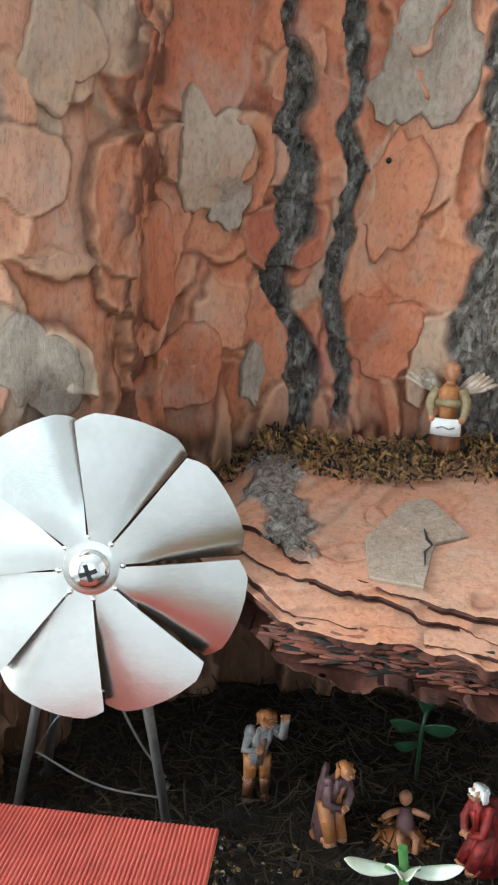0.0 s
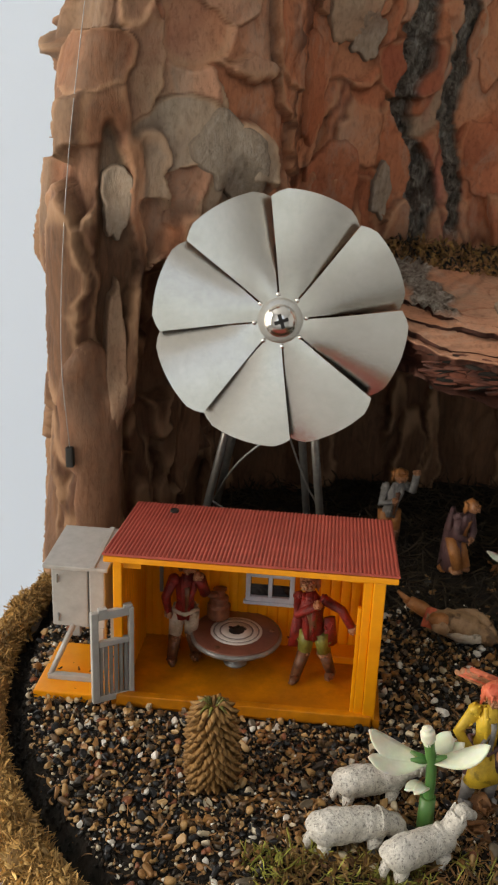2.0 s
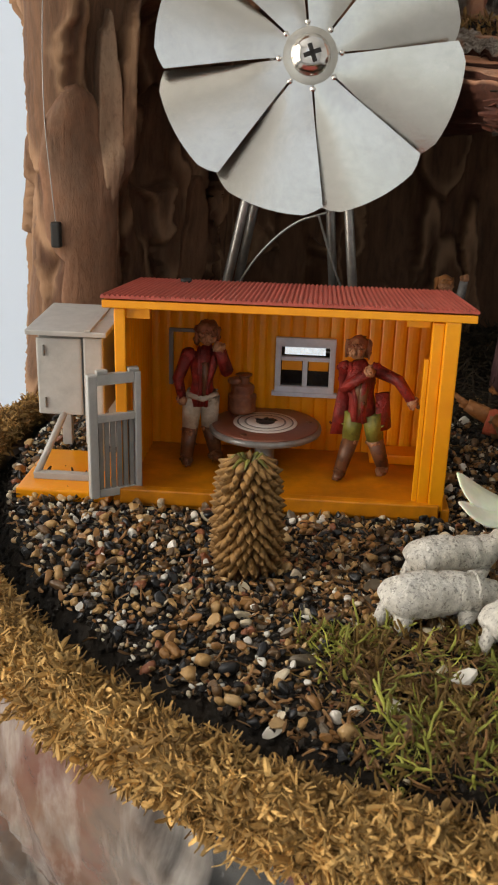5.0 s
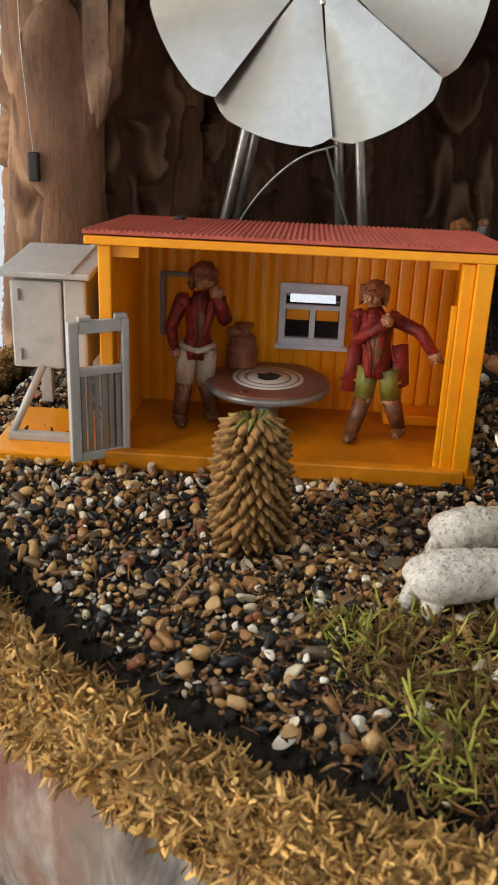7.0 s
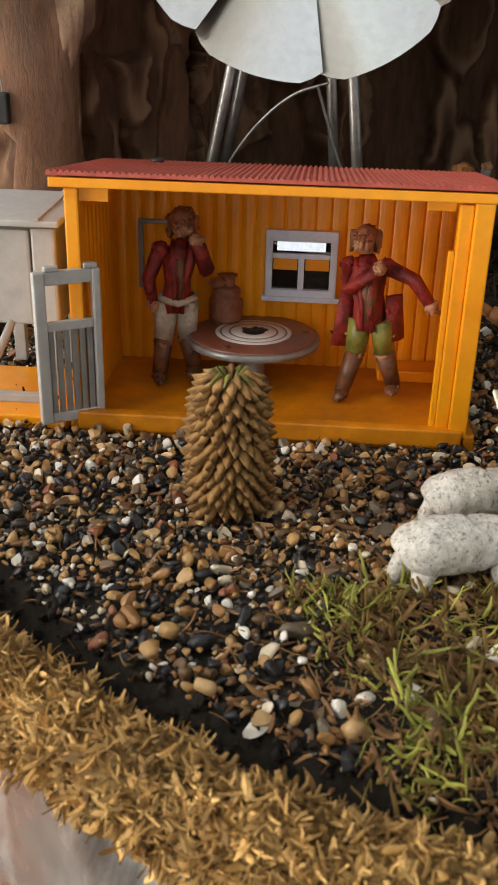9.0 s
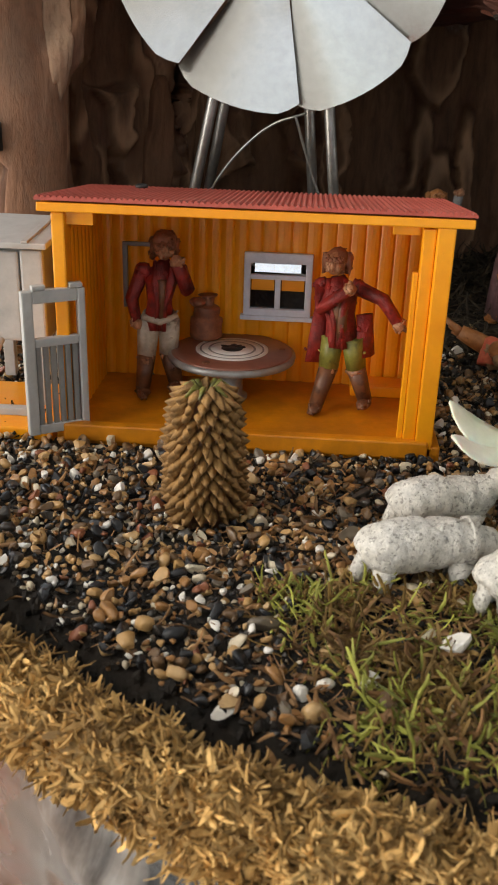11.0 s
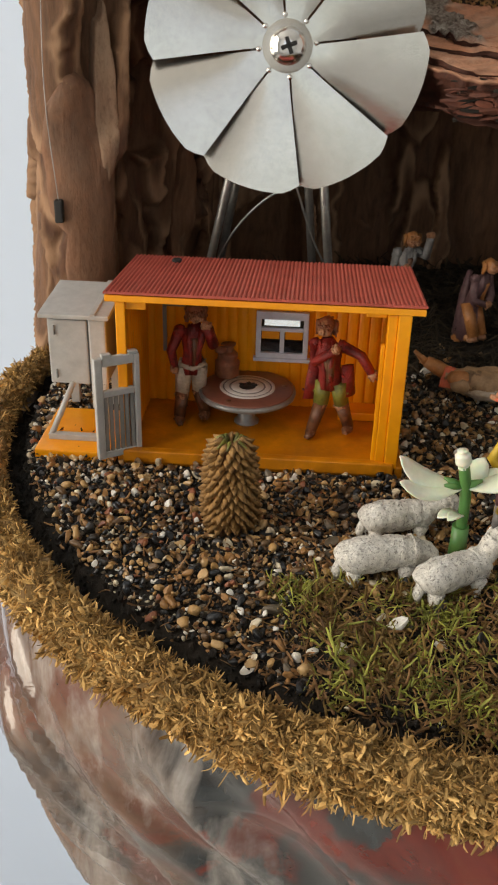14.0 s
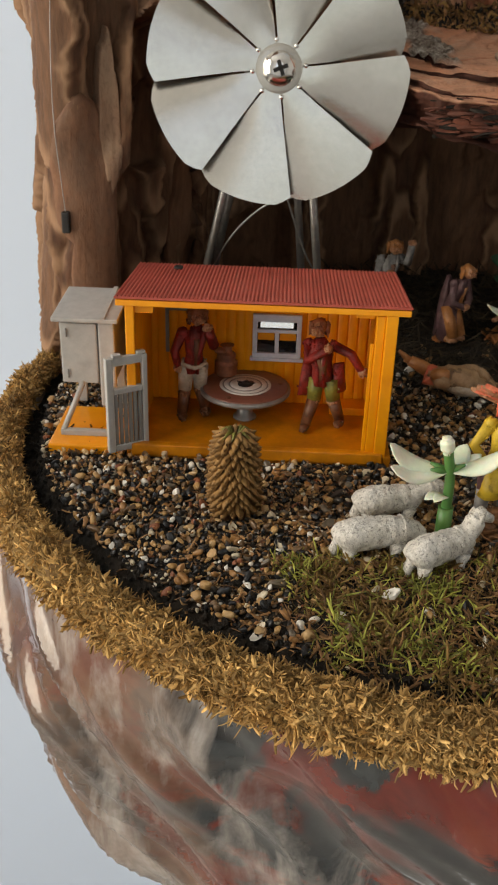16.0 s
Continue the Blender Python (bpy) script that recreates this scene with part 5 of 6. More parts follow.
figurine("kneeling_figurine", 1.58, 2.25, 0.04, 40, 0.74, "kneeling figurine in a plum cloak and ochre skirt", [PLUM, ORANGE, SKIN, ORANGE, ORANGE], [((-0.07, -0.16, 0.12), (-0.07, 0.1, 0.0)), ((0.07, -0.16, 0.12), (0.07, 0.1, 0.0))],
         [(-1, (-0.14, -0.14, 0.56), (0.0, -0.22, 0.5)), (1, (0.14, -0.14, 0.56), (0.02, -0.22, 0.5))], lean=(0.0, -0.18), extra=cloak, skirt=0.24)
figurine("kneeling_figurine", 2.66, 2.1, 0.04, -60, 0.74, "kneeling figurine with a white veil and red skirt", [RED, RED, SKIN, WHITE, RED], [((-0.07, -0.16, 0.12), (-0.07, 0.1, 0.0)), ((0.07, -0.16, 0.12), (0.07, 0.1, 0.0))],
         [(-1, (-0.14, -0.14, 0.56), (0.0, -0.22, 0.5)), (1, (0.14, -0.14, 0.56), (0.02, -0.22, 0.5))], lean=(0.0, -0.12), extra=cloak, skirt=0.24)


def make_cradle():
    """A tiny lying doll in a bed of straw."""
    bm = bmesh.new()
    rnd = random.Random(8)
    blob(bm, (0, 0, 0.08), (0.2, 0.16, 0.1), 1, rough=0.05, freq=12)
    for k in range(40):
        a, r = rnd.uniform(0, 6.28), rnd.uniform(0.08, 0.2)
        p = Vector((r * math.cos(a), r * math.sin(a), rnd.uniform(0.08, 0.16)))
        q = p + Vector((rnd.uniform(-0.09, 0.09), rnd.uniform(-0.09, 0.09), rnd.uniform(-0.02, 0.05)))
        tube(bm, [p, q], 0.012, 5, 1)
    tube(bm, [(0, -0.06, 0.17), (0, 0.0, 0.24), (0, 0.05, 0.32)], [0.05, 0.065, 0.05], 10, 2)
    blob(bm, (0, 0.06, 0.4), (0.05, 0.05, 0.06), 0)
    for s in (-1, 1):
        tube(bm, [(s * 0.05, 0.03, 0.31), (s * 0.12, 0.0, 0.31), (s * 0.17, -0.03, 0.3)], [0.025, 0.022, 0.02], 8, 0)
        tube(bm, [(s * 0.03, -0.05, 0.19), (s * 0.06, -0.14, 0.2), (s * 0.04, -0.19, 0.12)], [0.035, 0.03, 0.022], 8, 0)
    wrinkle(bm, 7, 80, 0.4)
    ob = part("cradle_figurine", bm, [SKIN, ORANGE, PLUM], None, smooth=True)
    ob.matrix_world = pose(2.15 * U, 2.36 * U, -0.06 * U, 0, 0, 8)
    return tagged(ob, "tiny doll on a russet bed of painted straw", "figurine")


make_cradle()


def make_lying():
    bm = bmesh.new()
    tube(bm, smooth3([(0.12, 0, 0.14), (0.3, -0.02, 0.17), (0.5, -0.02, 0.13), (0.62, 0, 0.1)]), [0.09] * 8 + [0.11] * 9 + [0.07] * 9 + [0.05] * 3, 12, 0)
    tube(bm, [(0.12, -0.06, 0.1), (0.13, 0.0, 0.2), (0.14, 0.07, 0.14)], 0.06, 10, 1)
    tube(bm, [(0.1, 0.02, 0.18), (0.03, 0.03, 0.21), (-0.06, 0.02, 0.25)], [0.055, 0.055, 0.045], 10, 2)
    for k in (-1, 0, 1):
        tube(bm, [(-0.05, 0.02, 0.24), (-0.13 - 0.02 * k, 0.02, 0.28 + 0.035 * k)], [0.03, 0.014], 7, 2)
    blob(bm, (0.22, -0.1, 0.16), (0.075, 0.07, 0.07), 0, rough=0.01)
    blob(bm, (0.2, -0.08, 0.2), (0.085, 0.07, 0.06), 2, rough=0.02, freq=20)
    tube(bm, smooth3([(0.3, 0.06, 0.2), (0.45, 0.08, 0.24), (0.58, 0.02, 0.16), (0.62, -0.04, 0.08)]), 0.042, 9, 0)
    blob(bm, (0.4, -0.1, 0.12), (0.14, 0.05, 0.05), 3, rough=0.03, freq=22)
    wrinkle(bm, 5, 130, 0.6)
    ob = part("lying_figurine", bm, [TAN, CORAL, ORANGE, OFFWHITE], None, smooth=True)
    ob.matrix_world = pose(1.2 * U, 1.27 * U, -0.01 * U, 0, 0, -16)
    return tagged(ob, "ochre figurine lying on the gravel with a raised hand", "figurine")


make_lying()


def make_sitter():
    bm = bmesh.new()
    tube(bm, smooth3([(0.05, 0.1, 0.08), (0.0, 0.0, 0.3), (0.0, -0.1, 0.02)]), 0.06, 10, 0)
    tube(bm, smooth3([(0.16, 0.12, 0.08), (0.1, 0.0, 0.28), (0.14, -0.12, 0.02)]), 0.055, 10, 0)
    blob(bm, (0.16, -0.16, 0.04), (0.05, 0.09, 0.04), 1)
    blob(bm, (0.0, -0.14, 0.04), (0.05, 0.09, 0.04), 1)
    tube(bm, [(0.12, 0.12, 0.06), (0.22, 0.2, 0.16), (0.34, 0.26, 0.2)], [0.1, 0.11, 0.08], 12, 0)
    blob(bm, (0.44, 0.28, 0.22), 0.07, 2)
    wrinkle(bm, 6, 80, 0.5)
    ob = part("resting_figurine", bm, [SLATE, BROWN, SKIN], None, smooth=True)
    ob.matrix_world = pose(1.95 * U, 1.1 * U, 0.0, 0, 0, 10)
    return tagged(ob, "grey figurine resting on the ground with bent knees", "figurine")


make_sitter()


def make_angel():
    bm = bmesh.new()
    lathe(bm, [(0.105, 0.0), (0.11, 0.04), (0.1, 0.14), (0.095, 0.22)], 18, mat=3)
    tube(bm, [(0, 0, 0.18), (0, 0, 0.26), (0, 0, 0.34), (0, 0, 0.42), (0, 0, 0.47)], [0.085, 0.07, 0.075, 0.085, 0.035], 16, 0, squash=0.75)
    tube(bm, [(-0.075, -0.045, 0.34), (0, -0.075, 0.345), (0.075, -0.045, 0.34)], 0.03, 10, 5)
    blob(bm, (0, -0.01, 0.535), (0.052, 0.055, 0.065), 1)
    blob(bm, (0, 0.012, 0.56), (0.062, 0.062, 0.055), 1, rough=0.01, freq=25)
    tube(bm, [(0, -0.04, 0.46), (0, -0.005, 0.5)], 0.03, 10, 1)
    for s in (-1, 1):
        tube(bm, smooth3([(s * 0.08, 0, 0.43), (s * 0.125, -0.02, 0.33), (s * 0.105, -0.09, 0.25)]), [0.034] * 15 + [0.025] * 8, 10, 5)
        blob(bm, (s * 0.1, -0.095, 0.24), 0.026, 1)
        for k in range(5):  # feathered wing, raised outwards
            a = radians(18 + 9 * k)
            tip = Vector((s * (0.07 + (0.25 - 0.016 * k) * math.cos(a)), 0.09, 0.39 + (0.25 - 0.016 * k) * math.sin(a)))
            root = Vector((s * 0.05, 0.05, 0.39))
            tube(bm, [root, root.lerp(tip, 0.6), tip], [0.026, 0.036, 0.01], 7, 2, squash=0.4)
    # white cloth held in front, with a grey mark on it
    n = 10
    front = [(-0.1 + 0.2 * i / n, -0.1 - 0.025 * math.sin(math.pi * i / n)) for i in range(n + 1)]
    slab(bm, front + [(x, y + 0.02) for x, y in front[::-1]], 0.13, 0.245, mat=4, top=front + [(x, y + 0.02) for x, y in front[::-1]])
    tube(bm, [(-0.06, -0.123, 0.18), (-0.02, -0.127, 0.195), (0.02, -0.127, 0.18), (0.06, -0.123, 0.192)], 0.006, 5, 6)
    ob = part("angel_figurine", bm, [ORANGE, SKIN, OFFWHITE, BROWN, WHITE, OLIVE_GREY, SLATE], None, smooth=True)
    ob.matrix_world = pose(2.26 * U, 3.56 * U, 2.66 * U, 0, 0, -8) @ Matrix.Scale(1.12, 4)
    return tagged(ob, "painted winged figurine holding a white cloth on the bark shelf", "figurine")


OLIVE_GREY = material("olive_grey_paint", (0.22, 0.17, 0.08), 0.5, second=(0.36, 0.28, 0.15), scale=9, fine=18, amount=0.8)
make_angel()


# ---- sheep ----
def make_sheep(x, y, rz, size, label, head_up):
    bm = bmesh.new()
    spine = smooth3([(-0.27, 0, 0.2), (-0.2, 0, 0.27), (0.0, 0, 0.27), (0.17, 0, 0.27), (0.27, 0, 0.25)])
    n = len(spine)
    rad = [0.128 * (1 - 0.75 * abs(2 * i / (n - 1) - 1) ** 5) * (0.94 + 0.08 * math.sin(6 * i / n)) for i in range(n)]
    tube(bm, spine, rad, 22, 0)
    if head_up == "up":
        tube(bm, smooth3([(0.2, 0, 0.28), (0.3, 0, 0.36), (0.34, 0, 0.45)]), [0.11] * 6 + [0.085] * 8 + [0.07] * 5, 14, 0)
        hd, nose = Vector((0.36, 0, 0.47)), Vector((0.46, -0.02, 0.41))
    elif head_up == "level":
        tube(bm, smooth3([(0.2, 0, 0.28), (0.32, 0, 0.34), (0.42, 0, 0.37)]), [0.1] * 6 + [0.08] * 8 + [0.065] * 5, 14, 0)
        hd, nose = Vector((0.44, 0, 0.36)), Vector((0.5, -0.03, 0.27))
    else:
        tube(bm, smooth3([(0.2, 0, 0.27), (0.32, 0, 0.24), (0.38, 0, 0.16)]), [0.11] * 6 + [0.085] * 8 + [0.06] * 5, 14, 0)
        hd, nose = Vector((0.4, 0, 0.13)), Vector((0.44, -0.01, 0.05))
    blob(bm, hd, (0.062, 0.055, 0.062), 0)
    tube(bm, [hd, nose], [0.055, 0.036], 12, 0)
    blob(bm, nose, 0.036, 0)
    for s in (-1, 1):
        blob(bm, hd + Vector((-0.03, s * 0.06, -0.015)), (0.022, 0.018, 0.055), 0, turn=(0, 20, 0))
    for lx, ly in ((-0.2, -0.07), (-0.2, 0.07), (0.17, -0.07), (0.17, 0.07)):
        tube(bm, [(lx, ly, 0.2), (lx - 0.01, ly, 0.1), (lx + 0.01, ly, -0.03)], [0.06, 0.04, 0.034], 9, 0)
    tube(bm, [(-0.27, 0, 0.24), (-0.31, 0, 0.16), (-0.3, 0, 0.1)], [0.04, 0.035, 0.02], 8, 0)
    for v in bm.verts:
        d = noise.noise(v.co * 18) * 0.014 + 0.02 * (0.4 - abs(noise.noise(Vector((v.co.x * 22, v.co.y * 22, v.co.z * 11)))) * 1.4)
        v.co += (v.co - Vector((v.co.x, 0, 0.2))).normalized() * d
    bmesh.ops.scale(bm, vec=(size,) * 3, verts=bm.verts)
    ob = part("sheep_figurine", bm, WOOL, None, smooth=True)
    ob.matrix_world = pose(x * U, y * U, -0.055 * U, 0, 0, rz)
    return tagged(ob, label, "sheep figurine", "sheep on the moss")


make_sheep(0.7, -1.08, 16, 0.76, "off-white toy sheep grazing with lowered head", "down")
make_sheep(1.07, -1.18, 32, 0.72, "off-white toy sheep with raised head beside the moss", "up")
make_sheep(0.82, -0.68, 16, 0.71, "off-white toy sheep standing on brown litter", "level")


# ---- upright cone ----
def make_cone():
    cone = thing("larch_cone", -0.12, -0.66, 0.0, label="upright brown cone with rows of overlapping scales", category="cone")
    bm = bmesh.new()
    lathe(bm, [(0.1, -0.03), (0.114, 0.05), (0.114, 0.2), (0.1, 0.36), (0.085, 0.44), (0.03, 0.46)], 24)
    part("core", bm, BROWN, cone)
    rnd = random.Random(3)

    def scale(r, w, t, h):
        rows = [(0.0, 0.0, 0.3), (0.3, 0.014, 0.9), (0.6, 0.03, 1.0), (0.85, 0.046, 0.6), (1.05, 0.058, 0.1)]
        verts, faces = [], []
        for q, out, wid in rows:
            for side in (-1, 0, 1):
                verts.append((side * w * wid, -(out * t / 0.038 + 0.25 * w * (side == 0)), h * (0.45 - q)))
            verts.append((0, 0.012, h * (0.45 - q)))
        for i in range(len(rows) - 1):
            a, b = 4 * i, 4 * i + 4
            faces += [(a, a + 1, b + 1, b), (a + 1, a + 2, b + 2, b + 1), (a + 2, a + 3, b + 3, b + 2), (a + 3, a, b, b + 3)]
        faces += [(0, 3, 2, 1), (16, 17, 18, 19)]
        return verts, faces

    verts, faces = scale(0, 0.021, 0.022, 0.074)
    first = link_mesh("scale", verts, faces, CONE, cone)
    me = first.data
    rows = 17
    count = 0
    for i in range(rows):
        q = i / (rows - 1)
        z = 0.03 + 0.43 * q
        r = 0.124 * (1 - 0.06 * q - 0.24 * q**4) * (0.88 + 0.12 * min(1, i / 2))
        m = round(2 * math.pi * r / 0.043)
        for k in range(m):
            a = 2 * math.pi * (k + 0.5 * (i % 2)) / m + rnd.uniform(-0.05, 0.05)
            ob = first if count == 0 else new("scale", me)
            ob.parent = cone
            sc = rnd.uniform(0.85, 1.15)
            ob.matrix_local = (pose(r * U * math.cos(a), r * U * math.sin(a), (z + rnd.uniform(-0.008, 0.008)) * U, 0, 0, math.degrees(a) + 90)
                               @ pose(0, 0, 0, rnd.uniform(-48, -24) - 10 * q**4, rnd.uniform(-8, 8), 0) @ Matrix.Scale(sc, 4))
            count += 1
    for k in range(11):  # frayed greenish crown
        bm = bmesh.new()
        a = 2 * math.pi * k / 11
        tube(bm, [(0.02 * math.cos(a), 0.02 * math.sin(a), 0.45), (0.06 * math.cos(a), 0.06 * math.sin(a), 0.485), (0.105 * math.cos(a), 0.105 * math.sin(a), 0.465)], [0.014, 0.02, 0.006], 6, squash=0.5)
        part("crown_scale", bm, OLIVE if k % 3 else CONE, cone)
    cone.matrix_world = cone.matrix_world @ Matrix.Diagonal((1, 1, 1.13, 1))
    return cone


make_cone()


# ---- flowers ----
def leaf_mesh(bm, base, tip, side, width, bend, mat=0, notch=False):
    """A blade with a midrib fold and thickness."""
    base, tip, side = Vector(base), Vector(tip), Vector(side).normalized()
    axis = tip - base
    up = axis.cross(side).normalized()
    n = 10
    rows = []
    for i in range(n + 1):
        q = i / n
        w = width * (math.sin(math.pi * min(1, q * 0.9 + 0.08)) ** 0.75) * (0.6 + 0.6 * q)
        if i == n:
            w *= 0.35
        c = base + axis * q + up * bend * math.sin(math.pi * q)
        rows.append([c + side * w * s + up * (0.18 * w * abs(s)) for s in (-1, -0.5, 0, 0.5, 1)])
    top = [[bm.verts.new(p) for p in r] for r in rows]
    low = [[bm.verts.new(p - up * 0.008) for p in r] for r in rows]
    for i in range(n):
        for j in range(4):
            f = bm.faces.new((top[i][j], top[i][j + 1], top[i + 1][j + 1], top[i + 1][j]))
            g = bm.faces.new((low[i][j], low[i + 1][j], low[i + 1][j + 1], low[i][j + 1]))
            f.material_index = g.material_index = mat
            f.smooth = g.smooth = True
        for j in (0, 4):
            f = bm.faces.new((top[i][j], top[i + 1][j], low[i + 1][j], low[i][j]))
            f.material_index = mat
    for i in (0, n):
        for j in range(4):
            f = bm.faces.new((top[i][j], top[i][j + 1], low[i][j + 1], low[i][j]))
            f.material_index = mat
    return bm


def make_flower(x, y, rz, high, label, leaves, lower, bud):
    fl = thing("artificial_flower", x, y, 0.0, rz, label, "flower")
    bm = bmesh.new()
    tube(bm, [(0, 0, -0.04), (0, 0, 0.18 * high / 0.55)], [0.048, 0.045], 14)
    part("sleeve", bm, STEM, fl, "thick green stem sleeve")
    bm = bmesh.new()
    tube(bm, smooth3([(0, 0, 0.15), (0.005, 0, high * 0.6), (-0.03, 0, high * 0.86)]), 0.03, 12)
    part("stem", bm, STEM, fl)
    for (dx, dy, dz), w, bend in leaves:
        bm = bmesh.new()
        b = Vector((-0.02, 0, high * 0.68))
        tip = b + Vector((dx, dy, dz))
        leaf_mesh(bm, b, tip, Vector((dx, dy, dz)).cross(Vector((0, -0.35, 1))), w, bend)
        part("petal", bm, PETAL, fl)
        bm = bmesh.new()
        tube(bm, [b, b.lerp(tip, 0.16), b.lerp(tip, 0.3)], [0.022, 0.02, 0.008], 8, squash=0.6)
        part("petal_base", bm, STEM, fl)
    for (dx, dy, dz), w in lower:
        bm = bmesh.new()
        b = Vector((0, 0, high * 0.42))
        leaf_mesh(bm, b, b + Vector((dx, dy, dz)), (-dy, dx, 0), w, 0.02)
        part("lower_petal", bm, PETAL, fl)
    if bud:
        bm = bmesh.new()
        tube(bm, smooth3([(-0.03, 0, high * 0.84), (-0.04, 0, high * 0.92), (-0.05, 0, high * 1.0)]), [0.03] * 6 + [0.042] * 7 + [0.03] * 4 + [0.008] * 2, 12)
        part("bud", bm, PETAL, fl)
    return fl


make_flower(1.13, -0.88, 0, 0.68, "artificial white and green flower on a thick green stem",
            [((-0.34, 0.03, 0.14), 0.078, 0.06), ((-0.34, -0.1, 0.06), 0.07, 0.05), ((0.31, -0.05, 0.17), 0.07, 0.05), ((0.12, 0.14, 0.1), 0.07, 0.03), ((0.2, 0.1, 0.06), 0.06, 0.03)],
            [((-0.14, -0.06, 0.02), 0.045), ((-0.09, -0.1, 0.03), 0.04)], True)
make_flower(2.06, 1.36, 0, 0.92, "artificial flower with white-tipped green petals by the figurines",
            [((-0.36, -0.08, 0.1), 0.055, 0.04), ((0.36, -0.06, 0.12), 0.055, 0.04), ((-0.06, -0.1, 0.1), 0.07, 0.02), ((0.08, -0.1, 0.1), 0.07, 0.02)],
            [((-0.11, -0.06, 0.02), 0.04), ((0.11, -0.05, 0.02), 0.04)], False)


def make_sprig():
    sp = thing("artificial_sprig", 2.27, 2.98, 0.12, label="dark green leafy sprig in the hollow", category="plant")
    bm = bmesh.new()
    tube(bm, [(0, 0, -0.05), (0, 0, 0.4), (0.02, 0, 0.62)], 0.016, 8)
    part("stem", bm, LEAFD, sp)
    for b, tip, w in (((0.02, 0, 0.58), (0.0, -0.06, 0.92), 0.085), ((0, 0, 0.45), (-0.25, -0.06, 0.52), 0.07), ((0, 0, 0.45), (0.25, -0.06, 0.5), 0.07), ((0, 0, 0.3), (-0.2, -0.1, 0.34), 0.06)):
        bm = bmesh.new()
        d = Vector(tip) - Vector(b)
        leaf_mesh(bm, b, tip, d.cross(Vector((0, 1, 0.1))), w, 0.02)
        part("leaf", bm, LEAFD, sp)
    return sp


make_sprig()


# ---- loose matter: gravel, coir, moss, litter ----
def ico(sub=1):
    bm = bmesh.new()
    bmesh.ops.create_icosphere(bm, subdivisions=sub, radius=1.0)
    v = np.array([tuple(q.co) for q in bm.verts])
    f = [tuple(q.index for q in p.verts) for p in bm.faces]
    bm.free()
    return v, f


RNG = np.random.RandomState(12)
ICO_V, ICO_F = ico(2)


def stone_shape(rng):
    """An angular to rounded bit of gravel, about 1 across."""
    v = ICO_V.copy()
    for _ in range(9):
        d = rng.normal(size=3)
        d /= np.linalg.norm(d)
        v -= np.clip(v @ d - rng.uniform(0.42, 0.85), 0, None)[:, None] * d
    v *= 1 + 0.03 * rng.normal(size=(len(v), 1))
    return v * np.array([rng.uniform(0.85, 1.25), rng.uniform(0.65, 0.95), rng.uniform(0.5, 0.8)])


def spin(rng, tilt=0.5):
    a, b, c = rng.uniform(0, 6.283), rng.normal() * tilt, rng.normal() * tilt
    return np.array(Euler((b, c, a)).to_matrix())


def on_gravel(x, y):
    """How likely gravel is at a place."""
    r = np.hypot(x - CX, y - CY)
    if r > 3.06:
        return 0.0
    if -0.92 < x < 0.9 and -0.03 < y < 0.95:
        return 0.0
    if -1.42 < x < -0.9 and 0.02 < y < 0.62:
        return 0.0
    moss = float(ease(0.1, 0.45, x - 0.12 * math.sin(5 * y)) * ease(-1.05, -1.3, y - 0.05 * x))
    p = 1.0 - 0.93 * moss
    if x > 1.0:
        p *= 0.75 if y < 1.3 else 0.25
    if y > 1.6:
        p *= 0.15
    return p


GRAVEL_PART, GRAVEL_STUFF = pebble_material("gravel_single", True), pebble_material("gravel_mass", False)


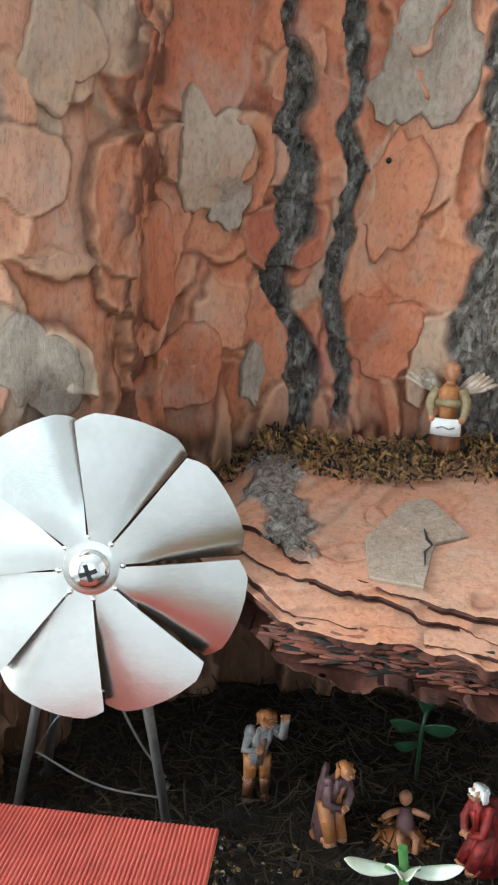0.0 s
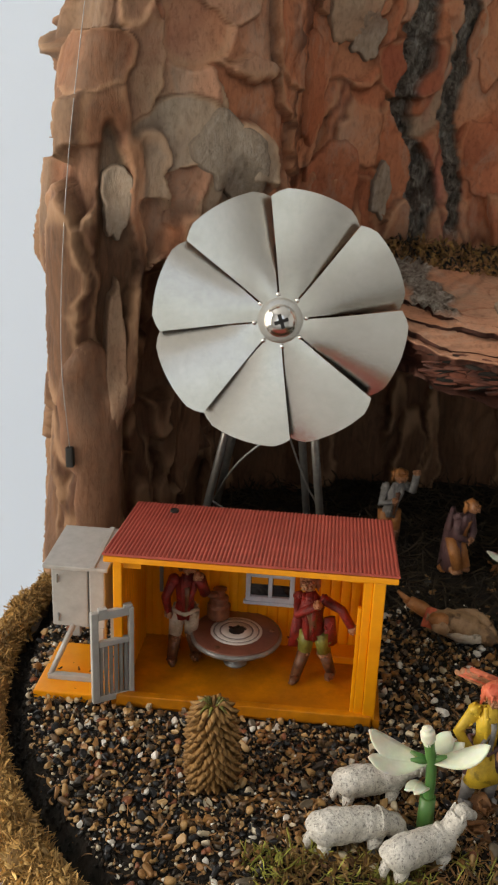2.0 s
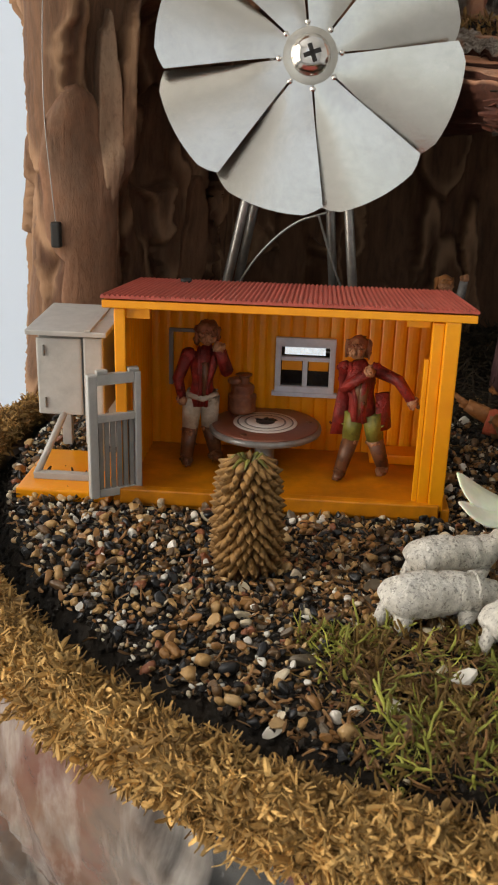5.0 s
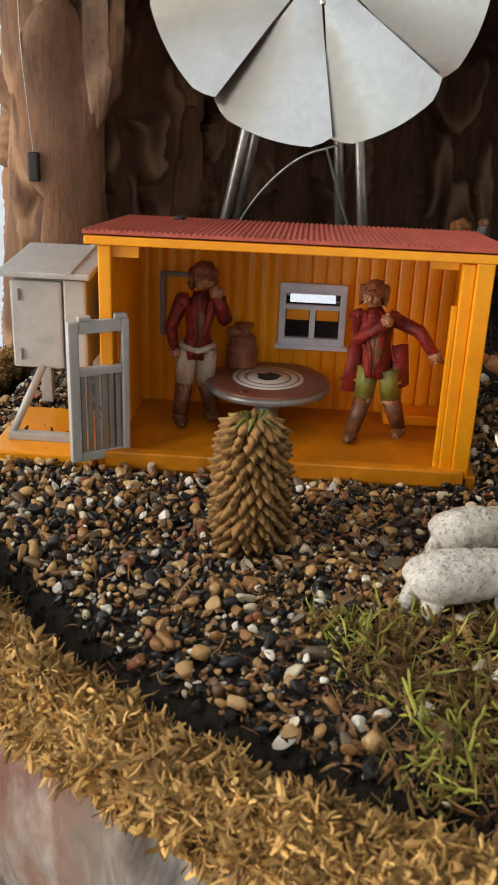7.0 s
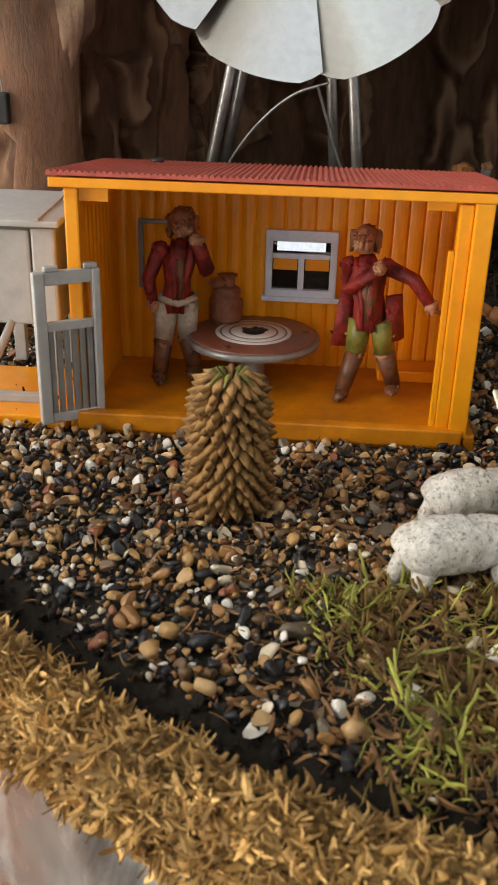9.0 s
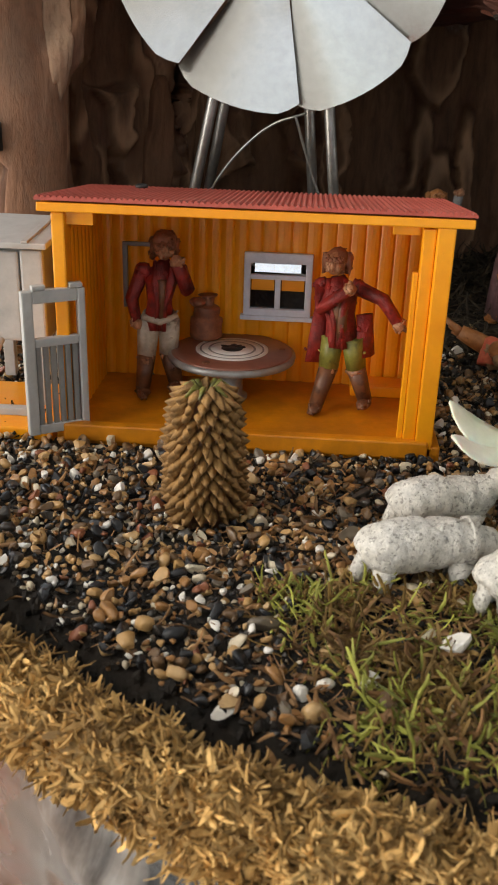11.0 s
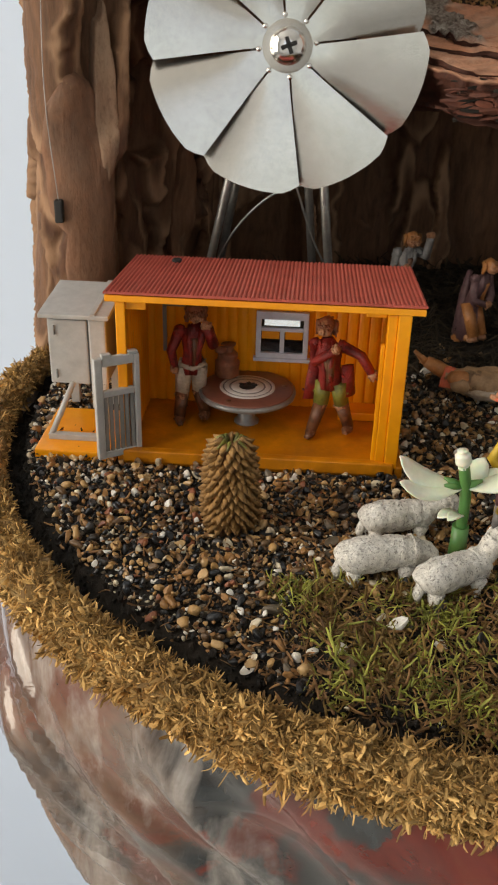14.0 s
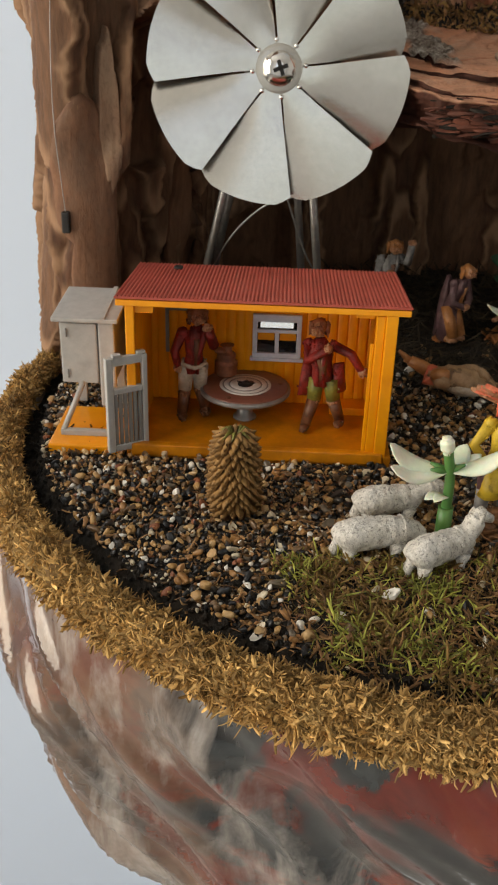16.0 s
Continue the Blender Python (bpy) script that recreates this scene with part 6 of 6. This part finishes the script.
def make_gravel():
    spots, cells = [], {}
    tries = 0
    while len(spots) < 10500 and tries < 200000:
        tries += 1
        x, y = RNG.uniform(-1.75, 2.5), RNG.uniform(-2.25, 2.2)
        if RNG.rand() > on_gravel(x, y):
            continue
        size = 0.010 + 0.034 * RNG.rand() ** 1.8 + (0.016 if RNG.rand() < 0.03 else 0)
        key = (int(x / 0.08), int(y / 0.08))
        near = [q for i in (-1, 0, 1) for j in (-1, 0, 1) for q in cells.get((key[0] + i, key[1] + j), ())]
        crowd = sum(1 for q in near if (q[0] - x) ** 2 + (q[1] - y) ** 2 < (0.62 * (q[2] + size)) ** 2)
        if crowd > 1:
            continue
        lift = 0.022 * crowd
        spot = (x, y, size, lift)
        cells.setdefault(key, []).append(spot)
        spots.append(spot)
    shapes = [stone_shape(RNG) for _ in range(16)]
    meshes = []
    for k, v in enumerate(shapes):
        me = bpy.data.meshes.new("pebble")
        me.from_pydata([tuple(q) for q in v * U], [], ICO_F)
        me.materials.append(GRAVEL_PART)
        me.polygons.foreach_set("use_smooth", np.full(len(me.polygons), True))
        meshes.append(me)
    # the open strip before the cone: single stones; the rest is one mass
    ranked = sorted(range(len(spots)), key=lambda i: abs(spots[i][0] + 0.1) * 0.8 + abs(spots[i][1] + 1.45))
    single = set(ranked[:290])
    verts, faces, count = [], [], 0
    for i, (x, y, size, lift) in enumerate(spots):
        z = float(ground_height(x, y)) + 0.3 * size + lift
        turn = spin(RNG)
        k = RNG.randint(len(shapes))
        if i in single:
            ob = new("pebble", meshes[k])
            ob.parent = ground
            ob.matrix_world = Matrix.Translation((x * U, y * U, z * U)) @ Matrix(turn.tolist()).to_4x4() @ Matrix.Scale(size, 4)
        else:
            verts.append((shapes[k] * size) @ turn.T + (x, y, z))
            faces += [tuple(q + count for q in f) for f in ICO_F]
            count += len(ICO_V)
    mass = link_mesh("gravel", np.concatenate(verts), faces, GRAVEL_STUFF, smooth=True)
    mass.data.polygons.foreach_set("use_smooth", np.repeat(RNG.rand(len(verts)) < 0.5, len(ICO_F)))
    # black crumbs of soil, thickest in the trench along the rim
    n = 3200
    a, r = RNG.uniform(radians(165), radians(300), n), np.where(RNG.rand(n) < 0.6, RNG.uniform(2.98, 3.22, n), RNG.uniform(1.6, 3.1, n))
    xs, ys = CX + r * np.cos(a), CY + r * np.sin(a)
    keep = ~((xs > -1.44) & (xs < 0.92) & (ys > -0.05) & (ys < 0.95))
    xs, ys = xs[keep], ys[keep]
    zs = ground_height(xs, ys)
    size = RNG.uniform(0.005, 0.02, len(xs))
    crumb_v, crumb_f = ico(1)
    crumb_v = crumb_v * (1 + 0.3 * RNG.normal(size=(len(crumb_v), 1)))
    crumbs = [(crumb_v * q) @ spin(RNG).T + (x, y, z + 0.4 * q) for x, y, z, q in zip(xs, ys, zs, size)]
    cf = (np.array(crumb_f)[None] + (np.arange(len(xs)) * len(crumb_v))[:, None, None]).reshape(-1, 3).tolist()
    tagged(link_mesh("soil_crumb", np.concatenate(crumbs), cf, SOIL, smooth=False), "black crumbs of moist soil between the stones", "soil", kind="stuff")
    tagged(mass, "fine mixed gravel in black, brown, ochre and white", "gravel", kind="stuff")


def ribbons(name, paths, widths, mats, label, category, parent=None, idx=None):
    """Many thin bent strips with a keel, as one mass. paths: arrays (n, k, 3); widths (n,)."""
    n, k, _ = paths.shape
    t = np.gradient(paths, axis=1)
    t /= np.linalg.norm(t, axis=2, keepdims=True) + 1e-9
    ref = RNG.normal(size=(n, 1, 3))
    side = np.cross(t, ref)
    side /= np.linalg.norm(side, axis=2, keepdims=True) + 1e-9
    keel = np.cross(t, side)
    taper = np.sin(np.linspace(0.35, np.pi - 0.3, k))[None, :, None] ** 0.5
    w = widths[:, None, None] * taper
    ring = np.stack([paths + side * w, paths + 0.45 * keel * w, paths - side * w, paths - 0.45 * keel * w], 2)
    verts = ring.reshape(-1, 3)
    base = (np.arange(n) * k * 4)[:, None, None, None]
    seg = (np.arange(k - 1) * 4)[None, :, None, None]
    quad = np.array([[c, (c + 1) % 4, 4 + (c + 1) % 4, 4 + c] for c in range(4)])[None, None]
    faces = (base + seg + quad).reshape(-1, 4).tolist()
    ob = link_mesh(name, verts, faces, mats, parent, smooth=False, idx=None if idx is None else np.repeat(idx, (k - 1) * 4))
    return tagged(ob, label, category, kind="stuff")


def bent(p, d, length, curl, k, rng):
    """Bent paths from points p along unit directions d."""
    n = len(p)
    out = np.empty((n, k, 3))
    out[:, 0] = p
    d = d.copy()
    turn = rng.normal(size=(n, 3)) * curl
    for i in range(1, k):
        d = d + turn + 0.3 * curl * rng.normal(size=(n, 3))
        d /= np.linalg.norm(d, axis=1, keepdims=True)
        out[:, i] = out[:, i - 1] + d * (length / (k - 1))[:, None]
    return out


COIR = material("coir_mat", (0.17, 0.09, 0.025), 0.9, second=(0.36, 0.23, 0.08), scale=7, bump=1.0, bump_scale=18, fine=26)
FIBRE = material("coir_chip", (0.4, 0.225, 0.068), 0.88, second=(0.68, 0.44, 0.165), scale=5, fine=20, island=0.5, amount=0.6)
FIBRE_DARK = material("dark_coir_chip", (0.2, 0.11, 0.03), 0.8, second=(0.34, 0.2, 0.06), scale=5, fine=20, island=0.4, amount=0.6)
MOSS = material("green_moss", (0.15, 0.16, 0.022), 0.7, second=(0.4, 0.4, 0.075), scale=5, island=0.45)
MOSSB = material("brown_moss", (0.14, 0.08, 0.022), 0.8, second=(0.24, 0.15, 0.04), scale=5, island=0.45)
# straw darkened so its colour carries the shade of the hollow
SHADED_STRAW = material("shade_dark_straw", (0.02, 0.014, 0.007), 0.9, second=(0.045, 0.03, 0.014), scale=5, island=0.5)
REDBARK = material("torn_red_bark", (0.07, 0.02, 0.012), 0.75, second=(0.19, 0.062, 0.035), scale=5, island=0.5)
LITTER = material("brown_litter", (0.16, 0.08, 0.03), 0.8, second=(0.28, 0.15, 0.06), scale=6, island=0.45)


def rim_lumps(a, j):
    """Tufts and hollows along the roll."""
    return 0.13 * (fbm(a * 24, j * 0.8, 5, 3) - 0.5) + 0.05 * (fbm(a * 7, j * 0.3, 6, 2) - 0.5) - 0.012


def make_rim():
    rim = thing("coir_rim", CX, CY, 0, label="thick golden brown coir roll along the rim of the pot", category="coir rim")
    a0, a1, na = radians(120), radians(335), 420
    A = np.linspace(a0, a1, na)
    sec = [(3.24, -0.14), (3.235, -0.03), (3.25, 0.03), (3.305, 0.055), (3.38, 0.04), (3.43, -0.01), (3.455, -0.08), (3.455, -0.14), (3.42, -0.15), (3.41, -0.1)]
    ns = len(sec)
    verts = []
    for i, a in enumerate(A):
        for j, (r, z) in enumerate(sec):
            d = rim_lumps(a, j)
            verts.append(((r + d) * math.cos(a), (r + d) * math.sin(a), z + d - 0.03 * ease(radians(230), radians(290), a)))
    faces = [(i * ns + j, i * ns + (j + 1) % ns, (i + 1) * ns + (j + 1) % ns, (i + 1) * ns + j) for i in range(na - 1) for j in range(ns)]
    link_mesh("roll", verts, faces, COIR, rim)
    n = 30000
    u = RNG.rand(n)
    a = radians(160) + (radians(300) - radians(160)) * u
    q = RNG.rand(n) ** 0.9 * (len(sec) - 3.2) + 0.6
    r = np.interp(q, range(ns), [s[0] for s in sec])
    z = np.interp(q, range(ns), [s[1] for s in sec]) - 0.03 * ease(radians(230), radians(290), a)
    rad = np.stack([np.cos(a), np.sin(a), 0 * a], 1)
    tan = np.stack([-np.sin(a), np.cos(a), 0 * a], 1)
    out = rad * np.clip((r - 3.32) / 0.16, -1, 1)[:, None] + np.array([0, 0, 1.0]) * np.clip((z + 0.06) / 0.12, -0.6, 1)[:, None]
    p = rad * r[:, None] + np.array([0, 0, 1.0]) * z[:, None] + out * (RNG.uniform(-0.012, 0.022, n) + rim_lumps(a, q))[:, None]
    d = tan * RNG.normal(size=(n, 1)) + rad * RNG.normal(size=(n, 1)) * 0.7 + np.array([0, 0, 1.0]) * RNG.normal(size=(n, 1)) * 0.35 + out * RNG.uniform(-0.2, 0.06, n)[:, None]
    d[:, 2] -= 0.5 * (q > 5.5)
    flat = out / (np.linalg.norm(out, axis=1, keepdims=True) + 1e-6)
    d -= 0.8 * (d * flat).sum(1, keepdims=True) * flat
    d /= np.linalg.norm(d, axis=1, keepdims=True)
    ribbons("coir_flock", bent(p, d, RNG.uniform(0.02, 0.075, n), 0.6, 4, RNG), 0.0028 + 0.011 * RNG.rand(n) ** 2.5, [FIBRE, FIBRE_DARK], "golden coir chips", "", rim, idx=(RNG.rand(n) < np.where(q < 4, 0.6, 0.15)).astype(int))
    m = RNG.permutation(n)[:5000]
    ribbons("coir_thread", bent(p[m] + out[m] * 0.008, d[m], RNG.uniform(0.03, 0.08, 5000), 0.7, 6, RNG), RNG.uniform(0.002, 0.0045, 5000), [FIBRE, FIBRE_DARK], "fine coir threads", "", rim, idx=(RNG.rand(5000) < 0.35).astype(int))
    n = 2600
    a = radians(170) + radians(128) * RNG.rand(n)
    rad = np.stack([np.cos(a), np.sin(a), 0 * a], 1)
    p = rad * 3.44 + np.array([0, 0, 1.0]) * (RNG.uniform(-0.19, -0.1, n) - 0.03 * ease(radians(230), radians(290), a))[:, None]
    d = np.array([0, 0, -1.0]) + rad * RNG.normal(size=(n, 1)) * 0.25 + RNG.normal(size=(n, 3)) * 0.5
    d /= np.linalg.norm(d, axis=1, keepdims=True)
    ribbons("coir_fringe", bent(p, d, RNG.uniform(0.03, 0.1, n) * (0.5 + 1.1 * fbm(a * 26, 0 * a, 8, 2)), 0.45, 5, RNG), 0.004 + 0.011 * RNG.rand(n) ** 2, FIBRE, "ragged hanging coir fringe", "", rim)
    return rim


def scatter(n, inside, box4):
    """n random places (x, y) for which inside(x, y) beats chance."""
    out = []
    while len(out) < n:
        x, y = RNG.uniform(box4[0], box4[1]), RNG.uniform(box4[2], box4[3])
        if RNG.rand() < inside(x, y):
            out.append((x, y))
    return np.array(out)


def moss_area(x, y):
    r = math.hypot(x - CX, y - CY)
    if r > 3.12:
        return 0.0
    m = float(ease(0.12, 0.6, x - 0.1 * math.sin(6 * y) - 0.3 * (float(fbm(x * 4, y * 4, 78, 2)) - 0.5)) * ease(-1.06, -1.25, y - 0.05 * x))
    return m * (0.25 + 0.75 * float(fbm(x * 3.1, y * 3.1, 77, 2) > 0.46))


def make_moss():
    n = 9000
    xy = scatter(n, moss_area, (0.1, 2.6, -2.3, -1.0))
    z = ground_height(xy[:, 0], xy[:, 1]) + RNG.uniform(-0.01, 0.03, n)
    p = np.column_stack([xy, z])
    d = RNG.normal(size=(n, 3)) * 0.8
    d[:, 2] = np.abs(d[:, 2]) * 0.4 + 0.05
    d /= np.linalg.norm(d, axis=1, keepdims=True)
    idx = (RNG.rand(n) < 0.42 + 0.5 * (fbm(xy[:, 0] * 3.4, xy[:, 1] * 3.4, 79, 2) < 0.5)).astype(int)
    p[:, 2] += 0.025 * (idx == 0) * RNG.rand(n)
    ob = ribbons("moss", bent(p, d, RNG.uniform(0.04, 0.13, n), 1.1, 8, RNG), RNG.uniform(0.003, 0.0075, n), [MOSS, MOSSB], "springy yellow-green moss strands mixed with brown ones", "moss", idx=idx)
    return ob


def make_litter():
    def brown(x, y):
        r = math.hypot(x - CX, y - CY)
        if r > 3.1 or (-0.95 < x < 0.92 and -0.05 < y < 0.95):
            return 0.0
        m = float(ease(0.2, 0.6, x) * ease(-0.3, -0.8, y)) + float(ease(0.85, 1.2, x)) * 0.55
        return min(1.0, m + 0.16 + 0.3 * float(ease(-0.5, 0.2, x) * ease(-0.1, -0.6, y)))

    n = 7600
    xy = scatter(n, brown, (-1.6, 2.8, -2.3, 1.2))
    p = np.column_stack([xy, ground_height(xy[:, 0], xy[:, 1]) + RNG.uniform(0.0, 0.035, n)])
    d = RNG.normal(size=(n, 3))
    d[:, 2] *= 0.25
    d /= np.linalg.norm(d, axis=1, keepdims=True)
    # most litter from y -0.2 back takes the straw colour with painted shade
    ribbons("litter", bent(p, d, RNG.uniform(0.025, 0.1, n), 0.25, 4, RNG), RNG.uniform(0.003, 0.011, n), [LITTER, SHADED_STRAW], "brown bark fibres and dry litter on the soil", "litter", idx=((xy[:, 1] > -0.2) & (RNG.rand(n) < 0.8)).astype(int))

    def behind(x, y):
        r = math.hypot(x - CX, y - CY)
        if r > 3.25 or (-0.95 < x < 0.95 and y < 1.1):
            return 0.0
        return float(ease(1.2, 1.7, y)) * (1.0 if x > -1.0 else 0.3)

    n = 5200
    xy = scatter(n, behind, (-1.4, 3.4, 1.1, 4.1))
    p = np.column_stack([xy, ground_height(xy[:, 0], xy[:, 1]) + RNG.uniform(0.0, 0.05, n)])
    d = RNG.normal(size=(n, 3))
    d[:, 2] *= 0.35
    d /= np.linalg.norm(d, axis=1, keepdims=True)
    ribbons("dry_grass", bent(p, d, RNG.uniform(0.08, 0.28, n), 0.15, 5, RNG), RNG.uniform(0.004, 0.009, n), SHADED_STRAW, "matted dry grass on the soil", "dry grass")

    # crumbs of bark and moss along the back of the shelf
    n = 5000
    x = RNG.uniform(0.1, 3.4, n)
    y = 3.62 - 0.5 * RNG.rand(n) ** 2.2 + 0.12 * np.sin(x * 3) - 0.25 * ease(2.6, 3.4, x)
    zz = 2.36 + 0.125 * (y - 1.8) + RNG.uniform(0.0, 0.12, n) * ease(3.1, 3.6, y) + 0.02 - 0.25 * ease(0.95, 0.55, x)
    d = RNG.normal(size=(n, 3))
    d /= np.linalg.norm(d, axis=1, keepdims=True)
    ribbons("shelf_litter", bent(np.column_stack([x, y, zz]), d, RNG.uniform(0.02, 0.09, n), 0.35, 4, RNG), RNG.uniform(0.004, 0.016, n), [FIBRE_DARK, LITTER, SOIL], "dry moss and bark crumbs along the shelf", "litter", idx=RNG.randint(0, 3, n))


def make_strings():
    """Torn red fibres along the broken front of the bark shelf."""
    n = 1800
    x = RNG.uniform(1.25, 3.6, n)
    y = np.interp(x, [0.9, 1.2, 1.5, 1.9, 2.3, 3.9], [1.86, 1.5, 1.38, 1.34, 1.28, 1.16]) + RNG.uniform(0.0, 0.14, n)
    z = 2.36 + 0.125 * (y - 1.8) - 0.14 - 0.28 * RNG.rand(n) ** 0.8
    y = y + 0.5 * np.clip(2.14 - z, 0, 1)
    d = np.column_stack([RNG.choice([-1.0, 1.0], n), 0.12 + RNG.normal(size=n) * 0.06, RNG.normal(size=n) * 0.1])
    d /= np.linalg.norm(d, axis=1, keepdims=True)
    ribbons("torn_fibre", bent(np.column_stack([x, y, z]), d, RNG.uniform(0.06, 0.2, n), 0.05, 5, RNG), RNG.uniform(0.008, 0.026, n), [REDBARK, SOIL], "torn dark red bark fibres along the shelf", "bark fibres", idx=(RNG.rand(n) < 0.3).astype(int))


def make_leaves():
    rnd = random.Random(15)
    for k in range(11):
        bm = bmesh.new()
        n, m = 7, 5
        long, wide = rnd.uniform(0.1, 0.2), rnd.uniform(0.05, 0.1)
        curl, kink = rnd.uniform(0.02, 0.06), rnd.uniform(-0.4, 0.4)
        rows = []
        for i in range(n + 1):
            q = i / n
            w = wide * math.sin(math.pi * min(0.97, 0.08 + 0.9 * q)) * (1 + 0.25 * noise.noise(Vector((q * 6, k, 0))))
            rows.append([Vector((long * (q - 0.5), w * (j / m * 2 - 1) + kink * wide * q, 0.02 + curl * (j / m * 2 - 1) ** 2 + 0.03 * noise.noise(Vector((q * 4, j * 0.8, k * 3.1))))) for j in range(m + 1)])
        top = [[bm.verts.new(p) for p in r] for r in rows]
        low = [[bm.verts.new(p - Vector((0, 0, 0.006))) for p in r] for r in rows]
        for i in range(n):
            for j in range(m):
                bm.faces.new((top[i][j], top[i][j + 1], top[i + 1][j + 1], top[i + 1][j]))
                bm.faces.new((low[i][j], low[i + 1][j], low[i + 1][j + 1], low[i][j + 1]))
            for j in (0, m):
                bm.faces.new((top[i][j], top[i + 1][j], low[i + 1][j], low[i][j]))
        for i in (0, n):
            for j in range(m):
                bm.faces.new((top[i][j], top[i][j + 1], low[i][j + 1], low[i][j]))
        ob = part("dry_leaf", bm, LEAFBROWN, None, smooth=True)
        x, y = 1.45 + rnd.uniform(-0.2, 0.32), -0.84 + rnd.uniform(-0.16, 0.2)
        ob.matrix_world = pose(x * U, y * U, (float(ground_height(x, y)) + 0.02) * U, rnd.uniform(-25, 25), rnd.uniform(-20, 20), rnd.uniform(0, 360))
        tagged(ob, "curled russet dry leaf on the soil", "leaf", "dry leaves round the figurine")


LEAFBROWN = material("russet_dry_leaf", (0.2, 0.085, 0.03), 0.55, second=(0.42, 0.2, 0.08), scale=9, bump=0.6, bump_scale=18, fine=16, amount=0.8)
make_leaves()
make_rim()
make_strings()
make_moss()
make_litter()
make_gravel()
